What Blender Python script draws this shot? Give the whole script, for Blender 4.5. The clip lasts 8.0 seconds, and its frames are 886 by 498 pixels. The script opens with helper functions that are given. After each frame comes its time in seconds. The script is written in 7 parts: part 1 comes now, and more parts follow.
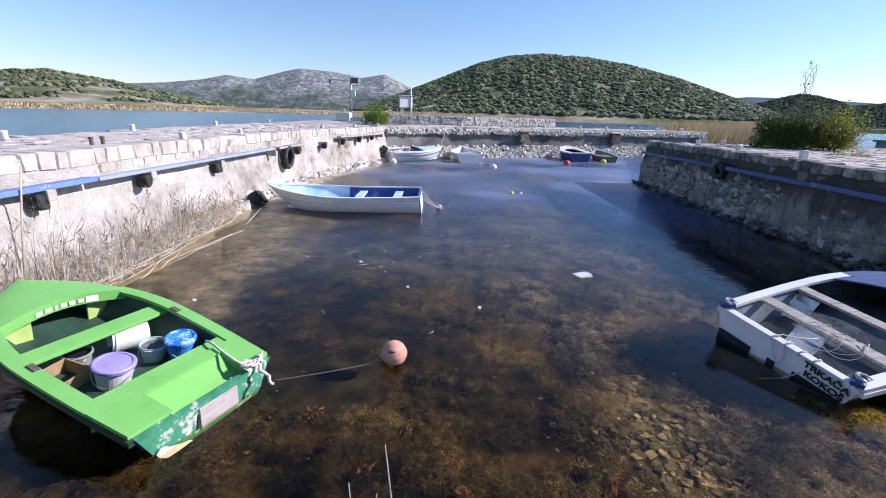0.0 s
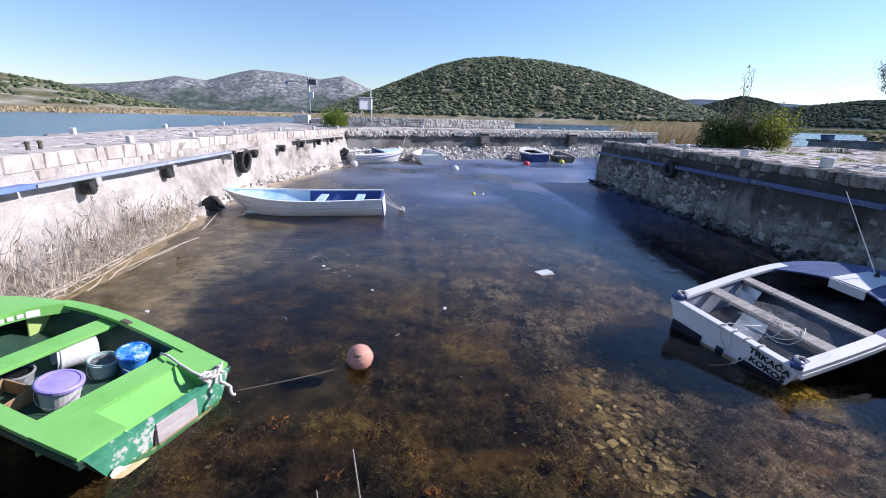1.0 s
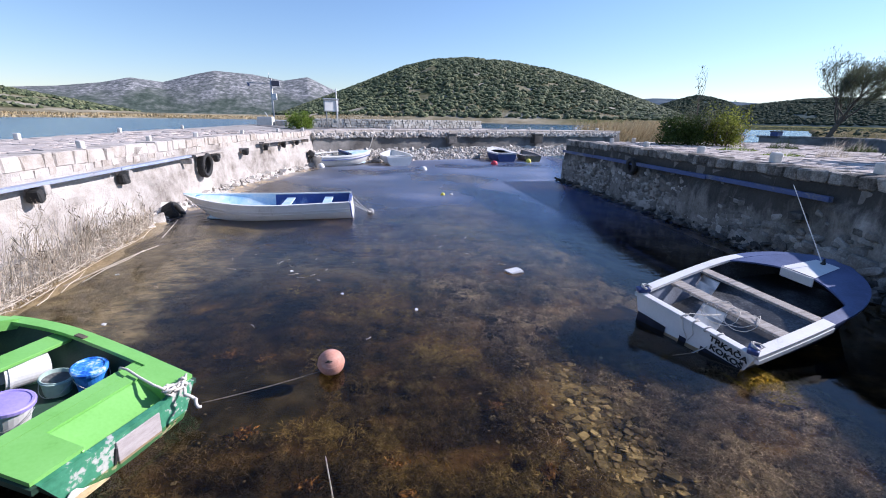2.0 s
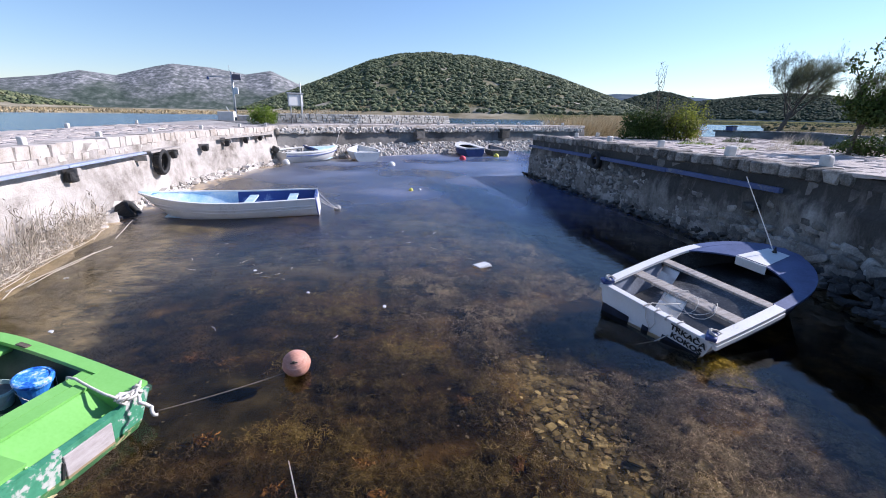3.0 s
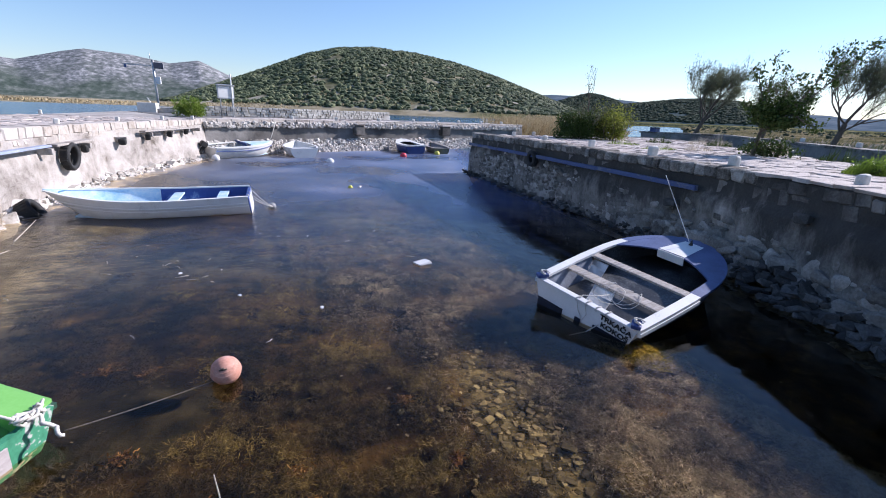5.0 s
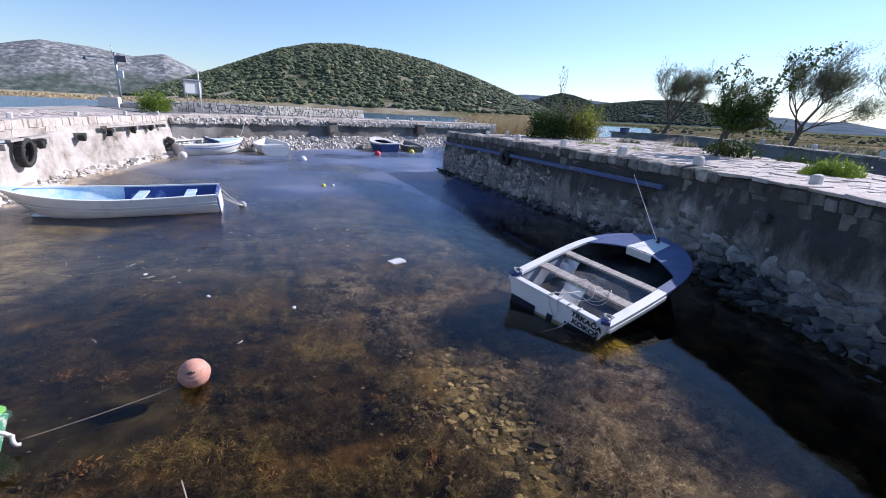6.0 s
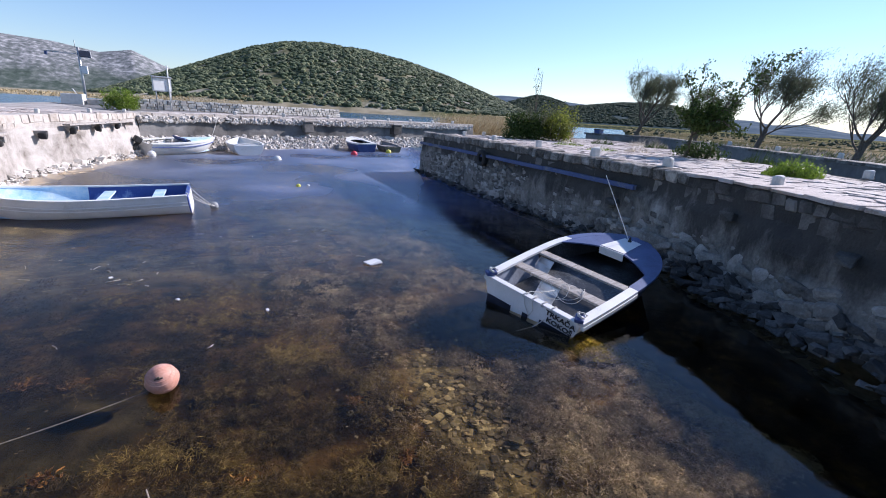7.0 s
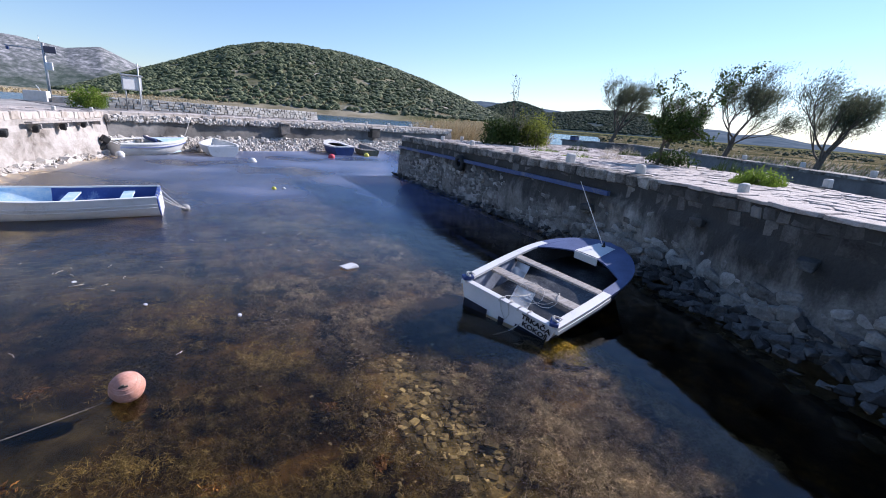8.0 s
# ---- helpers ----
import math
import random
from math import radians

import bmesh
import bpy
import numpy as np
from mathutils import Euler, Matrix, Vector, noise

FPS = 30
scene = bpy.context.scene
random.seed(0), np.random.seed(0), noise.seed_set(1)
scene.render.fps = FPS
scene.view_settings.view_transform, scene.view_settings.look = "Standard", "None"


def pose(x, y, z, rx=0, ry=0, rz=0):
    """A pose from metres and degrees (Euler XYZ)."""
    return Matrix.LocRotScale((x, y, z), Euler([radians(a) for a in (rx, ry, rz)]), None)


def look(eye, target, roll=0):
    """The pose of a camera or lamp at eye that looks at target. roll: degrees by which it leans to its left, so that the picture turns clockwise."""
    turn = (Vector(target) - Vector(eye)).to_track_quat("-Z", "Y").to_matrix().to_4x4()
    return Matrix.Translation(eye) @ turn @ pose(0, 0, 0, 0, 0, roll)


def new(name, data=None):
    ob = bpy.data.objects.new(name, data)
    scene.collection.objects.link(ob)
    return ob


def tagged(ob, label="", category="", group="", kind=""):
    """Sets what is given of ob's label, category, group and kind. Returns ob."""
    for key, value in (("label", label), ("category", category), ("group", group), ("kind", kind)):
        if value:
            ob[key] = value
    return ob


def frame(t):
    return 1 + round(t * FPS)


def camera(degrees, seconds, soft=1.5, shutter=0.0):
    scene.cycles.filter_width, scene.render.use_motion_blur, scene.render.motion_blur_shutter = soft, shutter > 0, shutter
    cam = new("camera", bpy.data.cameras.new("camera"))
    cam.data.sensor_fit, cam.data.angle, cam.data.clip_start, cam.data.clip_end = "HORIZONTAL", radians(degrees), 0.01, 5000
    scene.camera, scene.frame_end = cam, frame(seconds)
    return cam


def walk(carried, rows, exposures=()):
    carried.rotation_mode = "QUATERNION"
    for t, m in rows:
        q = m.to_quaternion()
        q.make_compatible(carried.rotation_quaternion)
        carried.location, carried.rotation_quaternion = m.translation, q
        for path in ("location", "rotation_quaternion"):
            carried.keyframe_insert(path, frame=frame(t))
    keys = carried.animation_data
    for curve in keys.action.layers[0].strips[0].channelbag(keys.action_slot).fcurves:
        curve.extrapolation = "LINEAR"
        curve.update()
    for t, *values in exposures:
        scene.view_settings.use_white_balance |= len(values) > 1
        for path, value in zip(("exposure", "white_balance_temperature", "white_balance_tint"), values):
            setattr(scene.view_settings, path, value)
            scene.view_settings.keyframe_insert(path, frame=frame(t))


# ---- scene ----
cam = camera(89.76, 8.0, soft=1.0)
# seconds, place in metres, turn in degrees
PATH = [
    (0.0, -0.000, 0.000, 2.200, 73.24, -1.67, 0.00),
    (0.5, 0.001, -0.007, 2.202, 73.30, -1.70, -2.69),
    (1.0, 0.005, -0.018, 2.204, 73.59, -1.52, -4.84),
    (1.5, 0.008, -0.025, 2.208, 73.87, -1.27, -6.86),
    (3.0, 0.066, 0.005, 2.197, 73.25, -1.00, -12.79),
    (3.5, 0.086, 0.015, 2.195, 73.18, -1.49, -14.65),
    (4.0, 0.094, 0.022, 2.196, 73.23, -1.73, -16.56),
    (4.5, 0.111, 0.015, 2.195, 73.20, -1.97, -18.33),
    (6.0, 0.131, -0.012, 2.201, 73.06, -2.79, -23.17),
    (6.5, 0.146, -0.016, 2.200, 73.19, -3.24, -24.54),
    (7.0, 0.158, -0.025, 2.204, 73.24, -3.25, -25.95),
    (7.5, 0.166, -0.031, 2.205, 73.58, -3.55, -27.44),
    (8.0, 0.175, -0.033, 2.206, 73.95, -4.21, -28.57),
]
walk(cam, [(t, pose(x, y, z, a, b, c)) for t, x, y, z, a, b, c in PATH], [(0.0, 0.72, 5750, 21), (8.0, 0.72, 5750, 21)])

# ---- light: low clear-sky sun from beyond the shaded quay ----
SUN_AZ, SUN_EL = 83.0, 31.0
world = bpy.data.worlds.new("sky")
scene.world = world
world.use_nodes = True
_n = world.node_tree.nodes
_n.clear()
_sky = _n.new("ShaderNodeTexSky")
_sky.sky_type, _sky.sun_disc = "NISHITA", False
_sky.sun_elevation, _sky.sun_rotation = radians(SUN_EL), radians(SUN_AZ)
_sky.air_density, _sky.dust_density, _sky.ozone_density = 1.2, 0.02, 4.2
_bg, _wo = _n.new("ShaderNodeBackground"), _n.new("ShaderNodeOutputWorld")
_bg.inputs["Strength"].default_value = 0.09
world.node_tree.links.new(_sky.outputs[0], _bg.inputs["Color"])
world.node_tree.links.new(_bg.outputs[0], _wo.inputs["Surface"])
_sun = bpy.data.lights.new("sun", "SUN")
_sun.energy, _sun.angle, _sun.color = 5.0, radians(0.53), (1.0, 0.925, 0.81)
_way = Vector((math.sin(radians(SUN_AZ)) * math.cos(radians(SUN_EL)), math.cos(radians(SUN_AZ)) * math.cos(radians(SUN_EL)), math.sin(radians(SUN_EL))))
new("sun", _sun).matrix_world = look(_way * 60, (0, 0, 0))


# ---- materials ----
def material(name, stops, rough=0.8, scale=6.0, fine=60.0, bump=0.3, bump_dist=0.01, metal=0.0, spread=0.0, detail=6.0, spec=0.4, island=0.0, stretch=(1, 1, 1), coarse=0.0, coat=0.0, thin=0.0):
    """A worn surface: colour ramp over two scales of noise in world metres, fine relief, small shifts from piece to piece."""
    m = bpy.data.materials.new(name)
    m.use_nodes = True
    n, l = m.node_tree.nodes, m.node_tree.links
    b = n["Principled BSDF"]
    geo = n.new("ShaderNodeNewGeometry")
    mp = n.new("ShaderNodeMapping")
    mp.inputs["Scale"].default_value = stretch
    l.new(geo.outputs["Position"], mp.inputs["Vector"])
    big, small = n.new("ShaderNodeTexNoise"), n.new("ShaderNodeTexNoise")
    big.inputs["Scale"].default_value, big.inputs["Detail"].default_value = scale, detail
    small.inputs["Scale"].default_value, small.inputs["Detail"].default_value = fine, 4.0
    big.inputs["Roughness"].default_value = 0.62
    l.new(mp.outputs[0], big.inputs["Vector"])
    l.new(mp.outputs[0], small.inputs["Vector"])
    mix = n.new("ShaderNodeMix")
    mix.inputs[0].default_value = 0.3
    l.new(big.outputs["Fac"], mix.inputs[2])
    l.new(small.outputs["Fac"], mix.inputs[3])
    value = mix.outputs[0]
    if spread or island:
        src = n.new("ShaderNodeObjectInfo").outputs["Random"] if spread else geo.outputs["Random Per Island"]
        ma = n.new("ShaderNodeMath")
        ma.operation = "MULTIPLY_ADD"
        l.new(src, ma.inputs[0])
        k = spread or island
        ma.inputs[1].default_value = k
        ad = n.new("ShaderNodeMath")
        ad.operation = "SUBTRACT"
        l.new(value, ad.inputs[0])
        ad.inputs[1].default_value = k / 2
        l.new(ad.outputs[0], ma.inputs[2])
        value = ma.outputs[0]
    if coarse:
        wide = n.new("ShaderNodeTexNoise")
        wide.inputs["Scale"].default_value, wide.inputs["Detail"].default_value = coarse, 3.0
        l.new(geo.outputs["Position"], wide.inputs["Vector"])
        m2 = n.new("ShaderNodeMix")
        m2.inputs[0].default_value = 0.5
        l.new(value, m2.inputs[2])
        l.new(wide.outputs["Fac"], m2.inputs[3])
        value = m2.outputs[0]
    ramp = n.new("ShaderNodeValToRGB")
    e = ramp.color_ramp.elements
    while len(e) < len(stops):
        e.new(0.5)
    for el, (p, c) in zip(e, stops):
        el.position, el.color = p, (*c, 1)
    l.new(value, ramp.inputs[0])
    l.new(ramp.outputs[0], b.inputs["Base Color"])
    b.inputs["Roughness"].default_value, b.inputs["Metallic"].default_value = rough, metal
    b.inputs["Specular IOR Level"].default_value = spec
    b.inputs["Coat Weight"].default_value = coat
    if thin:
        # light that shines through thin leaves
        tr, mx = n.new("ShaderNodeBsdfTranslucent"), n.new("ShaderNodeMixShader")
        l.new(ramp.outputs[0], tr.inputs["Color"])
        mx.inputs[0].default_value = thin
        l.new(b.outputs[0], mx.inputs[1])
        l.new(tr.outputs[0], mx.inputs[2])
        l.new(mx.outputs[0], n["Material Output"].inputs["Surface"])
    if bump:
        bp = n.new("ShaderNodeBump")
        bp.inputs["Strength"].default_value, bp.inputs["Distance"].default_value = bump, bump_dist
        l.new(mix.outputs[0], bp.inputs["Height"])
        l.new(bp.outputs[0], b.inputs["Normal"])
    return m


def grey(v, w=0.0):
    return (v * (1 + w), v, v * (1 - w))


LIMESTONE = material("limestone", [(0.25, (0.197, 0.16, 0.123)), (0.42, (0.369, 0.324, 0.279)), (0.55, (0.459, 0.414, 0.369)), (0.72, (0.541, 0.5, 0.459))], 0.92, 4.5, 45, 0.9, 0.02, spread=0.16, detail=9)
RUBBLE = material("rubble_stone", [(0.25, (0.187, 0.162, 0.132)), (0.5, (0.50, 0.462, 0.414)), (0.75, (0.65, 0.615, 0.57))], 0.92, 4.0, 45, 0.7, 0.012, island=0.3)
PAVING = material("paving_stone", [(0.25, (0.204, 0.166, 0.14)), (0.45, (0.416, 0.361, 0.323)), (0.75, (0.578, 0.518, 0.476))], 0.92, 5.0, 40, 1.0, 0.03, island=0.28, detail=9)
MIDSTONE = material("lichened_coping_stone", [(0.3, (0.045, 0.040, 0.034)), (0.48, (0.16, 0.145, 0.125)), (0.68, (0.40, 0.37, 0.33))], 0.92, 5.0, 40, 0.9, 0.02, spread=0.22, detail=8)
# stained stone, darkened further to hold the shaded quay's shade
STAINED_SHADE = material("stained_shade_stone", [(0.3, (0.025, 0.022, 0.019)), (0.48, (0.085, 0.078, 0.070)), (0.68, (0.22, 0.203, 0.182))], 0.92, 5.0, 40, 0.9, 0.02, spread=0.30, coarse=1.2)
MORTAR = material("mortar", [(0.3, (0.26, 0.225, 0.18)), (0.6, (0.46, 0.42, 0.36))], 0.95, 5.0, 70, 0.7, 0.012)
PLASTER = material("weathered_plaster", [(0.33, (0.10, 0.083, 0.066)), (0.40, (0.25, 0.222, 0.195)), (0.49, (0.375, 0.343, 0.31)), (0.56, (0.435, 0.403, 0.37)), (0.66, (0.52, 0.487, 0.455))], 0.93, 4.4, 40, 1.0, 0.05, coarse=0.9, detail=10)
CONCRETE = material("grey_concrete", [(0.3, (0.04, 0.037, 0.034)), (0.48, (0.145, 0.137, 0.128)), (0.7, (0.31, 0.295, 0.275))], 0.9, 1.6, 35, 0.6, 0.015, coarse=0.6)


def stained_render(name):
    """Old grey render with ragged dark lichen runs that come down from the coping."""
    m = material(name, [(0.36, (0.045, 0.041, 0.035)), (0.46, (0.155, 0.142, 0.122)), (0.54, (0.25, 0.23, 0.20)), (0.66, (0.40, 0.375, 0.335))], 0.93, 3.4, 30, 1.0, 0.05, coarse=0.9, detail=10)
    n, l = m.node_tree.nodes, m.node_tree.links
    b = n["Principled BSDF"]
    base = b.inputs["Base Color"].links[0].from_socket
    geo, mp, runs, sep = n.new("ShaderNodeNewGeometry"), n.new("ShaderNodeMapping"), n.new("ShaderNodeTexNoise"), n.new("ShaderNodeSeparateXYZ")
    mp.inputs["Scale"].default_value = (1.0, 1.0, 0.35)
    l.new(geo.outputs["Position"], mp.inputs["Vector"])
    l.new(mp.outputs[0], runs.inputs["Vector"])
    runs.inputs["Scale"].default_value, runs.inputs["Detail"].default_value, runs.inputs["Roughness"].default_value = 1.5, 8.0, 0.68
    l.new(geo.outputs["Position"], sep.inputs[0])
    high, add, cut, mx = n.new("ShaderNodeMapRange"), n.new("ShaderNodeMath"), n.new("ShaderNodeMapRange"), n.new("ShaderNodeMix")
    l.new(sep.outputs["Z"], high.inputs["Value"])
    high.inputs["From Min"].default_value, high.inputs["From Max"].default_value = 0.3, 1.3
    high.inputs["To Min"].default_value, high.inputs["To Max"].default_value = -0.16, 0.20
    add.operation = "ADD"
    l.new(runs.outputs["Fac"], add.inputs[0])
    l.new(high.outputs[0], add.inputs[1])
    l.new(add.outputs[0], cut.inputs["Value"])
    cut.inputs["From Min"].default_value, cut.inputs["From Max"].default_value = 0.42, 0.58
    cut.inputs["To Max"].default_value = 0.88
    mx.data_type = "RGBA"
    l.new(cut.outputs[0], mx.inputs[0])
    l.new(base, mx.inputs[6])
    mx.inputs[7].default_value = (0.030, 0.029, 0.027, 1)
    l.new(mx.outputs[2], b.inputs["Base Color"])
    return m


RENDERED = stained_render("stained_grey_render")
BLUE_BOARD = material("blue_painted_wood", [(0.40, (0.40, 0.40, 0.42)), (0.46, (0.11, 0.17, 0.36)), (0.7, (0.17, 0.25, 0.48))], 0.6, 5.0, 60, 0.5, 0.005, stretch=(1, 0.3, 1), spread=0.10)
# shaded-side copy of the blue board paint, darkened to carry the shade
BLUE_SHADED = material("shaded_blue_board", [(0.40, (0.16, 0.17, 0.20)), (0.47, (0.055, 0.08, 0.19)), (0.7, (0.09, 0.13, 0.27))], 0.65, 5.0, 60, 0.5, 0.005, stretch=(1, 0.3, 1), spread=0.10)
FADED_BLUE = material("faded_blue_grey_board", [(0.36, (0.13, 0.14, 0.17)), (0.46, (0.30, 0.31, 0.35)), (0.54, (0.24, 0.29, 0.42)), (0.7, (0.42, 0.44, 0.48))], 0.75, 5.0, 60, 0.6, 0.006, stretch=(1, 0.3, 1), spread=0.14)
RUBBER = material("black_rubber", [(0.3, grey(0.012)), (0.7, grey(0.035))], 0.75, 8.0, 80, 0.5, 0.004)
WOOD = material("weathered_wood", [(0.3, (0.16, 0.14, 0.12)), (0.5, (0.33, 0.30, 0.27)), (0.7, (0.48, 0.45, 0.42))], 0.85, 6.0, 60, 0.5, 0.003, stretch=(1, 6, 1))
GREEN_PAINT = material("green_boat_paint", [(0.2, (0.0924, 0.26, 0.042)), (0.42, (0.168, 0.42, 0.0924)), (0.6, (0.197, 0.462, 0.118)), (0.8, (0.269, 0.521, 0.176))], 0.42, 2.5, 50, 0.15, 0.003, coat=0.15)
GREEN_SHELL = material("dark_green_hull", [(0.3, (0.012, 0.03, 0.02)), (0.6, (0.03, 0.07, 0.045))], 0.5, 4.0, 60, 0.25, 0.004)
PEELED = material("peeled_green_transom", [(0.42, (0.03, 0.16, 0.085)), (0.57, (0.055, 0.24, 0.135)), (0.60, (0.38, 0.40, 0.36)), (0.70, (0.55, 0.52, 0.48))], 0.6, 3.6, 30, 0.6, 0.006, detail=5)
WHITE_PAINT = material("white_boat_paint", [(0.25, (0.378, 0.369, 0.342)), (0.42, (0.648, 0.648, 0.63)), (0.7, (0.738, 0.738, 0.729))], 0.45, 3.0, 50, 0.2, 0.003, coat=0.1)
GREY_PAINT = material("grey_boat_paint", [(0.3, (0.13, 0.13, 0.14)), (0.6, (0.28, 0.28, 0.30))], 0.6, 3.5, 45, 0.3, 0.004)
NAVY = material("navy_blue_paint", [(0.3, (0.02, 0.04, 0.12)), (0.6, (0.05, 0.08, 0.22))], 0.5, 4.0, 45, 0.2, 0.003)
DECK_BLUE = material("faded_blue_deck", [(0.3, (0.035, 0.050, 0.125)), (0.6, (0.080, 0.108, 0.225))], 0.45, 3.0, 45, 0.2, 0.003)
BOAT_BLUE = material("bright_blue_boat_inside", [(0.3, (0.02, 0.045, 0.19)), (0.56, (0.032, 0.07, 0.27)), (0.72, (0.36, 0.46, 0.62))], 0.5, 3.0, 45, 0.2, 0.003)
PALE_BLUE = material("pale_blue_boat_floor", [(0.32, (0.22, 0.42, 0.62)), (0.5, (0.45, 0.60, 0.72)), (0.65, (0.70, 0.74, 0.76))], 0.6, 4.0, 45, 0.2, 0.003)
ROPE = material("old_white_rope", [(0.3, (0.34, 0.31, 0.27)), (0.6, (0.62, 0.60, 0.55))], 0.9, 20.0, 150, 0.6, 0.004)
BUOY_PINK = material("faded_orange_buoy", [(0.25, (0.317, 0.132, 0.088)), (0.5, (0.528, 0.264, 0.194)), (0.75, (0.634, 0.405, 0.334))], 0.6, 7.0, 60, 0.25, 0.003)
PLASTIC_WHITE = material("white_plastic", [(0.3, (0.51, 0.502, 0.493)), (0.6, (0.669, 0.669, 0.669))], 0.4, 5.0, 50, 0.1, 0.002)
STEEL = material("galvanised_steel", [(0.3, grey(0.34)), (0.7, grey(0.55))], 0.45, 8.0, 60, 0.15, 0.002, metal=0.7)
LEAF = material("olive_leaves", [(0.25, (0.055, 0.066, 0.034)), (0.5, (0.115, 0.128, 0.075)), (0.75, (0.19, 0.195, 0.125))], 0.6, 1.5, 12, 0, island=0.35, thin=0.35, spec=0.12)
LEAF_BRIGHT = material("bright_leaves", [(0.25, (0.06, 0.10, 0.015)), (0.5, (0.15, 0.225, 0.03)), (0.75, (0.26, 0.34, 0.06))], 0.55, 2.0, 12, 0, island=0.4, thin=0.45, spec=0.12)
BARK = material("grey_bark", [(0.3, (0.05, 0.04, 0.03)), (0.7, (0.16, 0.13, 0.10))], 0.9, 8.0, 50, 0.8, 0.01, stretch=(3, 3, 1))
REED = material("dry_reed", [(0.25, (0.246, 0.198, 0.136)), (0.45, (0.528, 0.458, 0.361)), (0.75, (0.669, 0.607, 0.51))], 0.8, 3.0, 20, 0, island=0.4, thin=0.3)
WEED = material("brown_water_weed", [(0.40, (0.005, 0.0035, 0.0014)), (0.47, (0.050, 0.036, 0.010)), (0.53, (0.135, 0.105, 0.032)), (0.60, (0.25, 0.21, 0.065)), (0.68, (0.40, 0.34, 0.13))], 0.8, 5.5, 16, 0, island=0.22, coarse=1.3)
WEED_PALE = material("silted_grey_weed", [(0.38, (0.012, 0.011, 0.009)), (0.46, (0.15, 0.132, 0.108)), (0.54, (0.36, 0.32, 0.26)), (0.64, (0.58, 0.53, 0.45))], 0.8, 4.5, 14, 0, island=0.16, coarse=0.9)
BOTTOM_PAINT = material("black_blue_bottom_paint", [(0.3, (0.006, 0.008, 0.016)), (0.6, (0.018, 0.024, 0.045))], 0.55, 4.0, 45, 0.2, 0.003)
SCRUB = material("hill_scrub", [(0.15, (0.018, 0.030, 0.011)), (0.5, (0.074, 0.094, 0.041)), (0.85, (0.17, 0.18, 0.09))], 0.85, 0.08, 0.6, 0, island=0.62)
WOODS = material("dark_woods", [(0.15, (0.016, 0.027, 0.015)), (0.5, (0.040, 0.056, 0.034)), (0.85, (0.085, 0.10, 0.06))], 0.9, 0.05, 0.4, 0, island=0.55, spec=0.1)


def water_material(name, scale, strength, dist, tint):
    """Clear water: mirror and refraction shared out by Fresnel, with small ripples."""
    m = bpy.data.materials.new(name)
    m.use_nodes = True
    n, l = m.node_tree.nodes, m.node_tree.links
    n.remove(n["Principled BSDF"])
    geo = n.new("ShaderNodeNewGeometry")
    mp = n.new("ShaderNodeMapping")
    mp.inputs["Scale"].default_value = (1.0, 2.2, 1.0)
    l.new(geo.outputs["Position"], mp.inputs["Vector"])
    a = n.new("ShaderNodeTexNoise")
    a.inputs["Scale"].default_value, a.inputs["Detail"].default_value, a.inputs["Roughness"].default_value = scale, 3.0, 0.5
    l.new(mp.outputs[0], a.inputs["Vector"])
    # gusts: rippled and calm patches
    gust, gr, mul = n.new("ShaderNodeTexNoise"), n.new("ShaderNodeMapRange"), n.new("ShaderNodeMath")
    gust.inputs["Scale"].default_value, gust.inputs["Detail"].default_value = 0.22, 2.0
    l.new(geo.outputs["Position"], gust.inputs["Vector"])
    gr.inputs["From Min"].default_value, gr.inputs["From Max"].default_value = 0.38, 0.62
    gr.inputs["To Min"].default_value, gr.inputs["To Max"].default_value = 0.8, 3.0
    l.new(gust.outputs["Fac"], gr.inputs["Value"])
    mul.operation = "MULTIPLY"
    l.new(a.outputs["Fac"], mul.inputs[0])
    # sheltered and smooth near the landing, more wind further out
    sp, sh, mul2 = n.new("ShaderNodeSeparateXYZ"), n.new("ShaderNodeMapRange"), n.new("ShaderNodeMath")
    l.new(geo.outputs["Position"], sp.inputs[0])
    l.new(sp.outputs["Y"], sh.inputs["Value"])
    sh.inputs["From Min"].default_value, sh.inputs["From Max"].default_value = 4.5, 14.0
    sh.inputs["To Min"].default_value, sh.inputs["To Max"].default_value = 0.2, 4.0
    mul2.operation = "MULTIPLY"
    # calm in the lee of the shaded quay
    lee, lull = n.new("ShaderNodeMapRange"), n.new("ShaderNodeMath")
    out, ease = n.new("ShaderNodeMath"), n.new("ShaderNodeMath")
    out.operation, ease.operation = "MAXIMUM", "MULTIPLY_ADD"
    l.new(sp.outputs["Y"], out.inputs[0])
    out.inputs[1].default_value = 8.0
    l.new(out.outputs[0], ease.inputs[0])
    ease.inputs[1].default_value = -0.36
    l.new(sp.outputs["X"], ease.inputs[2])
    l.new(ease.outputs[0], lee.inputs["Value"])
    lee.inputs["From Min"].default_value, lee.inputs["From Max"].default_value = 0.75, 1.75
    lee.inputs["To Min"].default_value, lee.inputs["To Max"].default_value = 1.0, 0.12
    lull.operation = "MULTIPLY"
    l.new(gr.outputs[0], lull.inputs[0])
    l.new(lee.outputs[0], lull.inputs[1])
    l.new(lull.outputs[0], mul2.inputs[0])
    l.new(sh.outputs[0], mul2.inputs[1])
    l.new(mul2.outputs[0], mul.inputs[1])
    bp = n.new("ShaderNodeBump")
    bp.inputs["Strength"].default_value, bp.inputs["Distance"].default_value = strength, dist
    l.new(mul.outputs[0], bp.inputs["Height"])
    fr = n.new("ShaderNodeFresnel")
    fr.inputs["IOR"].default_value = 1.333
    re, gl, mx = n.new("ShaderNodeBsdfRefraction"), n.new("ShaderNodeBsdfGlossy"), n.new("ShaderNodeMixShader")
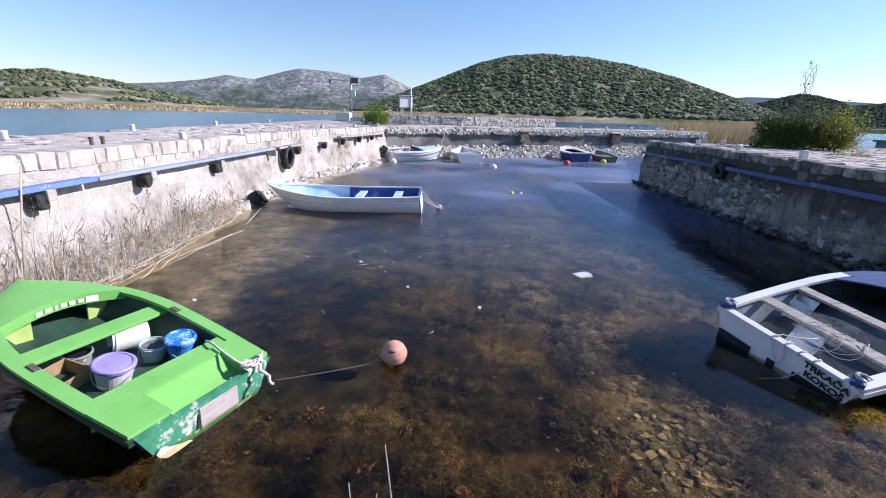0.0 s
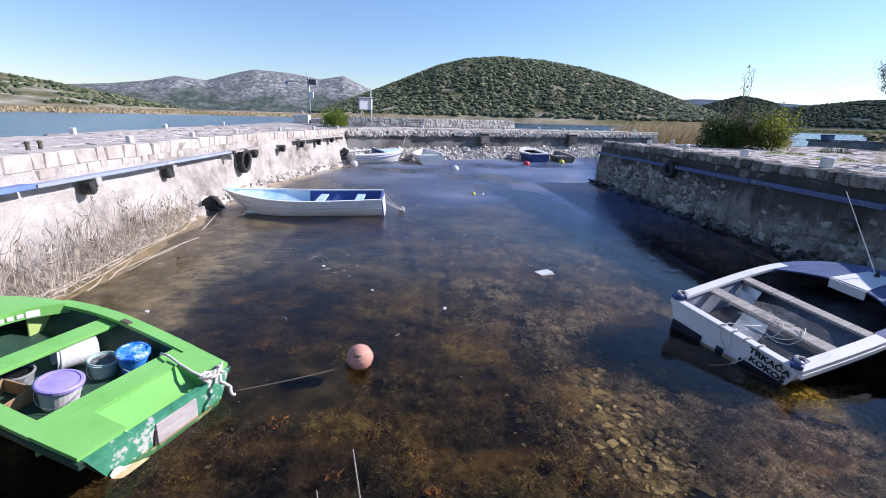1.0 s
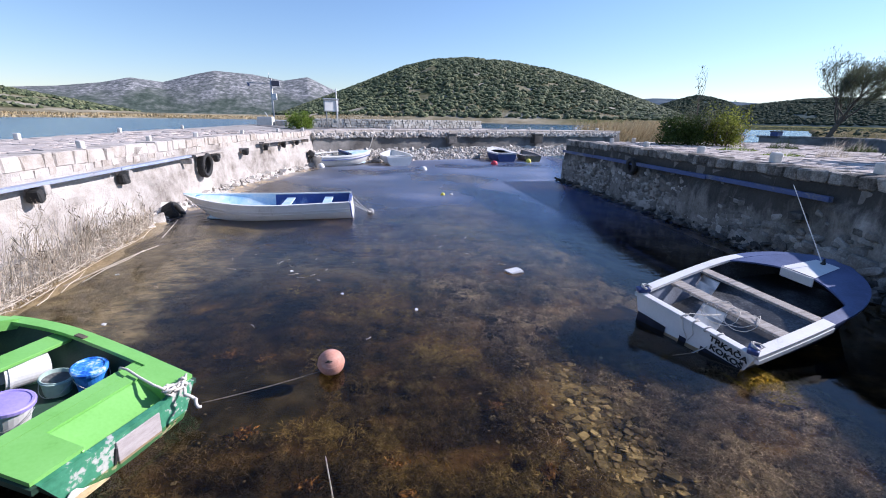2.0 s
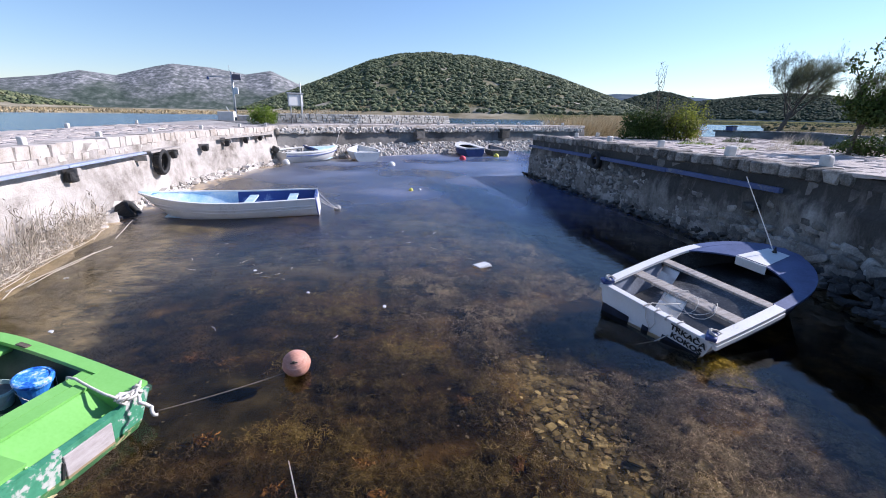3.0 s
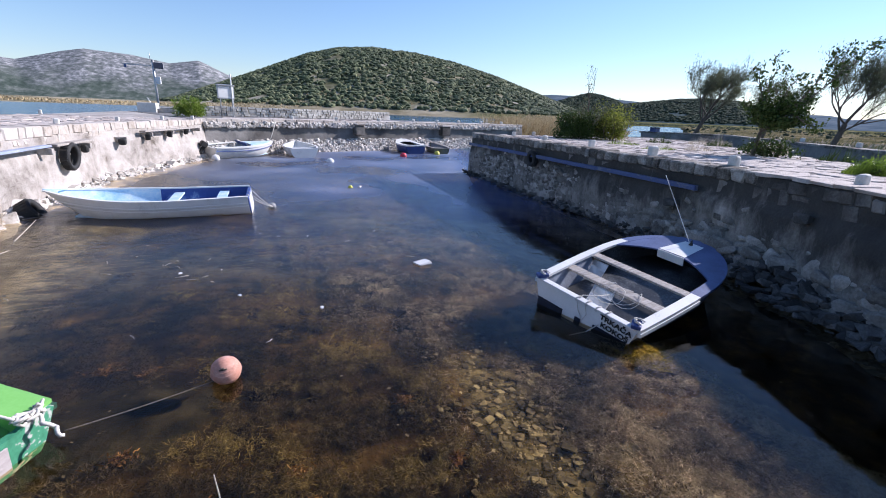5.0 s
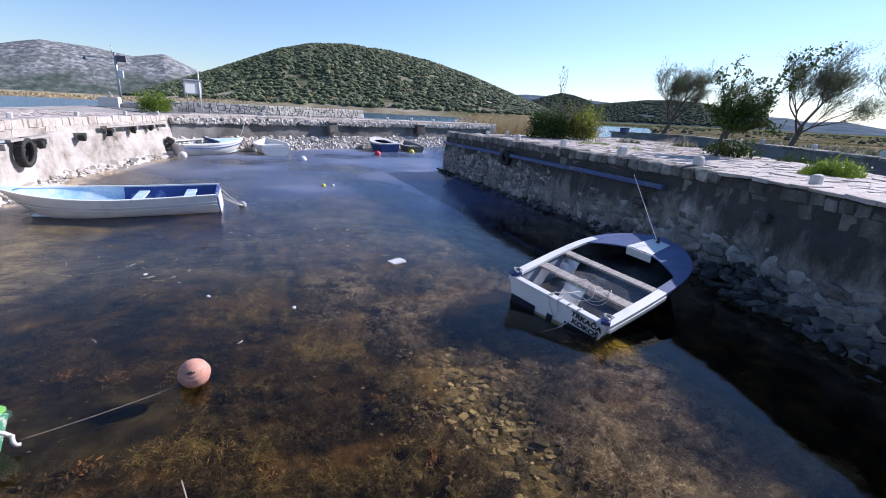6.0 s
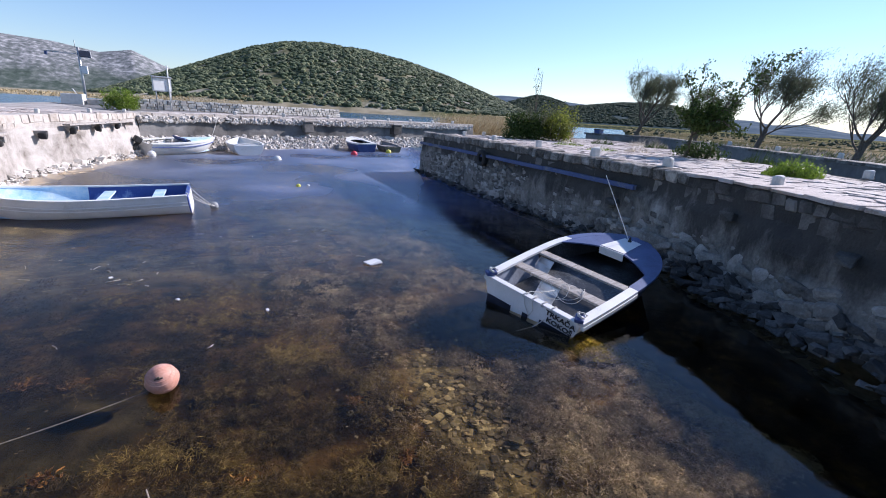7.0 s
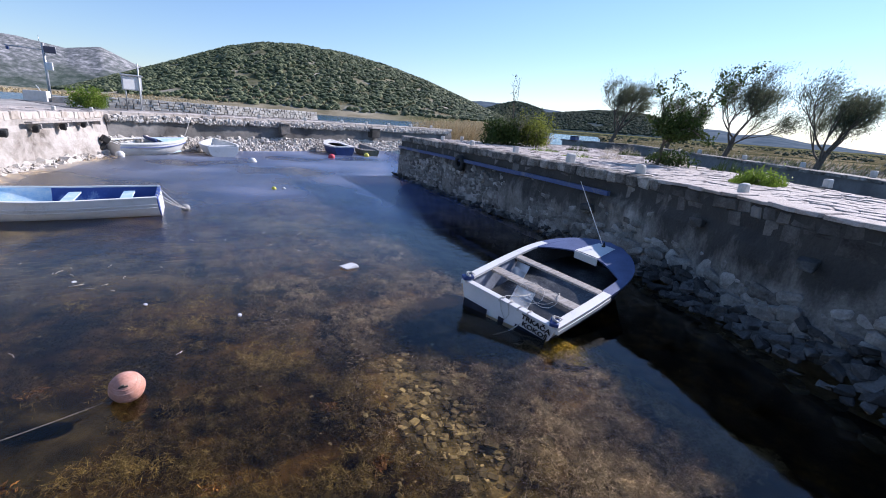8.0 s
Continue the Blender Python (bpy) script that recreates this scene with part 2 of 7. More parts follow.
    re.inputs["IOR"].default_value, re.inputs["Roughness"].default_value = 1.333, 0.0
    re.inputs["Color"].default_value = (*tint, 1)
    # fine wind ripples, too small to tell apart, roughen the mirror further out
    far, rg = n.new("ShaderNodeMapRange"), n.new("ShaderNodeMath")
    l.new(sp.outputs["Y"], far.inputs["Value"])
    far.inputs["From Min"].default_value, far.inputs["From Max"].default_value = 6.5, 13.0
    far.inputs["To Min"].default_value, far.inputs["To Max"].default_value = 0.0, 0.17
    rg.operation = "MULTIPLY_ADD"
    l.new(lull.outputs[0], rg.inputs[0])
    l.new(far.outputs[0], rg.inputs[1])
    rg.inputs[2].default_value = 0.02
    l.new(rg.outputs[0], gl.inputs["Roughness"])
    for q in (re, gl):
        l.new(bp.outputs[0], q.inputs["Normal"])
    l.new(fr.outputs[0], mx.inputs[0])
    l.new(re.outputs[0], mx.inputs[1])
    l.new(gl.outputs[0], mx.inputs[2])
    # faint blue diffuse colour standing in for sky reflection, stronger further out
    body, far_tint, gp, wt, mx2 = n.new("ShaderNodeBsdfDiffuse"), n.new("ShaderNodeMapRange"), n.new("ShaderNodeMapRange"), n.new("ShaderNodeMath"), n.new("ShaderNodeMixShader")
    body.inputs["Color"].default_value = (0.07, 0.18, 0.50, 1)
    l.new(sp.outputs["Y"], far_tint.inputs["Value"])
    far_tint.inputs["From Min"].default_value, far_tint.inputs["From Max"].default_value = 5.5, 12.5
    far_tint.inputs["To Min"].default_value, far_tint.inputs["To Max"].default_value = 0.0, 0.15
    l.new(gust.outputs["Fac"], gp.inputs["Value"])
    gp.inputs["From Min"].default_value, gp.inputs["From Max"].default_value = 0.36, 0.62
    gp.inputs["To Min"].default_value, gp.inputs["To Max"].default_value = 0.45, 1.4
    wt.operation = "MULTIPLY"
    l.new(far_tint.outputs[0], wt.inputs[0])
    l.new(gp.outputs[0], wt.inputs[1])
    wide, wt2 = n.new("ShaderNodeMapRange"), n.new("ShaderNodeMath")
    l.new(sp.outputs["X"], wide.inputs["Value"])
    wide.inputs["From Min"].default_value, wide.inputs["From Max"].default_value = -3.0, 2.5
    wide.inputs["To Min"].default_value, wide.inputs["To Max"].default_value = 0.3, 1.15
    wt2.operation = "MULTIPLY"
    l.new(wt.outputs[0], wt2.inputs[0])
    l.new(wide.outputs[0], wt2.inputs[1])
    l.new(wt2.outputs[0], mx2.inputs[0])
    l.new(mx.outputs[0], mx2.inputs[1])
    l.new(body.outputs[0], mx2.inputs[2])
    l.new(mx2.outputs[0], n["Material Output"].inputs["Surface"])
    return m


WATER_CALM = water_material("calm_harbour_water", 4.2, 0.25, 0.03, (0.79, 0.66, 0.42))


def deep_water(name, body, scale, dist):
    """Deep lake water: blue-green scattering body under a rippled mirror."""
    m = bpy.data.materials.new(name)
    m.use_nodes = True
    n, l = m.node_tree.nodes, m.node_tree.links
    b = n["Principled BSDF"]
    b.inputs["Base Color"].default_value = (*body, 1)
    b.inputs["Roughness"].default_value, b.inputs["IOR"].default_value = 0.15, 1.333
    geo, t, bp = n.new("ShaderNodeNewGeometry"), n.new("ShaderNodeTexNoise"), n.new("ShaderNodeBump")
    t.inputs["Scale"].default_value, t.inputs["Detail"].default_value = scale, 4.0
    bp.inputs["Strength"].default_value, bp.inputs["Distance"].default_value = 1.0, dist
    l.new(geo.outputs["Position"], t.inputs["Vector"])
    l.new(t.outputs["Fac"], bp.inputs["Height"])
    l.new(bp.outputs[0], b.inputs["Normal"])
    return m


WATER_LAKE = deep_water("rippled_lake_water", (0.02, 0.08, 0.15), 0.9, 0.14)


def ground_material():
    """Bed mud and weed below the water, dry grass and scrub above, pale rock on the far mountains."""
    m = bpy.data.materials.new("ground")
    m.use_nodes = True
    n, l = m.node_tree.nodes, m.node_tree.links
    b = n["Principled BSDF"]
    b.inputs["Roughness"].default_value = 0.95
    b.inputs["Specular IOR Level"].default_value = 0.0
    geo = n.new("ShaderNodeNewGeometry")

    def ns(scale, detail=5.0):
        t = n.new("ShaderNodeTexNoise")
        t.inputs["Scale"].default_value, t.inputs["Detail"].default_value, t.inputs["Roughness"].default_value = scale, detail, 0.65
        l.new(geo.outputs["Position"], t.inputs["Vector"])
        return t.outputs["Fac"]

    def ramp(src, stops):
        r = n.new("ShaderNodeValToRGB")
        e = r.color_ramp.elements
        while len(e) < len(stops):
            e.new(0.5)
        for el, (p, c) in zip(e, stops):
            el.position, el.color = p, (*c, 1)
        l.new(src, r.inputs[0])
        return r.outputs[0]

    def mixc(f, a, c):
        x = n.new("ShaderNodeMix")
        x.data_type = "RGBA"
        l.new(f, x.inputs[0])
        l.new(a, x.inputs[6])
        l.new(c, x.inputs[7])
        return x.outputs[2]

    bed = ramp(ns(2.4, 8), [(0.36, (0.004, 0.003, 0.001)), (0.49, (0.022, 0.015, 0.006)), (0.60, (0.065, 0.044, 0.017)), (0.74, (0.17, 0.12, 0.05))])
    silt = ramp(ns(3.2, 10), [(0.36, (0.040, 0.039, 0.031)), (0.5, (0.085, 0.082, 0.066)), (0.66, (0.18, 0.172, 0.145))])
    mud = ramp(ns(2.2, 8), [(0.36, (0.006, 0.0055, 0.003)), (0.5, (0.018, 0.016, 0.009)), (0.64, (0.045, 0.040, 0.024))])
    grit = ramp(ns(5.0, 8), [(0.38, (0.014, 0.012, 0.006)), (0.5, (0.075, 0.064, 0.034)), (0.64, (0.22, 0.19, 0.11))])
    shore = ramp(ns(0.10, 9), [(0.34, (0.030, 0.036, 0.016)), (0.46, (0.085, 0.078, 0.040)), (0.55, (0.16, 0.13, 0.075)), (0.68, (0.30, 0.25, 0.16))])
    scrub = ramp(ns(0.03, 10), [(0.30, (0.05, 0.058, 0.026)), (0.44, (0.105, 0.105, 0.058)), (0.54, (0.20, 0.185, 0.125)), (0.70, (0.44, 0.41, 0.36))])
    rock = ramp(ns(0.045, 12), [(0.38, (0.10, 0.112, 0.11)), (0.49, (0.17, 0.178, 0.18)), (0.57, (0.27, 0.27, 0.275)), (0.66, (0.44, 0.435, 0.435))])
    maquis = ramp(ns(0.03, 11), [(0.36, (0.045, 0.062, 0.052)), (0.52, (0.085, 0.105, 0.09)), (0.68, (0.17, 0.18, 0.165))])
    sep = n.new("ShaderNodeSeparateXYZ")
    l.new(geo.outputs["Position"], sep.inputs[0])

    def step(src, a, c):
        mr = n.new("ShaderNodeMapRange")
        mr.inputs["From Min"].default_value, mr.inputs["From Max"].default_value = a, c
        l.new(src, mr.inputs["Value"])
        return mr.outputs[0]

    ln = n.new("ShaderNodeVectorMath")
    ln.operation = "LENGTH"
    l.new(geo.outputs["Position"], ln.inputs[0])
    ragged = ns(1.3, 6)

    def patch(cx, cy, sx, sy):
        """A ragged bare patch of the bed about one place."""
        off, sq, le, add = n.new("ShaderNodeVectorMath"), n.new("ShaderNodeVectorMath"), n.new("ShaderNodeVectorMath"), n.new("ShaderNodeMath")
        off.operation, sq.operation, le.operation, add.operation = "SUBTRACT", "MULTIPLY", "LENGTH", "ADD"
        l.new(geo.outputs["Position"], off.inputs[0])
        off.inputs[1].default_value = (cx, cy, 0)
        l.new(off.outputs[0], sq.inputs[0])
        sq.inputs[1].default_value = (1 / sx, 1 / sy, 0)
        l.new(sq.outputs[0], le.inputs[0])
        l.new(le.outputs["Value"], add.inputs[0])
        l.new(ragged, add.inputs[1])
        return step(add.outputs[0], 1.65, 1.25)

    shallow = n.new("ShaderNodeMath")
    shallow.operation = "MULTIPLY"
    l.new(step(sep.outputs["Z"], -0.42, -0.25), shallow.inputs[0])
    l.new(step(sep.outputs["X"], -1.9, -2.6), shallow.inputs[1])
    # bare pale silt between the weed further out
    haze = ramp(ns(1.6, 9), [(0.36, (0.022, 0.021, 0.017)), (0.5, (0.065, 0.062, 0.050)), (0.66, (0.15, 0.142, 0.115))])
    bare = n.new("ShaderNodeMath")
    bare.operation = "MULTIPLY"
    l.new(step(sep.outputs["Y"], 5.2, 7.5), bare.inputs[0])
    l.new(step(ns(0.55, 5), 0.38, 0.54), bare.inputs[1])
    col = mixc(bare.outputs[0], bed, haze)
    col = mixc(shallow.outputs[0], col, silt)
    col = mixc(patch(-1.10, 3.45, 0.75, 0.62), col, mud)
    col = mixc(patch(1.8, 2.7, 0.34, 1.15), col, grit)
    col = mixc(step(sep.outputs["Z"], -0.10, 0.05), col, shore)
    flats = ramp(ns(0.03, 9), [(0.32, (0.10, 0.095, 0.055)), (0.46, (0.23, 0.20, 0.135)), (0.60, (0.36, 0.32, 0.235))])
    meadow = ramp(ns(0.045, 9), [(0.34, (0.040, 0.050, 0.020)), (0.46, (0.095, 0.100, 0.042)), (0.56, (0.15, 0.135, 0.070)), (0.68, (0.25, 0.21, 0.125))])
    flats = mixc(step(sep.outputs["X"], 120, 170), flats, meadow)
    col = mixc(step(ln.outputs["Value"], 170, 230), col, flats)
    col = mixc(step(sep.outputs["Z"], 3.3, 5.0), col, scrub)
    # wooded far slopes, their bluish lean put in for distance haze
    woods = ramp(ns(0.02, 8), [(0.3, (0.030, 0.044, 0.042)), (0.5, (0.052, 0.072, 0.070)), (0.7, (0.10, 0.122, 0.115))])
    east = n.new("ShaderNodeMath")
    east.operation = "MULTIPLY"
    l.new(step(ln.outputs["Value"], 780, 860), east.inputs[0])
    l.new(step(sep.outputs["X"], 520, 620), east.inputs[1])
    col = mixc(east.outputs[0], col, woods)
    # bare limestone on the upper slopes, evergreen thicket lower down, with ragged tongues
    tongue = n.new("ShaderNodeMath")
    tongue.operation = "MULTIPLY_ADD"
    l.new(ns(0.0045, 8), tongue.inputs[0])
    tongue.inputs[1].default_value = 420.0
    l.new(sep.outputs["Z"], tongue.inputs[2])
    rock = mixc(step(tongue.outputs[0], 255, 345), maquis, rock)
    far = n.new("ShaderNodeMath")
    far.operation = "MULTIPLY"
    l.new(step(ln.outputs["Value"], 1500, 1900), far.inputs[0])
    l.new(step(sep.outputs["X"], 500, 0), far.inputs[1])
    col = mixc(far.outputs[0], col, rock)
    # stony slopes of the furthest ridge, distance haze painted in as blue
    haze_blue = ramp(ns(0.012, 10), [(0.35, (0.070, 0.098, 0.125)), (0.52, (0.100, 0.130, 0.160)), (0.68, (0.155, 0.180, 0.200))])
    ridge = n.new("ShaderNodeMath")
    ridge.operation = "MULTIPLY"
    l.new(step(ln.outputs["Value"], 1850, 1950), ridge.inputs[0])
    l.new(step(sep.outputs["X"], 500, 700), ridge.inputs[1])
    col = mixc(ridge.outputs[0], col, haze_blue)
    l.new(col, b.inputs["Base Color"])
    bp = n.new("ShaderNodeBump")
    bp.inputs["Strength"].default_value, bp.inputs["Distance"].default_value = 0.5, 0.03
    l.new(ns(14.0), bp.inputs["Height"])
    l.new(bp.outputs[0], b.inputs["Normal"])
    return m


GROUND = ground_material()


# ---- building helpers ----
def mesh_of(name, verts, faces, mats, smooth=False):
    me = bpy.data.meshes.new(name)
    me.from_pydata([tuple(v) for v in verts], [], [tuple(f) for f in faces])
    for mt in (mats if isinstance(mats, (list, tuple)) else [mats]):
        me.materials.append(mt)
    if smooth:
        me.polygons.foreach_set("use_smooth", [True] * len(me.polygons))
    me.update()
    return me


def thing(name, label, category, m=None, group="", kind=""):
    ob = tagged(new(name), label, category, group, kind)
    ob.empty_display_size = 0.1
    ob.matrix_world = m or Matrix()
    return ob


def piece(name, me, parent, m=None, label=""):
    """A mesh object under a thing or a part, at a pose local to it."""
    ob = new(name, me)
    ob.parent = parent
    ob.matrix_basis = m or Matrix()
    return tagged(ob, label)


def part(name, bm, mat, parent, label="", smooth=False, m=None):
    me = bpy.data.meshes.new(name)
    bm.normal_update()
    bm.to_mesh(me)
    bm.free()
    for mt in (mat if isinstance(mat, (list, tuple)) else [mat]):
        me.materials.append(mt)
    if smooth:
        me.polygons.foreach_set("use_smooth", [True] * len(me.polygons))
    return piece(name, me, parent, m, label)


def box_bm(sx, sy, sz, bevel=0.0, segs=2, m=None, jit=0.0, rng=random):
    bm = bmesh.new()
    bmesh.ops.create_cube(bm, size=1.0, matrix=Matrix.Diagonal((sx, sy, sz, 1)))
    if jit:
        for v in bm.verts:
            v.co += Vector((rng.uniform(-jit, jit), rng.uniform(-jit, jit), rng.uniform(-jit, jit)))
    if bevel:
        bmesh.ops.bevel(bm, geom=bm.edges[:], offset=bevel, segments=segs, affect="EDGES", profile=0.6)
    if m:
        bm.transform(m)
    return bm


def tube(name, pts, r, mat, parent, label="", taper=None, sides=8, closed=False):
    """A round bar, rope or pipe along points."""
    pts = [Vector(p) for p in pts]
    verts, faces = [], []
    k = len(pts)
    for i, p in enumerate(pts):
        a = pts[(i - 1) % k] if closed else pts[max(i - 1, 0)]
        c = pts[(i + 1) % k] if closed else pts[min(i + 1, k - 1)]
        d = (c - a).normalized()
        u = d.orthogonal().normalized() if i == 0 else (u - d * u.dot(d)).normalized()
        w = d.cross(u)
        rr = r if taper is None else r + (taper - r) * i / max(k - 1, 1)
        for j in range(sides):
            q = 2 * math.pi * j / sides
            verts.append(p + (u * math.cos(q) + w * math.sin(q)) * rr)
    for i in range(k if closed else k - 1):
        for j in range(sides):
            i2, j2 = (i + 1) % k, (j + 1) % sides
            faces.append((i * sides + j, i * sides + j2, i2 * sides + j2, i2 * sides + j))
    if not closed:
        faces += [tuple(range(sides))[::-1], tuple((k - 1) * sides + j for j in range(sides))]
    return piece(name, mesh_of(name, verts, faces, mat, True), parent, None, label)


def arc(a, c, sag, k=10, wob=0.0, rng=random):
    """Points of a slack line between two ends."""
    a, c = Vector(a), Vector(c)
    return [a.lerp(c, i / k) + Vector((rng.uniform(-wob, wob), rng.uniform(-wob, wob), -sag * 4 * (i / k) * (1 - i / k))) for i in range(k + 1)]


def lathe_bm(profile, sides=24, cap=True):
    """A turned body: profile of (radius, height)."""
    bm = bmesh.new()
    rings = [[bm.verts.new((r * math.cos(2 * math.pi * j / sides), r * math.sin(2 * math.pi * j / sides), z)) for j in range(sides)] for r, z in profile]
    for a, c in zip(rings, rings[1:]):
        for j in range(sides):
            bm.faces.new((a[j], a[(j + 1) % sides], c[(j + 1) % sides], c[j]))
    if cap:
        bm.faces.new(rings[0][::-1])
        bm.faces.new(rings[-1])
    return bm


def rock_variants(count, seed, flat=0.7, rough=0.18, mat=None, name="stone", vary=0.2):
    """Irregular quarried stones of about unit size."""
    rng, out = random.Random(seed), []
    for _ in range(count):
        bm = bmesh.new()
        bmesh.ops.create_cube(bm, size=0.95)
        for v in bm.verts:
            v.co = Vector((v.co.x * rng.uniform(1 - vary, 1 + vary), v.co.y * rng.uniform(1 - vary, 1 + vary), v.co.z * flat * rng.uniform(1 - vary, 1 + vary)))
        bmesh.ops.bevel(bm, geom=bm.edges[:], offset=rough * 0.6, segments=1, affect="EDGES")
        for v in bm.verts:
            v.co += noise.noise_vector(v.co * 2.3 + Vector((seed, rng.random(), 0))) * rough * 0.35
        me = bpy.data.meshes.new(name)
        bm.to_mesh(me)
        bm.free()
        me.materials.append(mat)
        out.append(me)
    return out


def scatter_mesh(name, variants, poses, mat):
    """Many loose pieces joined in one mesh."""
    packs = []
    for me in variants:
        co = np.array([v.co for v in me.vertices])
        packs.append((co, [tuple(p.vertices) for p in me.polygons]))
    verts, faces, base = [], [], 0
    for k, m in poses:
        co, fs = packs[k % len(packs)]
        a = np.array(m)
        verts.append(co @ a[:3, :3].T + a[:3, 3])
        faces += [tuple(i + base for i in f) for f in fs]
        base += len(co)
    return mesh_of(name, np.concatenate(verts), faces, mat)


def along(line, s):
    """The place and the way at s metres along a plan line."""
    for a, c in zip(line, line[1:]):
        d = math.dist(a, c)
        if s <= d or c is line[-1]:
            f = s / d
            return a[0] + (c[0] - a[0]) * f, a[1] + (c[1] - a[1]) * f, math.atan2(c[1] - a[1], c[0] - a[0])
        s -= d


def length(line):
    return sum(math.dist(a, c) for a, c in zip(line, line[1:]))


def scaled(x, y, z, rz, sx, sy, sz, rx=0.0, ry=0.0):
    return Matrix.LocRotScale((x, y, z), Euler((rx, ry, rz)), (sx, sy, sz))


# ---- plan of the little harbour (water at z = 0) ----
QUAY_L, QUAY_R, QUAY_F = 1.58, 1.53, 1.60
LEFT_LINE = [(-5.6, -6.0), (-5.1, 6.0), (-4.65, 15.5), (-2.75, 22.4)]
FAR_LINE = [(-2.75, 22.4), (0.5, 24.6), (5.7, 26.8), (12.7, 29.3), (18.0, 31.2)]
RIGHT_LINE = [(7.35, 16.4), (7.2, 10.0), (6.86, 4.3), (6.56, 3.2), (6.2, 2.4), (6.06, 1.6), (5.8, -6.0)]
PIER_LINE = [(28.5, 30.0), (34.0, 27.0), (24.0, 13.0), (18.4, 5.3), (14.0, -2.0)]


# ---- ground: one sheet from the harbour bed to the mountains ----
def crest(az, pairs):
    p = np.array(pairs, float)
    return np.interp(az, p[:, 0], p[:, 1], left=-0.5, right=-0.5)


def bump01(r, r0, r1, r2):
    up = np.clip((r - r0) / (r1 - r0), 0, 1)
    down = np.clip((r2 - r) / (r2 - r1), 0, 1)
    return np.sin(up * np.pi / 2) ** 1.15 * (down * down * (3 - 2 * down))


def ground_height(az, r):
    """Height of the ground at an azimuth in degrees (0 ahead, + to the right) and a distance."""
    x, y = r * np.sin(np.radians(az)), r * np.cos(np.radians(az))
    bed = -0.30 - 0.055 * np.clip(y - 4, 0, 14) - 0.25 * np.clip((x + 1.0) / 8.0, -0.3, 0.6)
    bed = bed + 0.07 * np.sin(x * 2.1 + 1.3 * np.sin(y * 1.7)) * np.sin(y * 1.9 + 0.7) 
    bed = bed + 0.12 * np.exp(-((x + 0.9) / 0.7) ** 2 - ((y - 3.6) / 0.7) ** 2)
    # shallows along the sunlit wall
    side = np.clip((-x - 2.3) / 0.9, 0, 1) * np.clip((15.0 - y) / 2.0, 0, 1)
    bed = bed * (1 - side) + (-0.13 + 0.03 * np.sin(y * 2.3 + x)) * side
    bed = bed - 0.9 * np.clip((x - 3.6) / 1.2, 0, 1)
    # a weedy shoal beside the white dinghy
    shoal = np.exp(-np.clip(np.abs(x - 2.4) - 1.0, 0, 9) ** 2 / 0.6 - np.clip(np.abs(y - 1.6) - 1.3, 0, 9) ** 2 / 0.6)
    bed = bed * (1 - shoal) - 0.24 * shoal
    z = np.where(r < 30, bed, -1.0)
    # marsh on the sunny side
    marsh = np.clip((az - 30) / 3, 0, 1) * np.clip((r - np.interp(az, [33, 47.2, 48.0, 62, 72, 84], [265, 265, 45, 35, 26, 22])) / 5, 0, 1) * np.clip((150 - az) / 20, 0, 1)
    z = z * (1 - marsh) + 0.45 * marsh
    shore_r = np.interp(az, [-180, -60, -35, -20, 10, 28, 34, 47.2, 48.2, 180], [60, 180, 260, 330, 380, 400, 270, 262, 60, 60])
    land = np.clip((r - shore_r) / 12.0, 0, 1)
    z = z * (1 - land) + (0.9 + 2.4 * np.clip((r - shore_r - 12) / 70, 0, 1) * (r > 150) * np.clip((36 - az) / 3, 0, 1)) * land
    hills = [
        (360, 690, 1300, [(-16, -0.5), (-9.9, 0.75), (-4.5, 2.7), (1, 4.75), (4, 5.9), (7.6, 6.72), (11.5, 6.97), (16.5, 6.62), (21.5, 5.75), (26.2, 4.5), (31.8, 2.6), (35.3, 1.4), (40, -0.5)]),
        (300, 620, 1000, [(-120, 2.0), (-60, 2.2), (-43, 2.75), (-39.8, 3.05), (-35, 2.45), (-30.6, 1.6), (-25, 0.6), (-19, -0.3), (-16, -0.5)]),
        (2450, 3000, 4300, [(-60, -0.5), (-45, 1.2), (-30.5, 2.4), (-27, 2.9), (-24.6, 3.5), (-21.8, 3.2), (-18.5, 4.2), (-16.8, 4.6), (-13, 4.42), (-9.8, 3.9), (-7.1, 4.4), (-4.5, 3.2), (-1, 2.0), (4, -0.5)]),
        (900, 1300, 1900, [(28, -0.5), (31.5, 1.2), (34.2, 2.1), (35.6, 2.55), (37.2, 2.95), (38.6, 2.75), (40.1, 2.3), (41.2, 1.85), (44.2, 2.2), (46.6, 2.5), (49, 2.58), (52.2, 2.4), (54.4, 1.75), (57, 0.5), (60, -0.5)]),
        (2000, 2800, 4200, [(24, -0.5), (30, 2.4), (33, 2.62), (35.5, 2.55), (40.1, 2.3), (42.8, 2.08), (50, 1.6), (57.2, 1.26), (59.8, 1.2), (61.5, 0.88), (64.2, 1.08), (65.7, 0.78), (67.7, 0.46), (68.8, 0.56), (70.5, 0.28), (73, 0.1), (78, 0.3), (85, 0.7), (120, 1.2), (180, 1.0)]),
    ]
    for r0, r1, r2, tab in hills:
        top = r1 * np.tan(np.radians(crest(az, tab))) + 2.2 - (0.0058 if r1 < 1000 else 0.0028 if r1 < 1500 else 0.0) * r1
        wob = np.sin(az * 1.7 + r * 0.008) * np.sin(az * 0.61 - r * 0.011 + 1.0)
        rise = bump01(r, r0, r1, r2)
        z = np.where((rise > 0.002) & (top > 0), np.maximum(z, top * rise * (1 + 0.05 * wob * (1 - rise)) + 0.3), z)
    return z


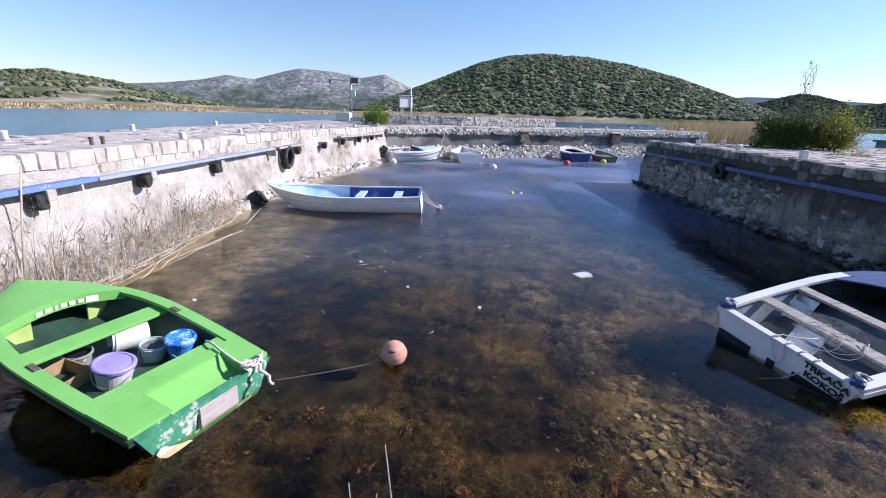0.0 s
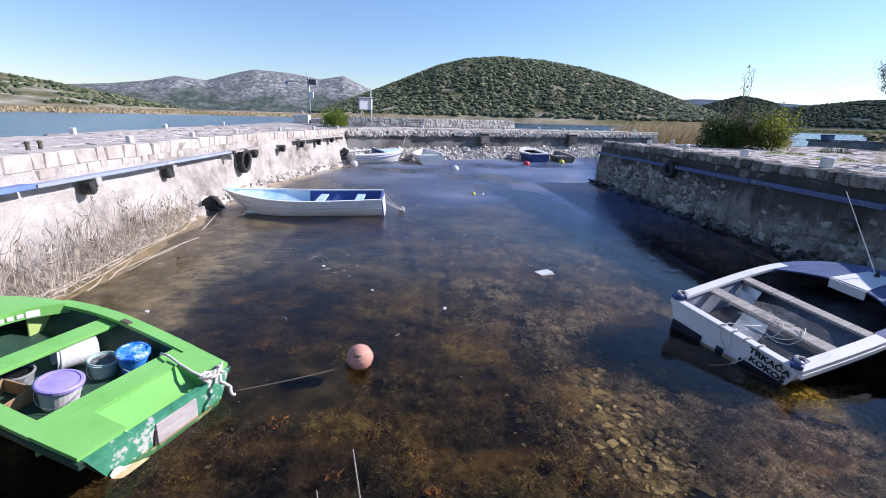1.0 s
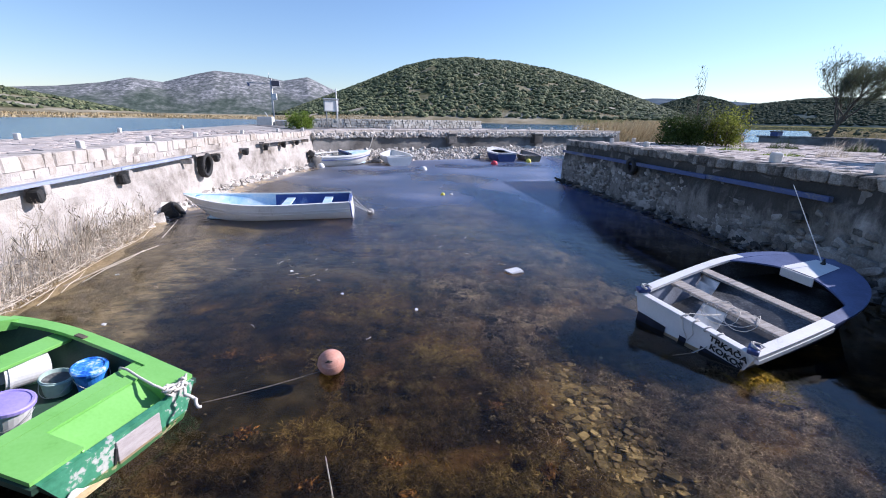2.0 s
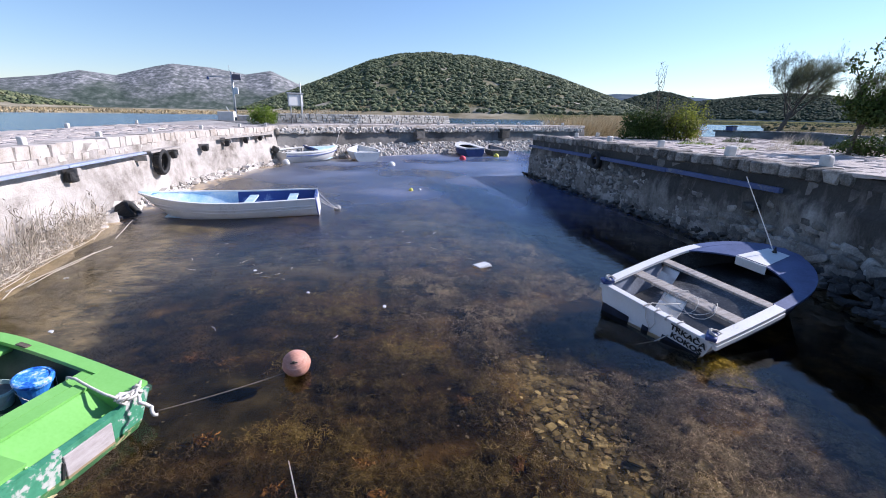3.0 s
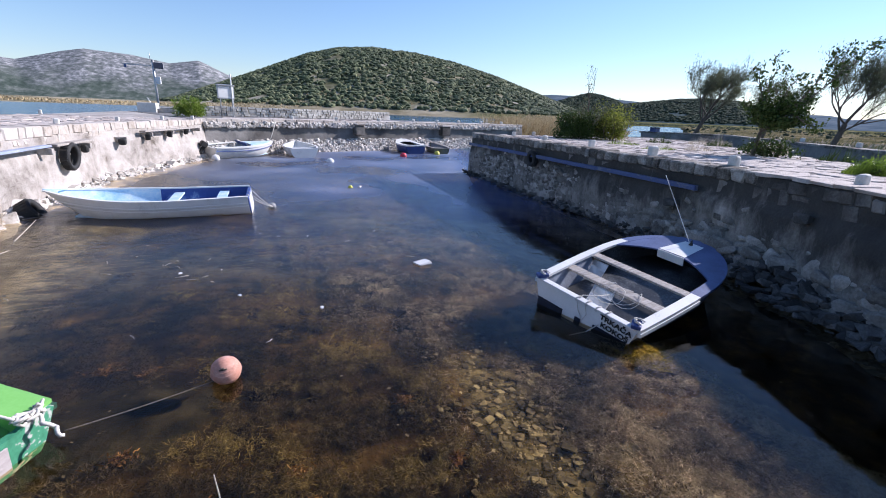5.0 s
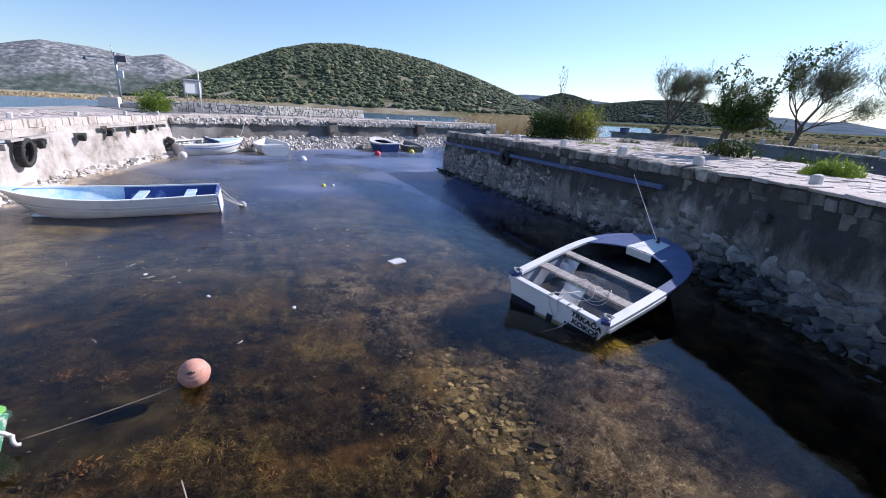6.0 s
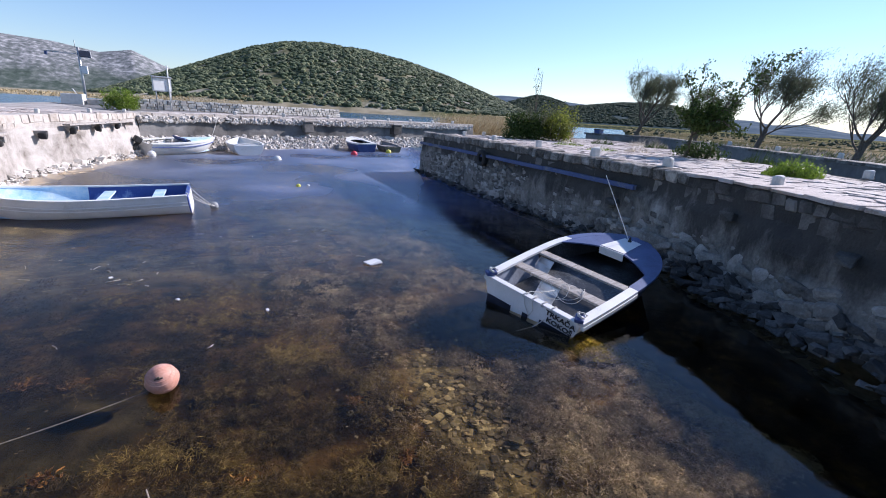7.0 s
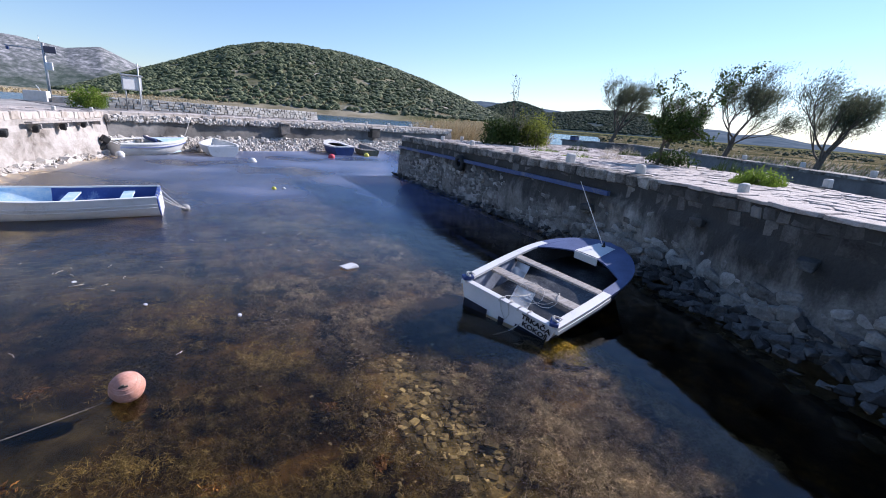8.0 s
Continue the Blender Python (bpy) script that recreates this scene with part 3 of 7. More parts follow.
def build_ground():
    az = np.concatenate([np.arange(-58, 86, 0.25), np.arange(86, 302, 3.0)])
    rr = np.concatenate([[0.01, 0.5], np.arange(1.0, 9.0, 0.11), np.geomspace(9.0, 300, 60), np.linspace(310, 1300, 90), np.geomspace(1330, 4600, 46)])
    A, Rr = np.meshgrid(az, rr, indexing="ij")
    Z = ground_height(np.where(A > 180, A - 360, A), Rr)
    rng = np.random.RandomState(3)
    Z = Z + np.where(Rr > 420, rng.uniform(-1, 1, Z.shape) * np.clip((Rr - 420) * 0.004, 0, 1.0) * (Rr < 1500), 0.0)
    X, Y = Rr * np.sin(np.radians(A)), Rr * np.cos(np.radians(A))
    na, nr = A.shape
    idx = np.arange(na * nr).reshape(na, nr)
    a, c = idx, np.roll(idx, -1, axis=0)
    f = np.stack([a[:, :-1], a[:, 1:], c[:, 1:], c[:, :-1]], -1).reshape(-1, 4)
    me = bpy.data.meshes.new("ground")
    me.from_pydata(np.stack([X, Y, Z], -1).reshape(-1, 3), [], f.tolist())
    me.materials.append(GROUND)
    me.polygons.foreach_set("use_smooth", [True] * len(me.polygons))
    tagged(new("ground", me), "muddy harbour bed, marsh and scrub-covered limestone hills", "ground", kind="structure")


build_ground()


def build_water():
    x0, x1, y0, y1 = -8.0, 11.5, -6.0, 31.0
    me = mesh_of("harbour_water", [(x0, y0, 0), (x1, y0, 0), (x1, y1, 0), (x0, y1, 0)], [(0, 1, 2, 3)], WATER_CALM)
    ob = tagged(new("water", me), "clear shallow harbour water over brown weed", "water", kind="structure")
    ob.visible_shadow = False
    b = 4500
    v = [(x0, y0, 0), (x1, y0, 0), (x1, y1, 0), (x0, y1, 0), (-b, -b, 0), (b, -b, 0), (b, b, 0), (-b, b, 0)]
    me = mesh_of("lake_water", v, [(0, 4, 5, 1), (1, 5, 6, 2), (2, 6, 7, 3), (3, 7, 4, 0)], WATER_LAKE)
    ob = tagged(new("water", me), "blue rippled lake water", "water", kind="structure")
    ob.visible_shadow = False


build_water()


# ---- quays ----
def quay_body(name, front, back, top, mat, label, step=0.22, amp=0.02, lean=0.12, seed=1, kind="structure", ledge=0.0):
    """A solid quay: an uneven leaning face along the front line, flat top, plain back."""
    total = length(front)
    k = int(total / step) + 1
    rows = [-0.9, -0.4, 0.0] + [top * (i + 1) / 9 for i in range(9)]
    verts, faces = [], []
    for i in range(k + 1):
        x, y, a = along(front, total * i / k)
        for z in rows:
            o = lean * (1 - max(z, 0) / top) + amp * 2 * noise.noise(Vector((x * 0.9, y * 0.9, z * 1.3 + seed))) + amp * noise.noise(Vector((x * 3, y * 3, z * 4 + seed)))
            if z > top - ledge - 0.02 and ledge:
                o = -0.02
            elif z == rows[-1]:
                o = 0.0
            verts.append((x - math.sin(a) * o, y + math.cos(a) * o, z))
    n = len(rows)
    for i in range(k):
        for j in range(n - 1):
            faces.append((i * n + j, (i + 1) * n + j, (i + 1) * n + j + 1, i * n + j + 1))
    b0 = len(verts)
    verts += [(x, y, top) for x, y in back] + [(x, y, -0.9) for x, y in back]
    m = len(back)
    topring = [i * n + n - 1 for i in range(k + 1)] + [b0 + i for i in range(m)][::-1]
    faces.append(tuple(topring))
    for i in range(m - 1):
        faces.append((b0 + i, b0 + m + i, b0 + m + i + 1, b0 + i + 1))
    faces.append(tuple(i for i in range(n)) + (b0, b0 + m)[:2])
    faces.append(tuple(k * n + i for i in range(n))[::-1] + (b0 + 2 * m - 1, b0 + m - 1))
    me = mesh_of(name, verts, faces, mat)
    bm = bmesh.new()
    bm.from_mesh(me)
    bmesh.ops.recalc_face_normals(bm, faces=bm.faces)
    bm.to_mesh(me)
    bm.free()
    return tagged(new(name, me), label, "quay", kind=kind)


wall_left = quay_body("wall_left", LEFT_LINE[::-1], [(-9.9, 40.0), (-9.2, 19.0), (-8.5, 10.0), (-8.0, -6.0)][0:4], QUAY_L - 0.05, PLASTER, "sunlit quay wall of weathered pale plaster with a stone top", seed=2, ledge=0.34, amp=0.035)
# dark concrete here paints the shaded band below the far wall's upper course
wall_far = quay_body("wall_far", FAR_LINE[::-1], [(19.5, 34.0), (8.5, 37.5), (-2.0, 33.0), (-9.9, 40.0)], QUAY_F - 0.05, CONCRETE, "far harbour wall of rubble stone and concrete darkened for shade", seed=5, ledge=0.17)
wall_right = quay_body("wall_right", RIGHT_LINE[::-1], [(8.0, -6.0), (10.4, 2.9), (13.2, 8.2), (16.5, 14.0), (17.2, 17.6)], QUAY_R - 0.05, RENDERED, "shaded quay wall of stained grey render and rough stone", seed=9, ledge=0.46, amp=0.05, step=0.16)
wall_pier = quay_body("wall_pier", PIER_LINE[::-1], [(15.2, -2.8), (19.5, 4.5), (25.1, 12.2), (35.3, 26.6), (30.2, 31.4)], 1.42, CONCRETE, "low stone pier wall beyond the paved quay", step=0.5, seed=12)


# ---- boats ----
class Hull:
    """The form of an open boat: transom at x = 0, bow at x = long, keel at z = 0."""

    def __init__(self, long, beam, depth, bow, wt, mid, p, q, rise=0.5, rake=0.0, chine=0.0):
        self.chine = chine
        self.long, self.beam, self.depth, self.bow, self.wt, self.mid, self.p, self.q, self.rise, self.rake = long, beam, depth, bow, wt, mid, p, q, rise, rake

    def half(self, s):
        if s <= self.mid:
            return self.beam / 2 * (self.wt + (1 - self.wt) * math.sin(math.pi / 2 * s / self.mid))
        return self.beam / 2 * max(1 - ((s - self.mid) / (1 - self.mid)) ** self.p, 0.0) ** self.q

    def sheer(self, s):
        return self.depth + (self.bow - self.depth) * max((s - 0.35) / 0.65, 0) ** 2

    def keel(self, s):
        return self.sheer(s) * self.rise * max((s - 0.62) / 0.38, 0) ** 2

    def at(self, s, u, side=1, inset=0.0, lift=0.0):
        """A point of the shell: u from keel 0 to gunwale 1."""
        th = u * math.pi / 2
        b, k, g = max(self.half(s) - inset, 0.0), self.keel(s) + lift, self.sheer(s)
        x = self.long * s + self.rake * (u - 1) * max((s - 0.7) / 0.3, 0) - 0.04 * (1 - u) * (s < 0.01)
        if self.chine:
            f = u / 0.4 if u <= 0.4 else (u - 0.4) / 0.6
            y = self.chine * f if u <= 0.4 else self.chine + (1 - self.chine) * f
            return Vector((x, side * b * y, k + 0.03 * f if u <= 0.4 else k + 0.03 + (g - k - 0.03) * f))
        return Vector((x, side * b * math.sin(th) ** 0.62, k + (g - k) * (1 - math.cos(th) ** 1.1)))

    def stations(self, a, c, n):
        return [a + (c - a) * (1 - (1 - i / n) ** 1.6 if c > 0.95 else i / n) for i in range(n + 1)]

    def shell(self, name, mats, parent, inset, lift, label, s0=0.0, s1=0.999, n=28, m=10, split=None, fore=None):
        ss = self.stations(s0, s1, n)
        cols = [(-1, 1 - j / m) for j in range(m)] + [(1, j / m) for j in range(m + 1)]
        verts = [self.at(s, u, d, inset, lift) for s in ss for d, u in cols]
        k = len(cols)
        faces = [(i * k + j, i * k + j + 1, (i + 1) * k + j + 1, (i + 1) * k + j) for i in range(n) for j in range(k - 1)]
        me = mesh_of(name, verts, faces, mats, not self.chine)
        if split is not None:
            for pl in me.polygons:
                pl.material_index = 0 if pl.center.z > split else 1
        if fore is not None:
            for pl in me.polygons:
                if pl.center.x > fore and pl.material_index == 0:
                    pl.material_index = 2
        return piece(name, me, parent, None, label)

    def band(self, name, mat, parent, s0, s1, wide, thick, label="", out=0.02, drop=0.0, sides=(-1, 1), n=22):
        """A flat rail along the top of one or both sides, with square edges."""
        for d in sides:
            ss = self.stations(s0, s1, n)
            verts = []
            for s in ss:
                g, b = self.sheer(s) - drop, self.half(s)
                x = self.long * s
                for y, z in ((b + out, g), (b + out, g + thick), (max(b - wide, 0), g + thick + 0.004), (max(b - wide, 0), g)):
                    verts.append((x + (out if s > 0.97 else 0), d * y, z))
            faces = [(4 * i + j, 4 * i + (j + 1) % 4, 4 * i + 4 + (j + 1) % 4, 4 * i + 4 + j) for i in range(n) for j in range(4)]
            faces += [(3, 2, 1, 0), tuple(4 * n + j for j in range(4))]
            piece(name, mesh_of(name, verts, faces, mat), parent, None, label)

    def deck(self, name, mat, parent, s0, s1, label="", y0=-1.0, y1=1.0, thick=0.02, camber=0.03, lift=0.0, bow_in=0.0, n=14, k=10):
        """A deck from side to side (or between two shares of the breadth); bow_in hollows its open edge."""
        verts, faces = [], []
        for layer in (1, 0):
            for i in range(n + 1):
                for j in range(k + 1):
                    w = y0 + (y1 - y0) * j / k
                    a = s0 + bow_in * (1 - w * w)
                    s = min(a + (s1 - a) * i / n, 0.998)
                    verts.append((self.long * s, w * self.half(s) * 0.995, self.sheer(s) + lift + camber * (1 - w * w) - (0 if layer else thick)))
        N, r = (n + 1) * (k + 1), k + 1
        for i in range(n):
            for j in range(k):
                a = i * r + j
                faces += [(a, a + r, a + r + 1, a + 1), (N + a, N + a + 1, N + a + r + 1, N + a + r)]
        for i in range(n):
            for a, c in ((i * r, (i + 1) * r), ((i + 1) * r + k, i * r + k)):
                faces.append((a, N + a, N + c, c)[::-1] if a < c else (a, N + a, N + c, c)[::-1])
        for j in range(k):
            faces += [(j, j + 1, N + j + 1, N + j), (n * r + j + 1, n * r + j, N + n * r + j, N + n * r + j + 1)]
        return piece(name, mesh_of(name, verts, faces, mat), parent, None, label)

    def transom(self, name, mat, parent, thick=0.035, label="", cut=None, m=10):
        """The flat stern board; cut = (y0, y1, depth) lowers its top for a motor."""
        outline = [self.at(0, u / m, -1) for u in range(m, 0, -1)] + [self.at(0, u / m, 1) for u in range(0, m + 1)]
        pts = [(p.y, p.z) for p in outline]
        g = self.sheer(0)
        if cut:
            pts += [(cut[1], g), (cut[1] - 0.03, g - cut[2]), (cut[0] + 0.03, g - cut[2]), (cut[0], g)]
        k = len(pts)
        slant = lambda z: -0.04 * (1 - z / g)
        verts = [(slant(z) - 0.012, y, z) for y, z in pts] + [(slant(z) + thick, y, z) for y, z in pts]
        faces = [tuple(range(k)), tuple(range(2 * k - 1, k - 1, -1))] + [(i, k + i, k + (i + 1) % k, (i + 1) % k) for i in range(k)]
        return piece(name, mesh_of(name, verts, faces, mat), parent, None, label)

    def thwart(self, name, mat, parent, s, wide, z, thick=0.035, label="", inset=0.03):
        b = self.half(s) - inset
        return part(name, box_bm(wide, 2 * b, thick, 0.006, 2), mat, parent, label, m=pose(self.long * s, 0, z))

    def floor(self, name, mat, parent, s0, s1, z, label=""):
        ss = self.stations(s0, s1, 14)
        verts = []
        for s in ss:
            b = max(self.half(s) * 0.80 - 0.03, 0.01)
            for y in (-b, b):
                for h in (z, z - 0.02):
                    verts.append((self.long * s, y, h))
        faces = []
        for i in range(14):
            a = 4 * i
            faces += [(a, a + 4, a + 6, a + 2), (a + 1, a + 3, a + 7, a + 5), (a, a + 1, a + 5, a + 4), (a + 2, a + 6, a + 7, a + 3)]
        return piece(name, mesh_of(name, verts, faces, mat), parent, None, label)


def boat_pose(x, y, z, yaw, pitch, roll):
    return Matrix.Translation((x, y, z)) @ Matrix.Rotation(yaw, 4, "Z") @ Matrix.Rotation(-pitch, 4, "Y") @ Matrix.Rotation(roll, 4, "X")


def letters(name, text, size, mat, parent, m, label, depth=0.002):
    cu = bpy.data.curves.new(name, "FONT")
    cu.body, cu.size, cu.extrude, cu.align_x = text, size, depth, "CENTER"
    cu.offset = size * 0.035
    tmp = bpy.data.objects.new(name, cu)
    me = bpy.data.meshes.new_from_object(tmp)
    bpy.data.objects.remove(tmp)
    me.materials.clear()
    me.materials.append(mat)
    return piece(name, me, parent, m, label)


BLACK = material("black_paint", [(0.3, grey(0.01)), (0.7, grey(0.03))], 0.5, 8, 60, 0.1, 0.002)


YELLOW_GREEN = material("yellow_green_paint", [(0.3, (0.30, 0.42, 0.10)), (0.6, (0.46, 0.58, 0.19))], 0.6, 4, 50, 0.2, 0.003)


def green_boat():
    h = Hull(2.458, 1.202, 0.323, 0.293, 0.912, 0.484, 1.822, 0.60, 0.55, 0.25, 0.74)
    M = boat_pose(-1.690, 2.834, -0.113, 2.716, 0.164, -0.004)
    b = thing("rowing_boat", "bright green wooden rowing boat with peeling transom, moored", "boat", M)
    h.shell("hull", [GREEN_SHELL, GREEN_SHELL], b, 0.0, 0.0, "dark green outer hull")
    h.shell("inner_hull", GREEN_SHELL, b, 0.035, 0.04, "dark green inside", s0=0.01, s1=0.97)
    h.floor("floor", material("dirty_green_floor", [(0.3, (0.05, 0.045, 0.03)), (0.6, (0.16, 0.14, 0.09))], 0.9, 4, 40, 0.4, 0.006), b, 0.14, 0.88, 0.035, "dirty brown floor boards")
    h.band("side_deck", GREEN_PAINT, b, 0.16, 0.74, 0.085, 0.028, "", 0.025)
    h.band("rub_rail", GREEN_SHELL, b, 0.0, 0.99, 0.01, 0.04, "dark rubbing strip", 0.034, 0.045)
    fore = h.deck("foredeck", GREEN_PAINT, b, 0.70, 0.998, "green foredeck with a hollowed edge", camber=0.045, lift=0.03, bow_in=0.05)
    # coaming board under the hollowed deck edge, with its painted-over name
    verts, k = [], 16
    for i in range(k + 1):
        w = -0.93 + 1.86 * i / k
        s = 0.70 + 0.05 * (1 - w * w)
        g = h.sheer(s) + 0.03 + 0.045 * (1 - w * w)
        for dx in (-0.012, -0.03):
            verts += [(h.long * s + dx, w * h.half(s), g + 0.012), (h.long * s + dx, w * h.half(s), g - 0.085)]
    f = []
    for i in range(k):
        a = 4 * i
        f += [(a, a + 1, a + 5, a + 4), (a + 2, a + 6, a + 7, a + 3), (a, a + 4, a + 6, a + 2), (a + 1, a + 3, a + 7, a + 5)]
    coam = piece("coaming", mesh_of("coaming", verts, f, GREEN_PAINT), b)
    plate = []
    for i in range(9):
        w = -0.56 + 0.18 * i / 8
        s = 0.70 + 0.05 * (1 - w * w)
        g = h.sheer(s) + 0.03 + 0.045 * (1 - w * w)
        plate += [(h.long * s - 0.034, w * h.half(s), g - 0.012), (h.long * s - 0.034, w * h.half(s), g - 0.075)]
    piece("name_plate", mesh_of("name_plate", plate, [(2 * i, 2 * i + 1, 2 * i + 3, 2 * i + 2) for i in range(8)], WHITE_PAINT), coam, None, "white painted-out end of the name")
    for i, (w0, w1) in enumerate(((-0.35, -0.26), (-0.22, -0.13), (-0.09, 0.00), (0.04, 0.09), (0.13, 0.24), (0.28, 0.38))):
        v = []
        for w in (w0, w1):
            s = 0.70 + 0.05 * (1 - w * w)
            g = h.sheer(s) + 0.03 + 0.045 * (1 - w * w)
            v += [(h.long * s - 0.037, w * h.half(s), g - 0.024), (h.long * s - 0.037, w * h.half(s), g - 0.064)]
        piece("lettering_bar", mesh_of("lettering_bar", v, [(0, 1, 3, 2)], PLASTIC_WHITE), coam)
    # bulkhead under the foredeck with an open hatch
    s = 0.765
    bb = h.half(s) - 0.05
    for y0, y1 in ((-bb, -0.22), (0.20, bb)):
        part("bulkhead", box_bm(0.02, y1 - y0, 0.26, 0.004, 1), YELLOW_GREEN, b, "yellow-green bulkhead panel", m=pose(h.long * s - 0.02, (y0 + y1) / 2, 0.20))
    h.thwart("seat", GREEN_PAINT, b, 0.53, 0.17, 0.285, 0.03)
    # stern bench: two quarters, a recessed motor well and the fore edge
    h.deck("stern_deck", GREEN_PAINT, b, 0.01, 0.163, "", 0.50, 1.042, camber=0.0, lift=0.03, thick=0.03, k=4, n=6)
    h.deck("stern_deck", GREEN_PAINT, b, 0.01, 0.163, "", -1.042, -0.62, camber=0.0, lift=0.03, thick=0.03, k=4, n=6)
    h.deck("stern_deck", GREEN_PAINT, b, 0.126, 0.163, "", -0.62, 0.50, camber=0.0, lift=0.03, thick=0.03, k=4, n=3)
    h.deck("stern_bench", GREEN_PAINT, b, 0.170, 0.207, "", -0.95, 0.95, camber=0.0, lift=0.018, thick=0.03, k=6, n=3)
    part("bench_front", box_bm(0.018, 2 * h.half(0.2) - 0.10, 0.22, 0.004, 1), GREEN_PAINT, b, m=pose(h.long * 0.198, 0, 0.20))
    y0, y1 = -0.62 * h.half(0.1), 0.50 * h.half(0.1)
    part("motor_well", box_bm(0.31, y1 - y0, 0.02, 0.004, 1, pose(0, 0, 0, 0, -22, 0)), GREEN_PAINT, b, "sloping green well floor", m=pose(0.165, (y0 + y1) / 2, 0.270))
    for y in (y0, y1):
        part("well_side", box_bm(0.29, 0.018, 0.12, 0.003, 1), GREEN_PAINT, b, m=pose(0.16, y, 0.275))
    t = h.transom("transom", PEELED, b, 0.035, "peeling dark green and bare grey transom board", cut=(y0, y1, 0.02))
    part("patch_board", box_bm(0.014, 0.33, 0.19, 0.004, 1), material("bare_grey_wood", [(0.3, (0.26, 0.23, 0.22)), (0.6, (0.42, 0.38, 0.37))], 0.85, 5, 60, 0.4, 0.003, stretch=(1, 1, 5)), t, "bare grey motor pad", m=pose(-0.036, -0.05, 0.175, 0, 7, 0))
    part("slot", box_bm(0.012, 0.018, 0.12, 0.002, 1), BLACK, t, "dark slot", m=pose(-0.036, 0.128, 0.17, 12, 7, 0))
    # bare weathered wood at the port corner of the transom
    g = h.sheer(0)
    bare = material("bare_bleached_wood", [(0.35, (0.40, 0.36, 0.32)), (0.5, (0.60, 0.57, 0.54)), (0.62, (0.72, 0.70, 0.68))], 0.8, 6, 50, 0.6, 0.006)
    ring = [(0.20, 0.040), (0.28, 0.034), (0.35, 0.034), (0.39, 0.042), (0.41, 0.07), (0.44, 0.11), (0.45, 0.15), (0.42, 0.172), (0.385, 0.168), (0.36, 0.14), (0.32, 0.125), (0.27, 0.09), (0.23, 0.07)]
    v = [(-0.022 - 0.055 * (1 - z / g) - dx, y, z) for dx in (0.0, 0.006) for y, z in ring]
    k = len(ring)
    piece("bare_patch", mesh_of("bare_patch", v, [tuple(range(k)), tuple(range(k, 2 * k))[::-1]] + [(i, k + i, k + (i + 1) % k, (i + 1) % k) for i in range(k)], bare), t, None, "bare bleached wood where the paint has gone")
    for s, d in ((0.45, -1), (0.44, 1)):
        part("rowlock_block", box_bm(0.10, 0.045, 0.012, 0.003, 1), BARK, b, "dark wooden rowlock pad", m=pose(h.long * s, d * (h.half(s) - 0.06), h.sheer(s) + 0.036))
    # hitch and slack line over the stern corner
    c = Vector((0.0, -0.30, h.sheer(0) + 0.03))
    coil = []
    for i in range(60):
        q = i * 0.55
        w = 0.6 + 0.55 * math.sin(i * 1.91)
        coil.append(c + Vector((0.006 + 0.040 * w * math.cos(q), -0.10 + 0.075 * math.sin(i * 0.31) + 0.03 * math.sin(2.3 * q), 0.010 + 0.034 * w * math.sin(q))))
    tube("hitch", coil, 0.011, ROPE, b, "knotted white rope hitch", sides=6)
    tube("mooring_line", [(0.52, -0.38, 0.30), (0.50, -0.37, 0.365), (0.42, -0.36, 0.385), (0.28, -0.34, 0.375), (0.12, -0.31, 0.385), (0.02, -0.31, 0.385)], 0.010, ROPE, b, "white rope end", sides=6)
    # hanging tail off the stern
    tail = [c + Vector((-0.02 - 0.20 * i / 14, -0.10 - 0.02 * math.sin(i * 0.9), -0.006 * i + 0.015 * math.sin(i * 1.3))) for i in range(15)]
    tube("mooring_line", tail, 0.013, ROPE, b, "knotted white rope end", sides=6)
    return h, M


green_hull, green_m = green_boat()


def bucket(m, wall, r0, r1, high, label, lid=None, lid_mat=None, content=None, handle=True):
    b = thing("bucket", label, "bucket", m)
    part("body", lathe_bm([(r0 - 0.004, 0.004), (r0, 0.0), (r0 + (r1 - r0) * 0.85, high * 0.85), (r1 + 0.006, high * 0.86), (r1 + 0.008, high * 0.92), (r1, high * 0.93), (r1, high), (r1 - 0.006, high), (r0 - 0.004, 0.008)], 28, cap=True), wall, b, smooth=False)
    if lid:
        part("lid", lathe_bm([(r1 + 0.012, high - 0.02), (r1 + 0.014, high + 0.004), (r1 + 0.004, high + 0.012), (r1 - 0.012, high + 0.012), (r1 - 0.016, high + 0.004), (0.02, high + 0.006)], 28), lid_mat, b, lid)
    if content:
        part("lid", lathe_bm([(r1 - 0.01, high - 0.03), (0.01, high - 0.03)], 24), content, b)
    if handle:
        tube("handle", [(math.cos(a) * (r1 + 0.012), math.sin(a) * (r1 + 0.012) * 0.96, high * 0.82 - 0.10 * math.sin(a)) for a in [math.pi * i / 12 for i in range(13)]], 0.003, STEEL, b, "thin wire handle", sides=5)
    return b


def in_green(s, y, z, rx=0, ry=0, rz=0):
    return green_m @ pose(green_hull.long * s, y, z, rx, ry, rz)


LILAC = material("lilac_plastic", [(0.3, (0.22, 0.18, 0.48)), (0.6, (0.34, 0.28, 0.62))], 0.4, 5, 50, 0.1, 0.002)
SKY_PLASTIC = material("blue_plastic", [(0.3, (0.02, 0.12, 0.50)), (0.6, (0.05, 0.26, 0.68))], 0.4, 5, 50, 0.1, 0.002)
TEAL_PLASTIC = material("pale_green_plastic", [(0.3, (0.30, 0.42, 0.38)), (0.6, (0.45, 0.56, 0.50))], 0.35, 5, 50, 0.1, 0.002)
GREY_PLASTIC = material("grey_plastic", [(0.3, grey(0.16)), (0.6, grey(0.27))], 0.5, 5, 50, 0.1, 0.002)
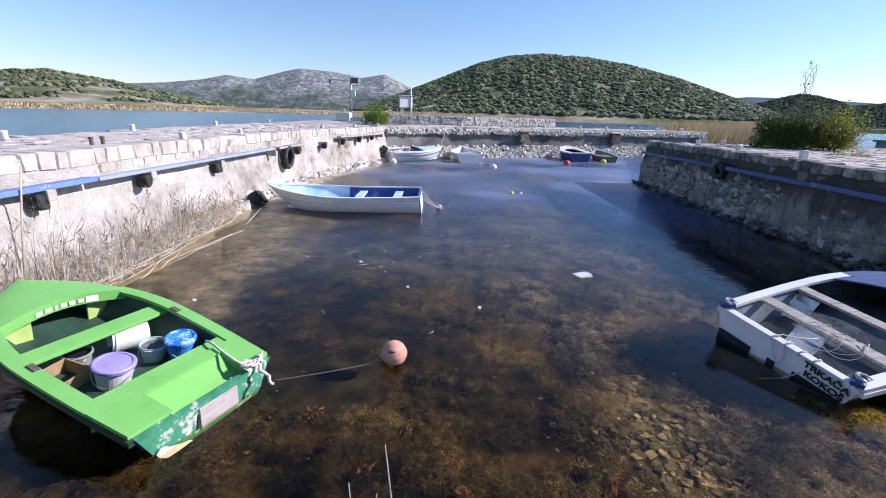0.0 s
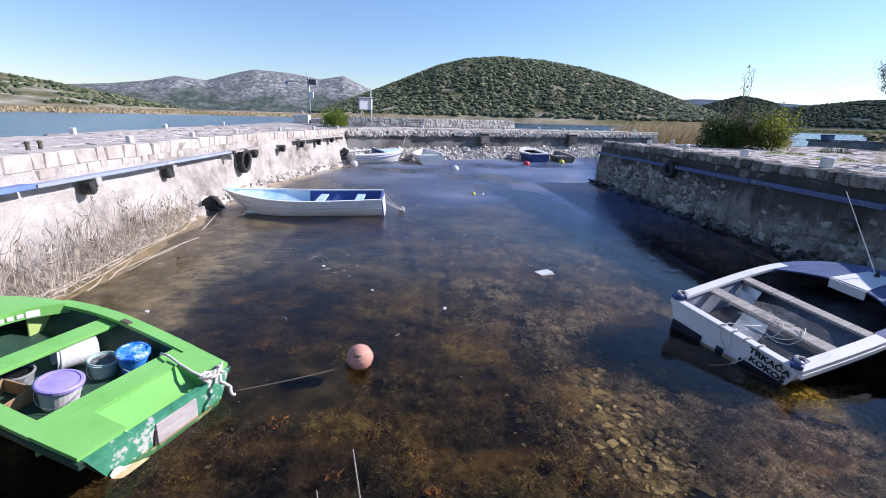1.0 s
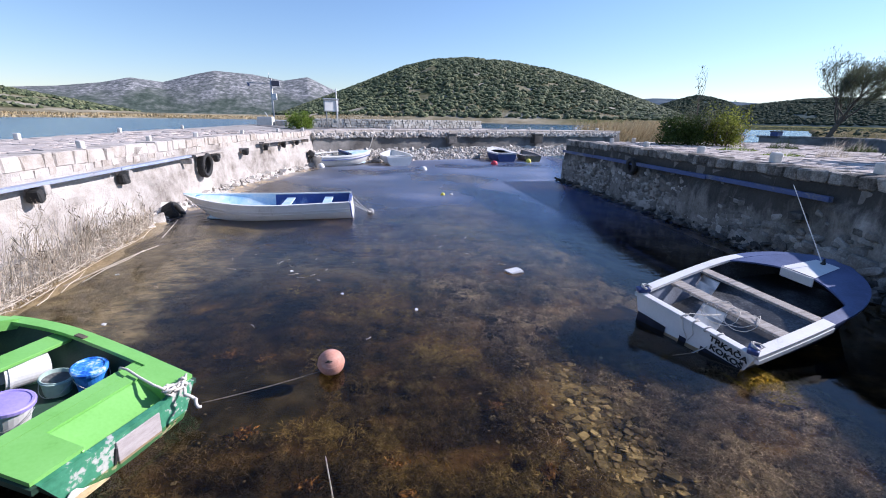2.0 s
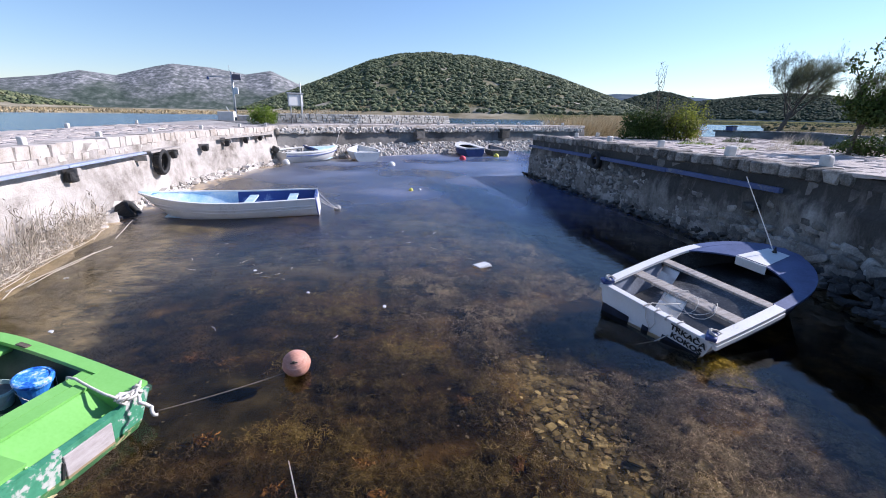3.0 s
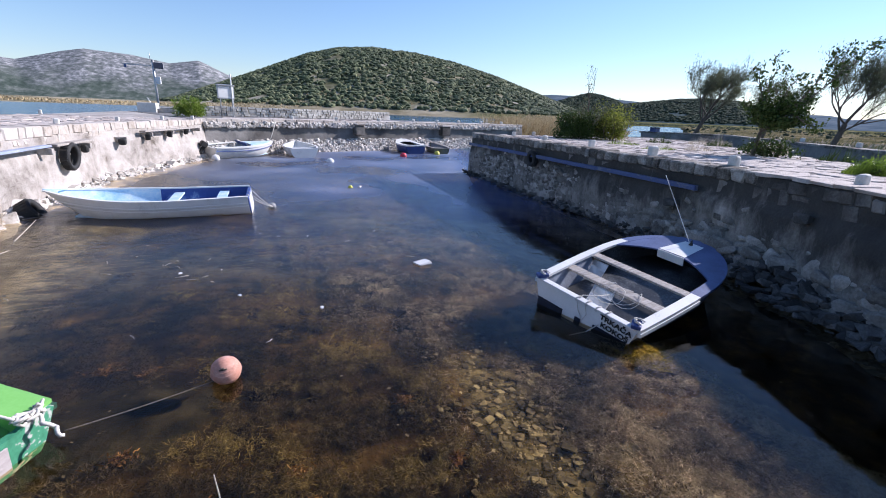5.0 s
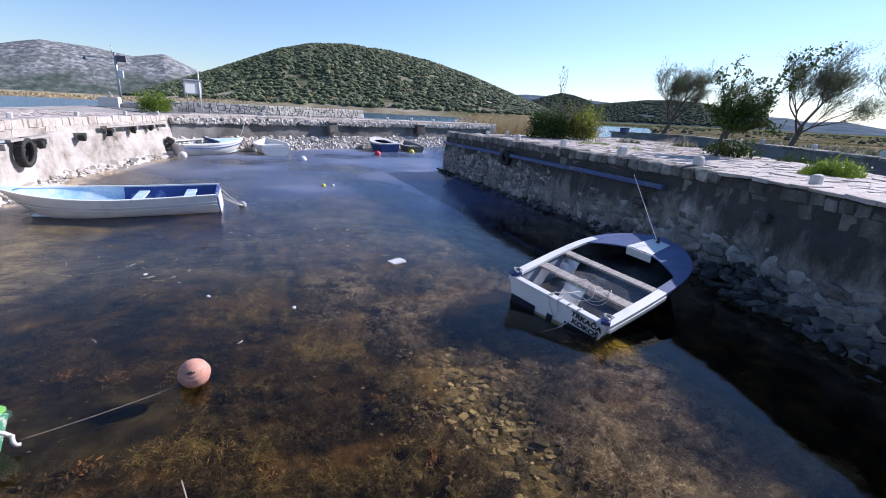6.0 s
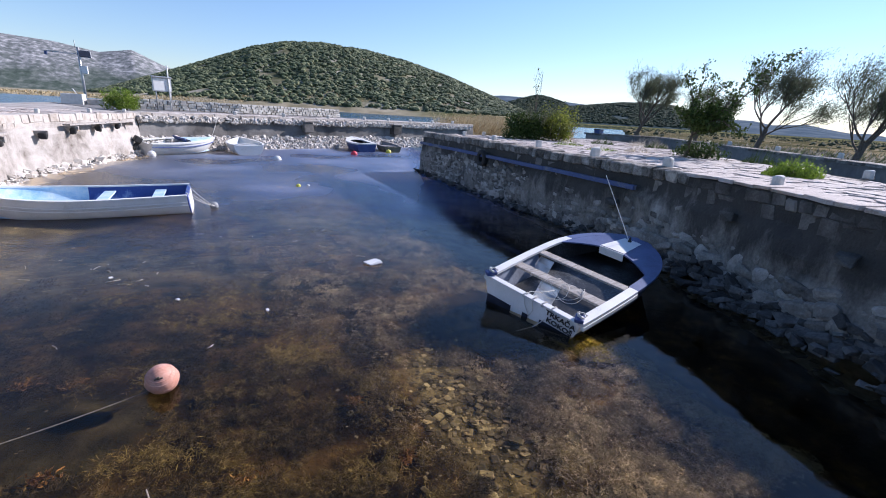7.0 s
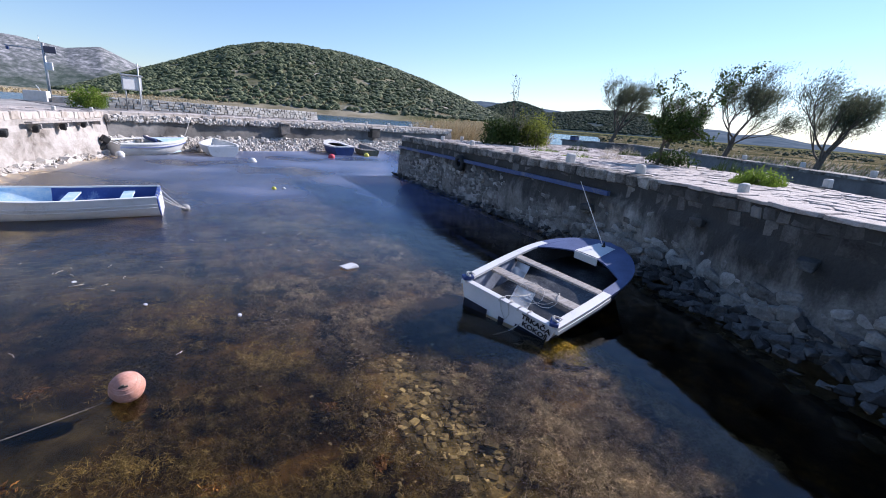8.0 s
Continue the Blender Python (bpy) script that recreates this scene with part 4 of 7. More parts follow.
CARD = material("brown_board", [(0.3, (0.20, 0.12, 0.06)), (0.6, (0.36, 0.24, 0.13))], 0.85, 6, 50, 0.2, 0.002)
bucket(in_green(0.367, 0.136, 0.038, 2, -3, 30), PLASTIC_WHITE, 0.108, 0.136, 0.205, "white plastic bucket with a lilac lid, in the green boat", "lilac snap lid", LILAC)
bucket(in_green(0.322, -0.375, 0.038, 0, 4, 80), SKY_PLASTIC, 0.09, 0.112, 0.24, "blue plastic bucket with a blue and white lid", "blue lid smeared with white", material("blue_lid", [(0.42, (0.02, 0.10, 0.45)), (0.5, (0.06, 0.28, 0.72)), (0.6, (0.62, 0.70, 0.76))], 0.4, 6, 40, 0.1, 0.002))
bucket(in_green(0.40, -0.245, 0.038, 0, 0, 10), TEAL_PLASTIC, 0.085, 0.105, 0.16, "pale green plastic tub, open and empty", content=GREY_PLASTIC)
bucket(in_green(0.505, -0.36, 0.142, 0, 86, 70), PLASTIC_WHITE, 0.105, 0.13, 0.28, "white plastic bucket lying on its side", handle=False)
bucket(in_green(0.545, 0.15, 0.038, 0, 0, 0), GREY_PLASTIC, 0.085, 0.105, 0.13, "small grey plastic pail beside the seat", content=BLACK)
board = tagged(new("box"), "low brown cardboard box on the boat floor", "box")
board.matrix_world = in_green(0.475, 0.33, 0.038, 0, 0, 12)
part("side", box_bm(0.26, 0.012, 0.13, 0.002, 1), CARD, board, m=pose(0, 0.11, 0.065))
part("side", box_bm(0.26, 0.012, 0.13, 0.002, 1), CARD, board, m=pose(0, -0.11, 0.065))
part("end", box_bm(0.012, 0.21, 0.13, 0.002, 1), CARD, board, m=pose(0.124, 0, 0.065))
part("end", box_bm(0.012, 0.21, 0.13, 0.002, 1), CARD, board, m=pose(-0.124, 0, 0.065))
part("base", box_bm(0.25, 0.21, 0.01, 0.002, 1), CARD, board, m=pose(0, 0, 0.006))


def white_boat():
    h = Hull(2.606, 1.455, 0.445, 0.429, 0.935, 0.489, 2.38, 0.59, 0.45, 0.12, 0.80)
    M = boat_pose(3.269, 3.811, -0.193, 0.283, 0.127, 0.113)
    b = thing("dinghy", "white and blue-grey fibreglass dinghy with two plank seats", "boat", M)
    h.shell("hull", [WHITE_PAINT, BOTTOM_PAINT, DECK_BLUE], b, 0.0, 0.0, "white and blue-grey hull over black-blue bottom paint", split=0.30, fore=1.14, n=40)
    inside = material("blue_grey_paint", [(0.3, (0.09, 0.105, 0.14)), (0.6, (0.20, 0.225, 0.28))], 0.6, 3.5, 45, 0.3, 0.004)
    # the inside turns black forward of x = 1.05
    fore_black = material("black_fore_inside", [(0.35, (0.008, 0.008, 0.008)), (0.55, (0.028, 0.027, 0.027)), (0.7, (0.09, 0.09, 0.095))], 0.7, 2.5, 40, 0.3, 0.004)
    h.shell("inner_hull", [inside, inside, fore_black], b, 0.05, 0.05, "blue-grey painted inside, black forward", s0=0.01, s1=0.96, fore=1.05)
    h.floor("floor", material("wet_dirty_floor", [(0.36, (0.008, 0.008, 0.008)), (0.5, (0.026, 0.026, 0.027)), (0.66, (0.12, 0.125, 0.13))], 0.3, 2.5, 40, 0.3, 0.004), b, 0.03, 0.86, 0.21, "dirty wet grey floor")
    for side, far in ((-1, 0.425), (1, 0.68)):
        h.band("gunwale", WHITE_PAINT, b, 0.0, far, 0.085, 0.03, "worn white gunwale", 0.025, sides=(side,))
        h.band("gunwale", DECK_BLUE, b, far, 0.985, 0.10, 0.03, "blue-grey gunwale", 0.025, sides=(side,))
        h.band("rub_rail", WHITE_PAINT, b, 0.0, far, 0.01, 0.045, "white rubbing strip", 0.032, 0.06, sides=(side,))
    h.deck("foredeck", DECK_BLUE, b, 0.56, 0.998, "blue-grey foredeck", camber=0.02, lift=0.026, bow_in=0.17, n=18)
    verts = []
    for lay in (0.006, -0.0):
        for i in range(7):
            for j in range(7):
                s, y = 0.722 + 0.20 * i / 6, -0.16 + (0.36 - 0.10 * i / 6) * j / 6
                w = y / h.half(s)
                verts.append((h.long * s, y, h.sheer(s) + 0.026 + 0.02 * (1 - w * w) + lay + 0.002))
    f = [(i * 7 + j, i * 7 + 7 + j, i * 7 + 8 + j, i * 7 + j + 1) for i in range(6) for j in range(6)]
    piece("deck_patch", mesh_of("deck_patch", verts, f, WHITE_PAINT), b, None, "white painted deck patch")
    part("patch_flap", box_bm(0.02, 0.36, 0.12, 0.004, 1), WHITE_PAINT, b, "white panel hanging inside the deck edge", m=pose(h.long * 0.719, 0.02, h.sheer(0.72) - 0.012, 0, -8, 0))
    h.thwart("seat", WOOD, b, 0.222, 0.14, 0.425, 0.03, "weathered whitish plank seat", 0.045)
    h.thwart("seat", WOOD, b, 0.427, 0.12, 0.43, 0.03, "weathered whitish plank seat", 0.045)
    # white curved panels that slope from the seats down to the floor
    for x0, x1, y0, y1, z1 in ((0.28, 0.51, -0.09, 0.19, 0.40), (0.82, 1.06, 0.38, 0.60, 0.40)):
        v, f, nn = [], [], 8
        for i in range(nn + 1):
            t = i / nn
            for y in (y0, y1):
                for d in (0.0, -0.012):
                    v.append((x0 + (x1 - x0) * t + d, y + 0.02 * t, 0.22 + (z1 - 0.22) * t ** 1.6 + d))
        for i in range(nn):
            a = 4 * i
            f += [(a, a + 4, a + 6, a + 2), (a + 1, a + 3, a + 7, a + 5), (a, a + 1, a + 5, a + 4), (a + 2, a + 6, a + 7, a + 3)]
        f += [(0, 2, 3, 1), (4 * nn, 4 * nn + 1, 4 * nn + 3, 4 * nn + 2)]
        piece("white_panel", mesh_of("white_panel", v, f, WHITE_PAINT, True), b, None, "white curved panel sloping to the floor")
    t = h.transom("transom", WHITE_PAINT, b, 0.045, "white transom with dark blue lower corners")
    g = h.sheer(0)
    for y0, y1, z0, z1 in ((0.225, 0.60, 0.02, 0.245), (-0.03, 0.05, 0.02, 0.25), (-0.60, -0.19, 0.0, 0.272), (-0.58, 0.58, 0.0, 0.10)):
        part("paint_patch", box_bm(0.006, y1 - y0, z1 - z0, 0.001, 1), BOTTOM_PAINT, t, "black-blue bottom paint", m=pose(-0.032 - 0.018 * (1 - z0), (y0 + y1) / 2, (z0 + z1) / 2, 0, 4.8, 0))
    for row, text, size in ((0.375, "TRKA\u010cA", 0.078), (0.293, "KOKO\u0160", 0.078)):
        letters("lettering", text, size, BLACK, t, Matrix.Translation((-0.031 - 0.04 * (1 - row / g), -0.445, row)) @ Matrix(((0, 0, -1, 0), (-1, 0, 0, 0), (0, 1, 0, 0), (0, 0, 0, 1))) @ pose(0, 0, 0, -4.8, 0, -4 if row > 0.2 else -3) @ Matrix.Diagonal((1.25, 1, 1, 1)), "black hand-painted name")
    part("transom_cap", box_bm(0.075, 1.30, 0.022, 0.005, 2), WHITE_PAINT, t, m=pose(0.008, 0, g + 0.014))
    for y in (-0.63, 0.63):
        part("corner_cleat", box_bm(0.14, 0.10, 0.05, 0.02, 2), NAVY, b, "dark corner fitting", m=pose(0.03, y, g + 0.05, 0, 0, 25 if y < 0 else -25))
        k = [Vector((0.06 + 0.05 * math.cos(i), y + 0.05 * math.sin(i * 1.3), g + 0.07 + 0.02 * math.sin(i * 0.7))) for i in range(18)]
        tube("hitch", k, 0.009, ROPE, b, "white rope turns", sides=5)
    # loose rope over the aft seat and the transom
    rng = random.Random(4)
    for r0, cx, cy in ((0.17, 0.56, -0.14), (0.13, 0.50, -0.22), (0.15, 0.46, -0.02)):
        loop = [Vector((cx + r0 * math.cos(i / 3), cy + r0 * 1.2 * math.sin(i / 3), 0.455 - (0.10 if abs(cx + r0 * math.cos(i / 3) - 0.58) > 0.08 else 0.0) * min(1, abs(cx + r0 * math.cos(i / 3) - 0.58) * 5) + 0.01 * rng.random())) for i in range(19)]
        tube("rope_loop", loop, 0.004, ROPE, b, "thin slack white rope", sides=5)
    tube("rope_loop", [(0.45, -0.05, 0.40), (0.25, 0.02, 0.42), (0.06, 0.05, 0.49), (-0.04, 0.05, 0.46), (-0.05, 0.02, 0.36), (-0.06, -0.06, 0.26), (-0.055, -0.10, 0.36), (-0.04, -0.06, 0.46), (0.06, -0.04, 0.48)], 0.005, ROPE, b, "thin slack white rope", sides=5)
    for i in range(4):
        y = 0.06 - 0.13 * i
        tube("rope_turn", [(0.05 * math.cos(a) + 0.008, y + 0.012 * math.sin(a * 0.5), g + 0.014 + 0.022 * math.sin(a)) for a in [j * 0.785 for j in range(9)]], 0.008, ROPE, t, sides=5)
    tube("rope_tail", arc((-0.045, -0.26, 0.31), (-0.34, -0.12, 0.16), 0.01, 6), 0.006, ROPE, b, "thin rope down to the water", sides=5)
    # whip aerial on the foredeck
    base = Vector((h.long * 0.896, -0.008, h.sheer(0.9) + 0.045))
    part("aerial_foot", lathe_bm([(0.028, 0), (0.028, 0.02), (0.014, 0.05), (0.010, 0.08)], 12), BLACK, b, "black aerial foot", m=Matrix.Translation(base))
    tube("aerial", [base + Vector((-0.042 * i, 0.05 * i, 0.122 * i)) for i in range(9)], 0.007, WHITE_PAINT, b, "thin white whip aerial", taper=0.004, sides=6)
    return h, M


white_boat()


def blue_boat():
    h = Hull(3.641, 1.445, 0.491, 0.697, 0.844, 0.486, 2.145, 0.887, 0.45, 0.5)
    M = boat_pose(-0.484, 10.625, -0.093, 3.142, -0.029, -0.032)
    b = thing("rowing_boat", "long white wooden rowing boat, bright blue inside, moored", "boat", M)
    h.shell("hull", [WHITE_PAINT, GREY_PAINT], b, 0.0, 0.0, "white planked hull, grimy below", split=0.10)
    # sunlit bow half of the inside painted in the paler blue
    h.shell("inner_hull", [BOAT_BLUE, BOAT_BLUE, PALE_BLUE], b, 0.03, 0.04, "bright blue inside, sunlight painted pale towards the bow", s0=0.01, s1=0.98, fore=1.8)
    h.floor("floor", PALE_BLUE, b, 0.03, 0.86, 0.22, "pale scuffed blue floor")
    h.band("gunwale", WHITE_PAINT, b, 0.0, 0.99, 0.05, 0.025, "white gunwale", 0.02)
    for k in (0.26, 0.38):
        h.band("plank_edge", WHITE_PAINT, b, 0.0, 0.97, 0.004, 0.012, "", 0.006, k * 0.5)
    h.deck("foredeck", PALE_BLUE, b, 0.90, 0.998, "small pale blue foredeck", camber=0.02, lift=0.02, bow_in=0.03)
    for s in (0.15, 0.40):
        h.thwart("seat", PALE_BLUE, b, s, 0.20, 0.40, 0.03, "pale blue plank seat", 0.03)
    h.transom("transom", BOAT_BLUE, b, 0.04, "blue and white transom")
    part("transom_facing", box_bm(0.012, 0.9, 0.36, 0.003, 1), WHITE_PAINT, b, "white transom face", m=pose(-0.034, 0, 0.26, 0, 4, 0))
    for y in (-0.42, 0.1, 0.42):
        tube("mooring_line", arc((0.02, y, 0.53), (-0.46, 0.15, 0.16), 0.05, 8), 0.007, ROPE, b, "white mooring line", sides=5)
    tube("rope_tail", arc((0.0, 0.40, 0.52), (-0.05, 0.45, 0.02), -0.02, 6), 0.016, ROPE, b, "white hanging rope", sides=5)
    return h


blue_boat()


# ---- stone pieces of the quays ----
BLOCKS = rock_variants(8, 21, 1.0, 0.095, LIMESTONE, "stone", 0.065)
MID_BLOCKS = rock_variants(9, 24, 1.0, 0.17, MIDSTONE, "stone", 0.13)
DARK_BLOCKS = rock_variants(9, 23, 1.0, 0.20, STAINED_SHADE, "stone", 0.17)
ROUGH = rock_variants(9, 33, 0.72, 0.12, RUBBLE, "stone", 0.34)


def course(parent, line, z, high, deep, lo, hi, seed, s0=0.0, s1=None, proud=0.02, limit=300, name="coping_stone", kinds=None, wob=0.0):
    """A row of squared stones along a plan line, each its own piece."""
    rng, s = random.Random(seed), s0
    end = s1 or length(line)
    while s < end and limit:
        w = rng.uniform(lo, hi)
        x, y, a = along(line, min(s + w / 2, end))
        hh = high * rng.uniform(0.94, 1.04) * (1 + rng.uniform(-8, 10) * wob)
        nx, ny = -math.sin(a), math.cos(a)
        o = proud + rng.uniform(-0.012, 0.012) + rng.uniform(-wob, wob) - deep / 2
        piece(name, (kinds or BLOCKS)[rng.randrange(8)], parent, scaled(x + nx * o, y + ny * o, z - high / 2 + rng.uniform(-0.012, 0.012), a + rng.uniform(-0.03, 0.03) * (1 + 60 * wob), w * 1.06, deep * 1.1, hh * 1.12, rng.uniform(-3, 3) * wob, rng.uniform(-5, 5) * wob))
        s += w + 0.004
        limit -= 1


def flags(parent, inside, lines, z, cell, seed, near, name="flagstone"):
    """Uneven paving slabs over a quay top: the nearest ones pieces of their own, the rest joined."""
    rng = random.Random(seed)
    (x0, y0), (x1, y1) = lines
    nx, ny = int((x1 - x0) / cell[0]), int((y1 - y0) / cell[1])
    P = [[(x0 + (i + rng.uniform(-0.24, 0.24)) * cell[0], y0 + (j + (0.5 if i % 2 else 0) + rng.uniform(-0.24, 0.24)) * cell[1]) for j in range(ny + 2)] for i in range(nx + 2)]
    verts, faces, count = [], [], 0
    for i in range(nx + 1):
        for j in range(ny + 1):
            q = [P[i][j], P[i + 1][j], P[i + 1][j + 1], P[i][j + 1]]
            cx, cy = sum(p[0] for p in q) / 4, sum(p[1] for p in q) / 4
            if not inside(cx, cy):
                continue
            h = z + rng.uniform(-0.010, 0.012)
            tx, ty = rng.uniform(-0.04, 0.04), rng.uniform(-0.04, 0.04)
            ring = []
            for k in range(4):
                a, c, d = q[k - 1], q[k], q[(k + 1) % 4]
                for o in (a, d):
                    ring.append((c[0] + (o[0] - c[0]) * 0.2, c[1] + (o[1] - c[1]) * 0.2))
            v, f = [], []
            for sc, dz in ((1.0, -0.06), (0.995, 0.0), (0.94, 0.007)):
                v += [(cx + (p[0] - cx) * sc, cy + (p[1] - cy) * sc, h + dz + (p[0] - cx) * tx + (p[1] - cy) * ty) for p in ring]
            for r in (0, 8):
                f += [(r + k, r + (k + 1) % 8, r + 8 + (k + 1) % 8, r + 8 + k) for k in range(8)]
            f.append(tuple(range(16, 24)))
            if near(cx, cy) and count < 290:
                piece(name, mesh_of(name, [(p[0] - cx, p[1] - cy, p[2]) for p in v], f, PAVING), parent, pose(cx, cy, 0))
                count += 1
            else:
                b = len(verts)
                verts += v
                faces += [tuple(k + b for k in g) for g in f]
    if verts:
        tagged(piece("paving", mesh_of("paving", verts, faces, PAVING), parent, None, "uneven pale paving slabs"), kind="stuff")


LEFT_REV, RIGHT_REV = LEFT_LINE[::-1], RIGHT_LINE[::-1]
TURN = 10.8
course(wall_left, LEFT_REV, QUAY_L + 0.0, 0.215, 0.46, 0.18, 0.50, 4, 0.0, 24.0, proud=-0.012, wob=0.004)
course(wall_left, LEFT_REV, QUAY_L - 0.215, 0.125, 0.40, 0.10, 0.36, 41, 0.0, 24.0, proud=-0.03, wob=0.006, name="stone")
# thin paving edge over dark blocks by the landing, a row of small coping stones further along
FLAG_BLOCKS = rock_variants(9, 27, 1.0, 0.14, PAVING, "stone", 0.12)
course(wall_right, RIGHT_REV, QUAY_R + 0.012, 0.055, 0.40, 0.20, 0.52, 5, 4.5, TURN, proud=0.012, kinds=FLAG_BLOCKS, wob=0.006)
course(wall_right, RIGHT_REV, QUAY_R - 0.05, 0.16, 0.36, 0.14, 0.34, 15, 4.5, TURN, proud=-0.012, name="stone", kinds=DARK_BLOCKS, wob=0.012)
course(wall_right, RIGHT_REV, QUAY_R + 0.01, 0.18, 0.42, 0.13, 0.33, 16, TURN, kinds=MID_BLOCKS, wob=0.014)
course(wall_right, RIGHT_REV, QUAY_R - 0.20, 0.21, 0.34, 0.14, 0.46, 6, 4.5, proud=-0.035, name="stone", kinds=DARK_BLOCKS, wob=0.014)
course(wall_far, FAR_LINE[::-1], QUAY_F + 0.02, 0.16, 0.5, 0.4, 0.9, 7, proud=0.05)
course(wall_pier, PIER_LINE[::-1], 1.46, 0.12, 0.5, 0.5, 1.1, 8, proud=0.05, limit=60, kinds=MID_BLOCKS)


def left_front(y):
    p = sorted(LEFT_LINE, key=lambda q: q[1])
    return float(np.interp(y, [q[1] for q in p], [q[0] for q in p]))


def right_front(y):
    p = sorted(RIGHT_LINE, key=lambda q: q[1])
    return float(np.interp(y, [q[1] for q in p], [q[0] for q in p]))


def far_front(x):
    return float(np.interp(x, [q[0] for q in FAR_LINE], [q[1] for q in FAR_LINE]))


flags(wall_left, lambda x, y: y < 23.5 and x < left_front(y) - 0.52 and x > -8.0 - 0.065 * y, ((-9.9, 3.0), (-3.0, 24.0)), QUAY_L - 0.04, (0.42, 0.36), 14, lambda x, y: y < 16)
flags(wall_right, lambda x, y: x > right_front(y) + 0.5 and x < np.interp(y, [-6, 2.9, 8.2, 14, 17.6], [7.9, 10.2, 13.0, 16.3, 17.0]) and y < 16.2, ((6.6, -3.0), (16.6, 16.6)), QUAY_R - 0.04, (0.31, 0.26), 15, lambda x, y: y < 7.0 and y > 0.5)
flags(wall_far, lambda x, y: far_front(x) + 0.6 < y < far_front(x) + 4.5 and x < 17.5, ((-2.5, 22.0), (18.0, 35.5)), QUAY_F - 0.04, (0.8, 0.7), 16, lambda x, y: False)


# loose wet stone with the wall's shade put into its colour
LOOSE_SHADE = material("wet_shade_stone", [(0.2, (0.014, 0.013, 0.012)), (0.5, (0.068, 0.065, 0.060)), (0.8, (0.19, 0.18, 0.165))], 0.9, 3.5, 40, 0.9, 0.02, island=0.4)
DARK_ROUGH = rock_variants(9, 35, 0.58, 0.10, LOOSE_SHADE, "stone", 0.48)


def rubble_bank(name, parent, seed, count, place, lo, hi, label, own=0, kinds=None, mat=None):
    """Tumbled stones; the first of them pieces of their own, the rest one heap."""
    rng, rest = random.Random(seed), []
    for i in range(count):
        x, y, z, k = place(rng)
        s = rng.uniform(lo, hi) * k
        m = scaled(x, y, z, rng.uniform(0, 6.3), s, s * rng.uniform(0.7, 1.1), s * rng.uniform(0.6, 1.0), rng.uniform(-0.5, 0.5), rng.uniform(-0.5, 0.5))
        if i < own:
            piece("stone", (kinds or ROUGH)[rng.randrange(9)], parent, m)
        else:
            rest.append((rng.randrange(9), m))
    if rest:
        tagged(piece(name, scatter_mesh(name, kinds or ROUGH, rest, mat or RUBBLE), parent, None, label), kind="stuff")


def bank_right(rng):
    y = rng.uniform(-3.0, 9.5)
    w = float(np.interp(y, [-3, 1.5, 3.5, 6, 9.5], [1.0, 0.85, 0.6, 0.3, 0.15])) * (1 + 0.25 * math.sin(2.1 * y))
    t = rng.random() ** 0.8
    return right_front(y) - 0.08 - w * (1 - t), y, -0.16 + (0.22 + 0.42 * w) * t * rng.uniform(0.75, 1.05), float(np.interp(w, [0.2, 1.0], [0.6, 1.0]))


def bank_right_far(rng):
    y = rng.uniform(8.5, 16.4)
    return right_front(y) - 0.05 - rng.uniform(0, 0.3), y, rng.uniform(-0.3, 0.12), 0.7


def bank_left(rng):
    y = rng.uniform(9.5, 22.0)
    t = rng.random()
    return left_front(y) + 0.10 + 0.62 * (1 - t), y, -0.26 + 0.40 * t, 0.6 + 0.9 * rng.random() ** 4


def tier_far(rng):
    x = rng.uniform(-2.7, 17.0)
    t = rng.random()
    return x, far_front(x) - 0.12 - 0.34 * (1 - t), -0.1 + 0.70 * t + rng.uniform(-0.06, 0.06), 1.0


def course_far(rng):
    x = rng.uniform(-2.7, 17.6)
    return x, far_front(x) - 0.10 + rng.uniform(-0.05, 0.02), rng.uniform(1.26, 1.47), 0.8


rubble_bank("rubble", wall_right, 50, 800, bank_right, 0.05, 0.26, "tumbled dark grey stones at the foot of the wall", 100, DARK_ROUGH, LOOSE_SHADE)
rubble_bank("rubble", wall_right, 51, 220, bank_right_far, 0.12, 0.30, "tumbled dark grey stones at the foot of the wall", 0, DARK_ROUGH, LOOSE_SHADE)
MID_LOOSE = material("grey_wall_stone", [(0.2, (0.045, 0.041, 0.036)), (0.5, (0.195, 0.18, 0.157)), (0.8, (0.45, 0.42, 0.375))], 0.92, 4.0, 40, 0.8, 0.015, island=0.4)
MID_ROUGH = rock_variants(9, 37, 0.72, 0.26, MID_LOOSE, "stone", 0.3)


def bedded(name, parent, seed, count, y0, y1, power, zlo, zhi, lo, hi, proud, own, label):
    """Flat rough stones bedded in the wall's face, most of them flush with its render."""
    rng, rest = random.Random(seed), []
    for i in range(count):
        y = y0 + (y1 - y0) * rng.random() ** power
        z = zlo + (zhi - zlo) * rng.random() ** 1.2
        w = lo + (hi - lo) * rng.random() ** 1.8
        x = right_front(y) - 0.12 * (1 - z / QUAY_R) + 0.06 - rng.uniform(0.0, proud)
        m = scaled(x, y, z, math.pi / 2 + rng.uniform(-0.08, 0.08), w, 0.13, w * rng.uniform(0.5, 0.85), rng.uniform(-0.06, 0.06), rng.uniform(-0.5, 0.5))
        if i < own:
            piece("stone", MID_ROUGH[rng.randrange(9)], parent, m)
        else:
            rest.append((rng.randrange(9), m))
    if rest:
        tagged(piece(name, scatter_mesh(name, MID_ROUGH, rest, MID_LOOSE), parent, None, label), kind="stuff")


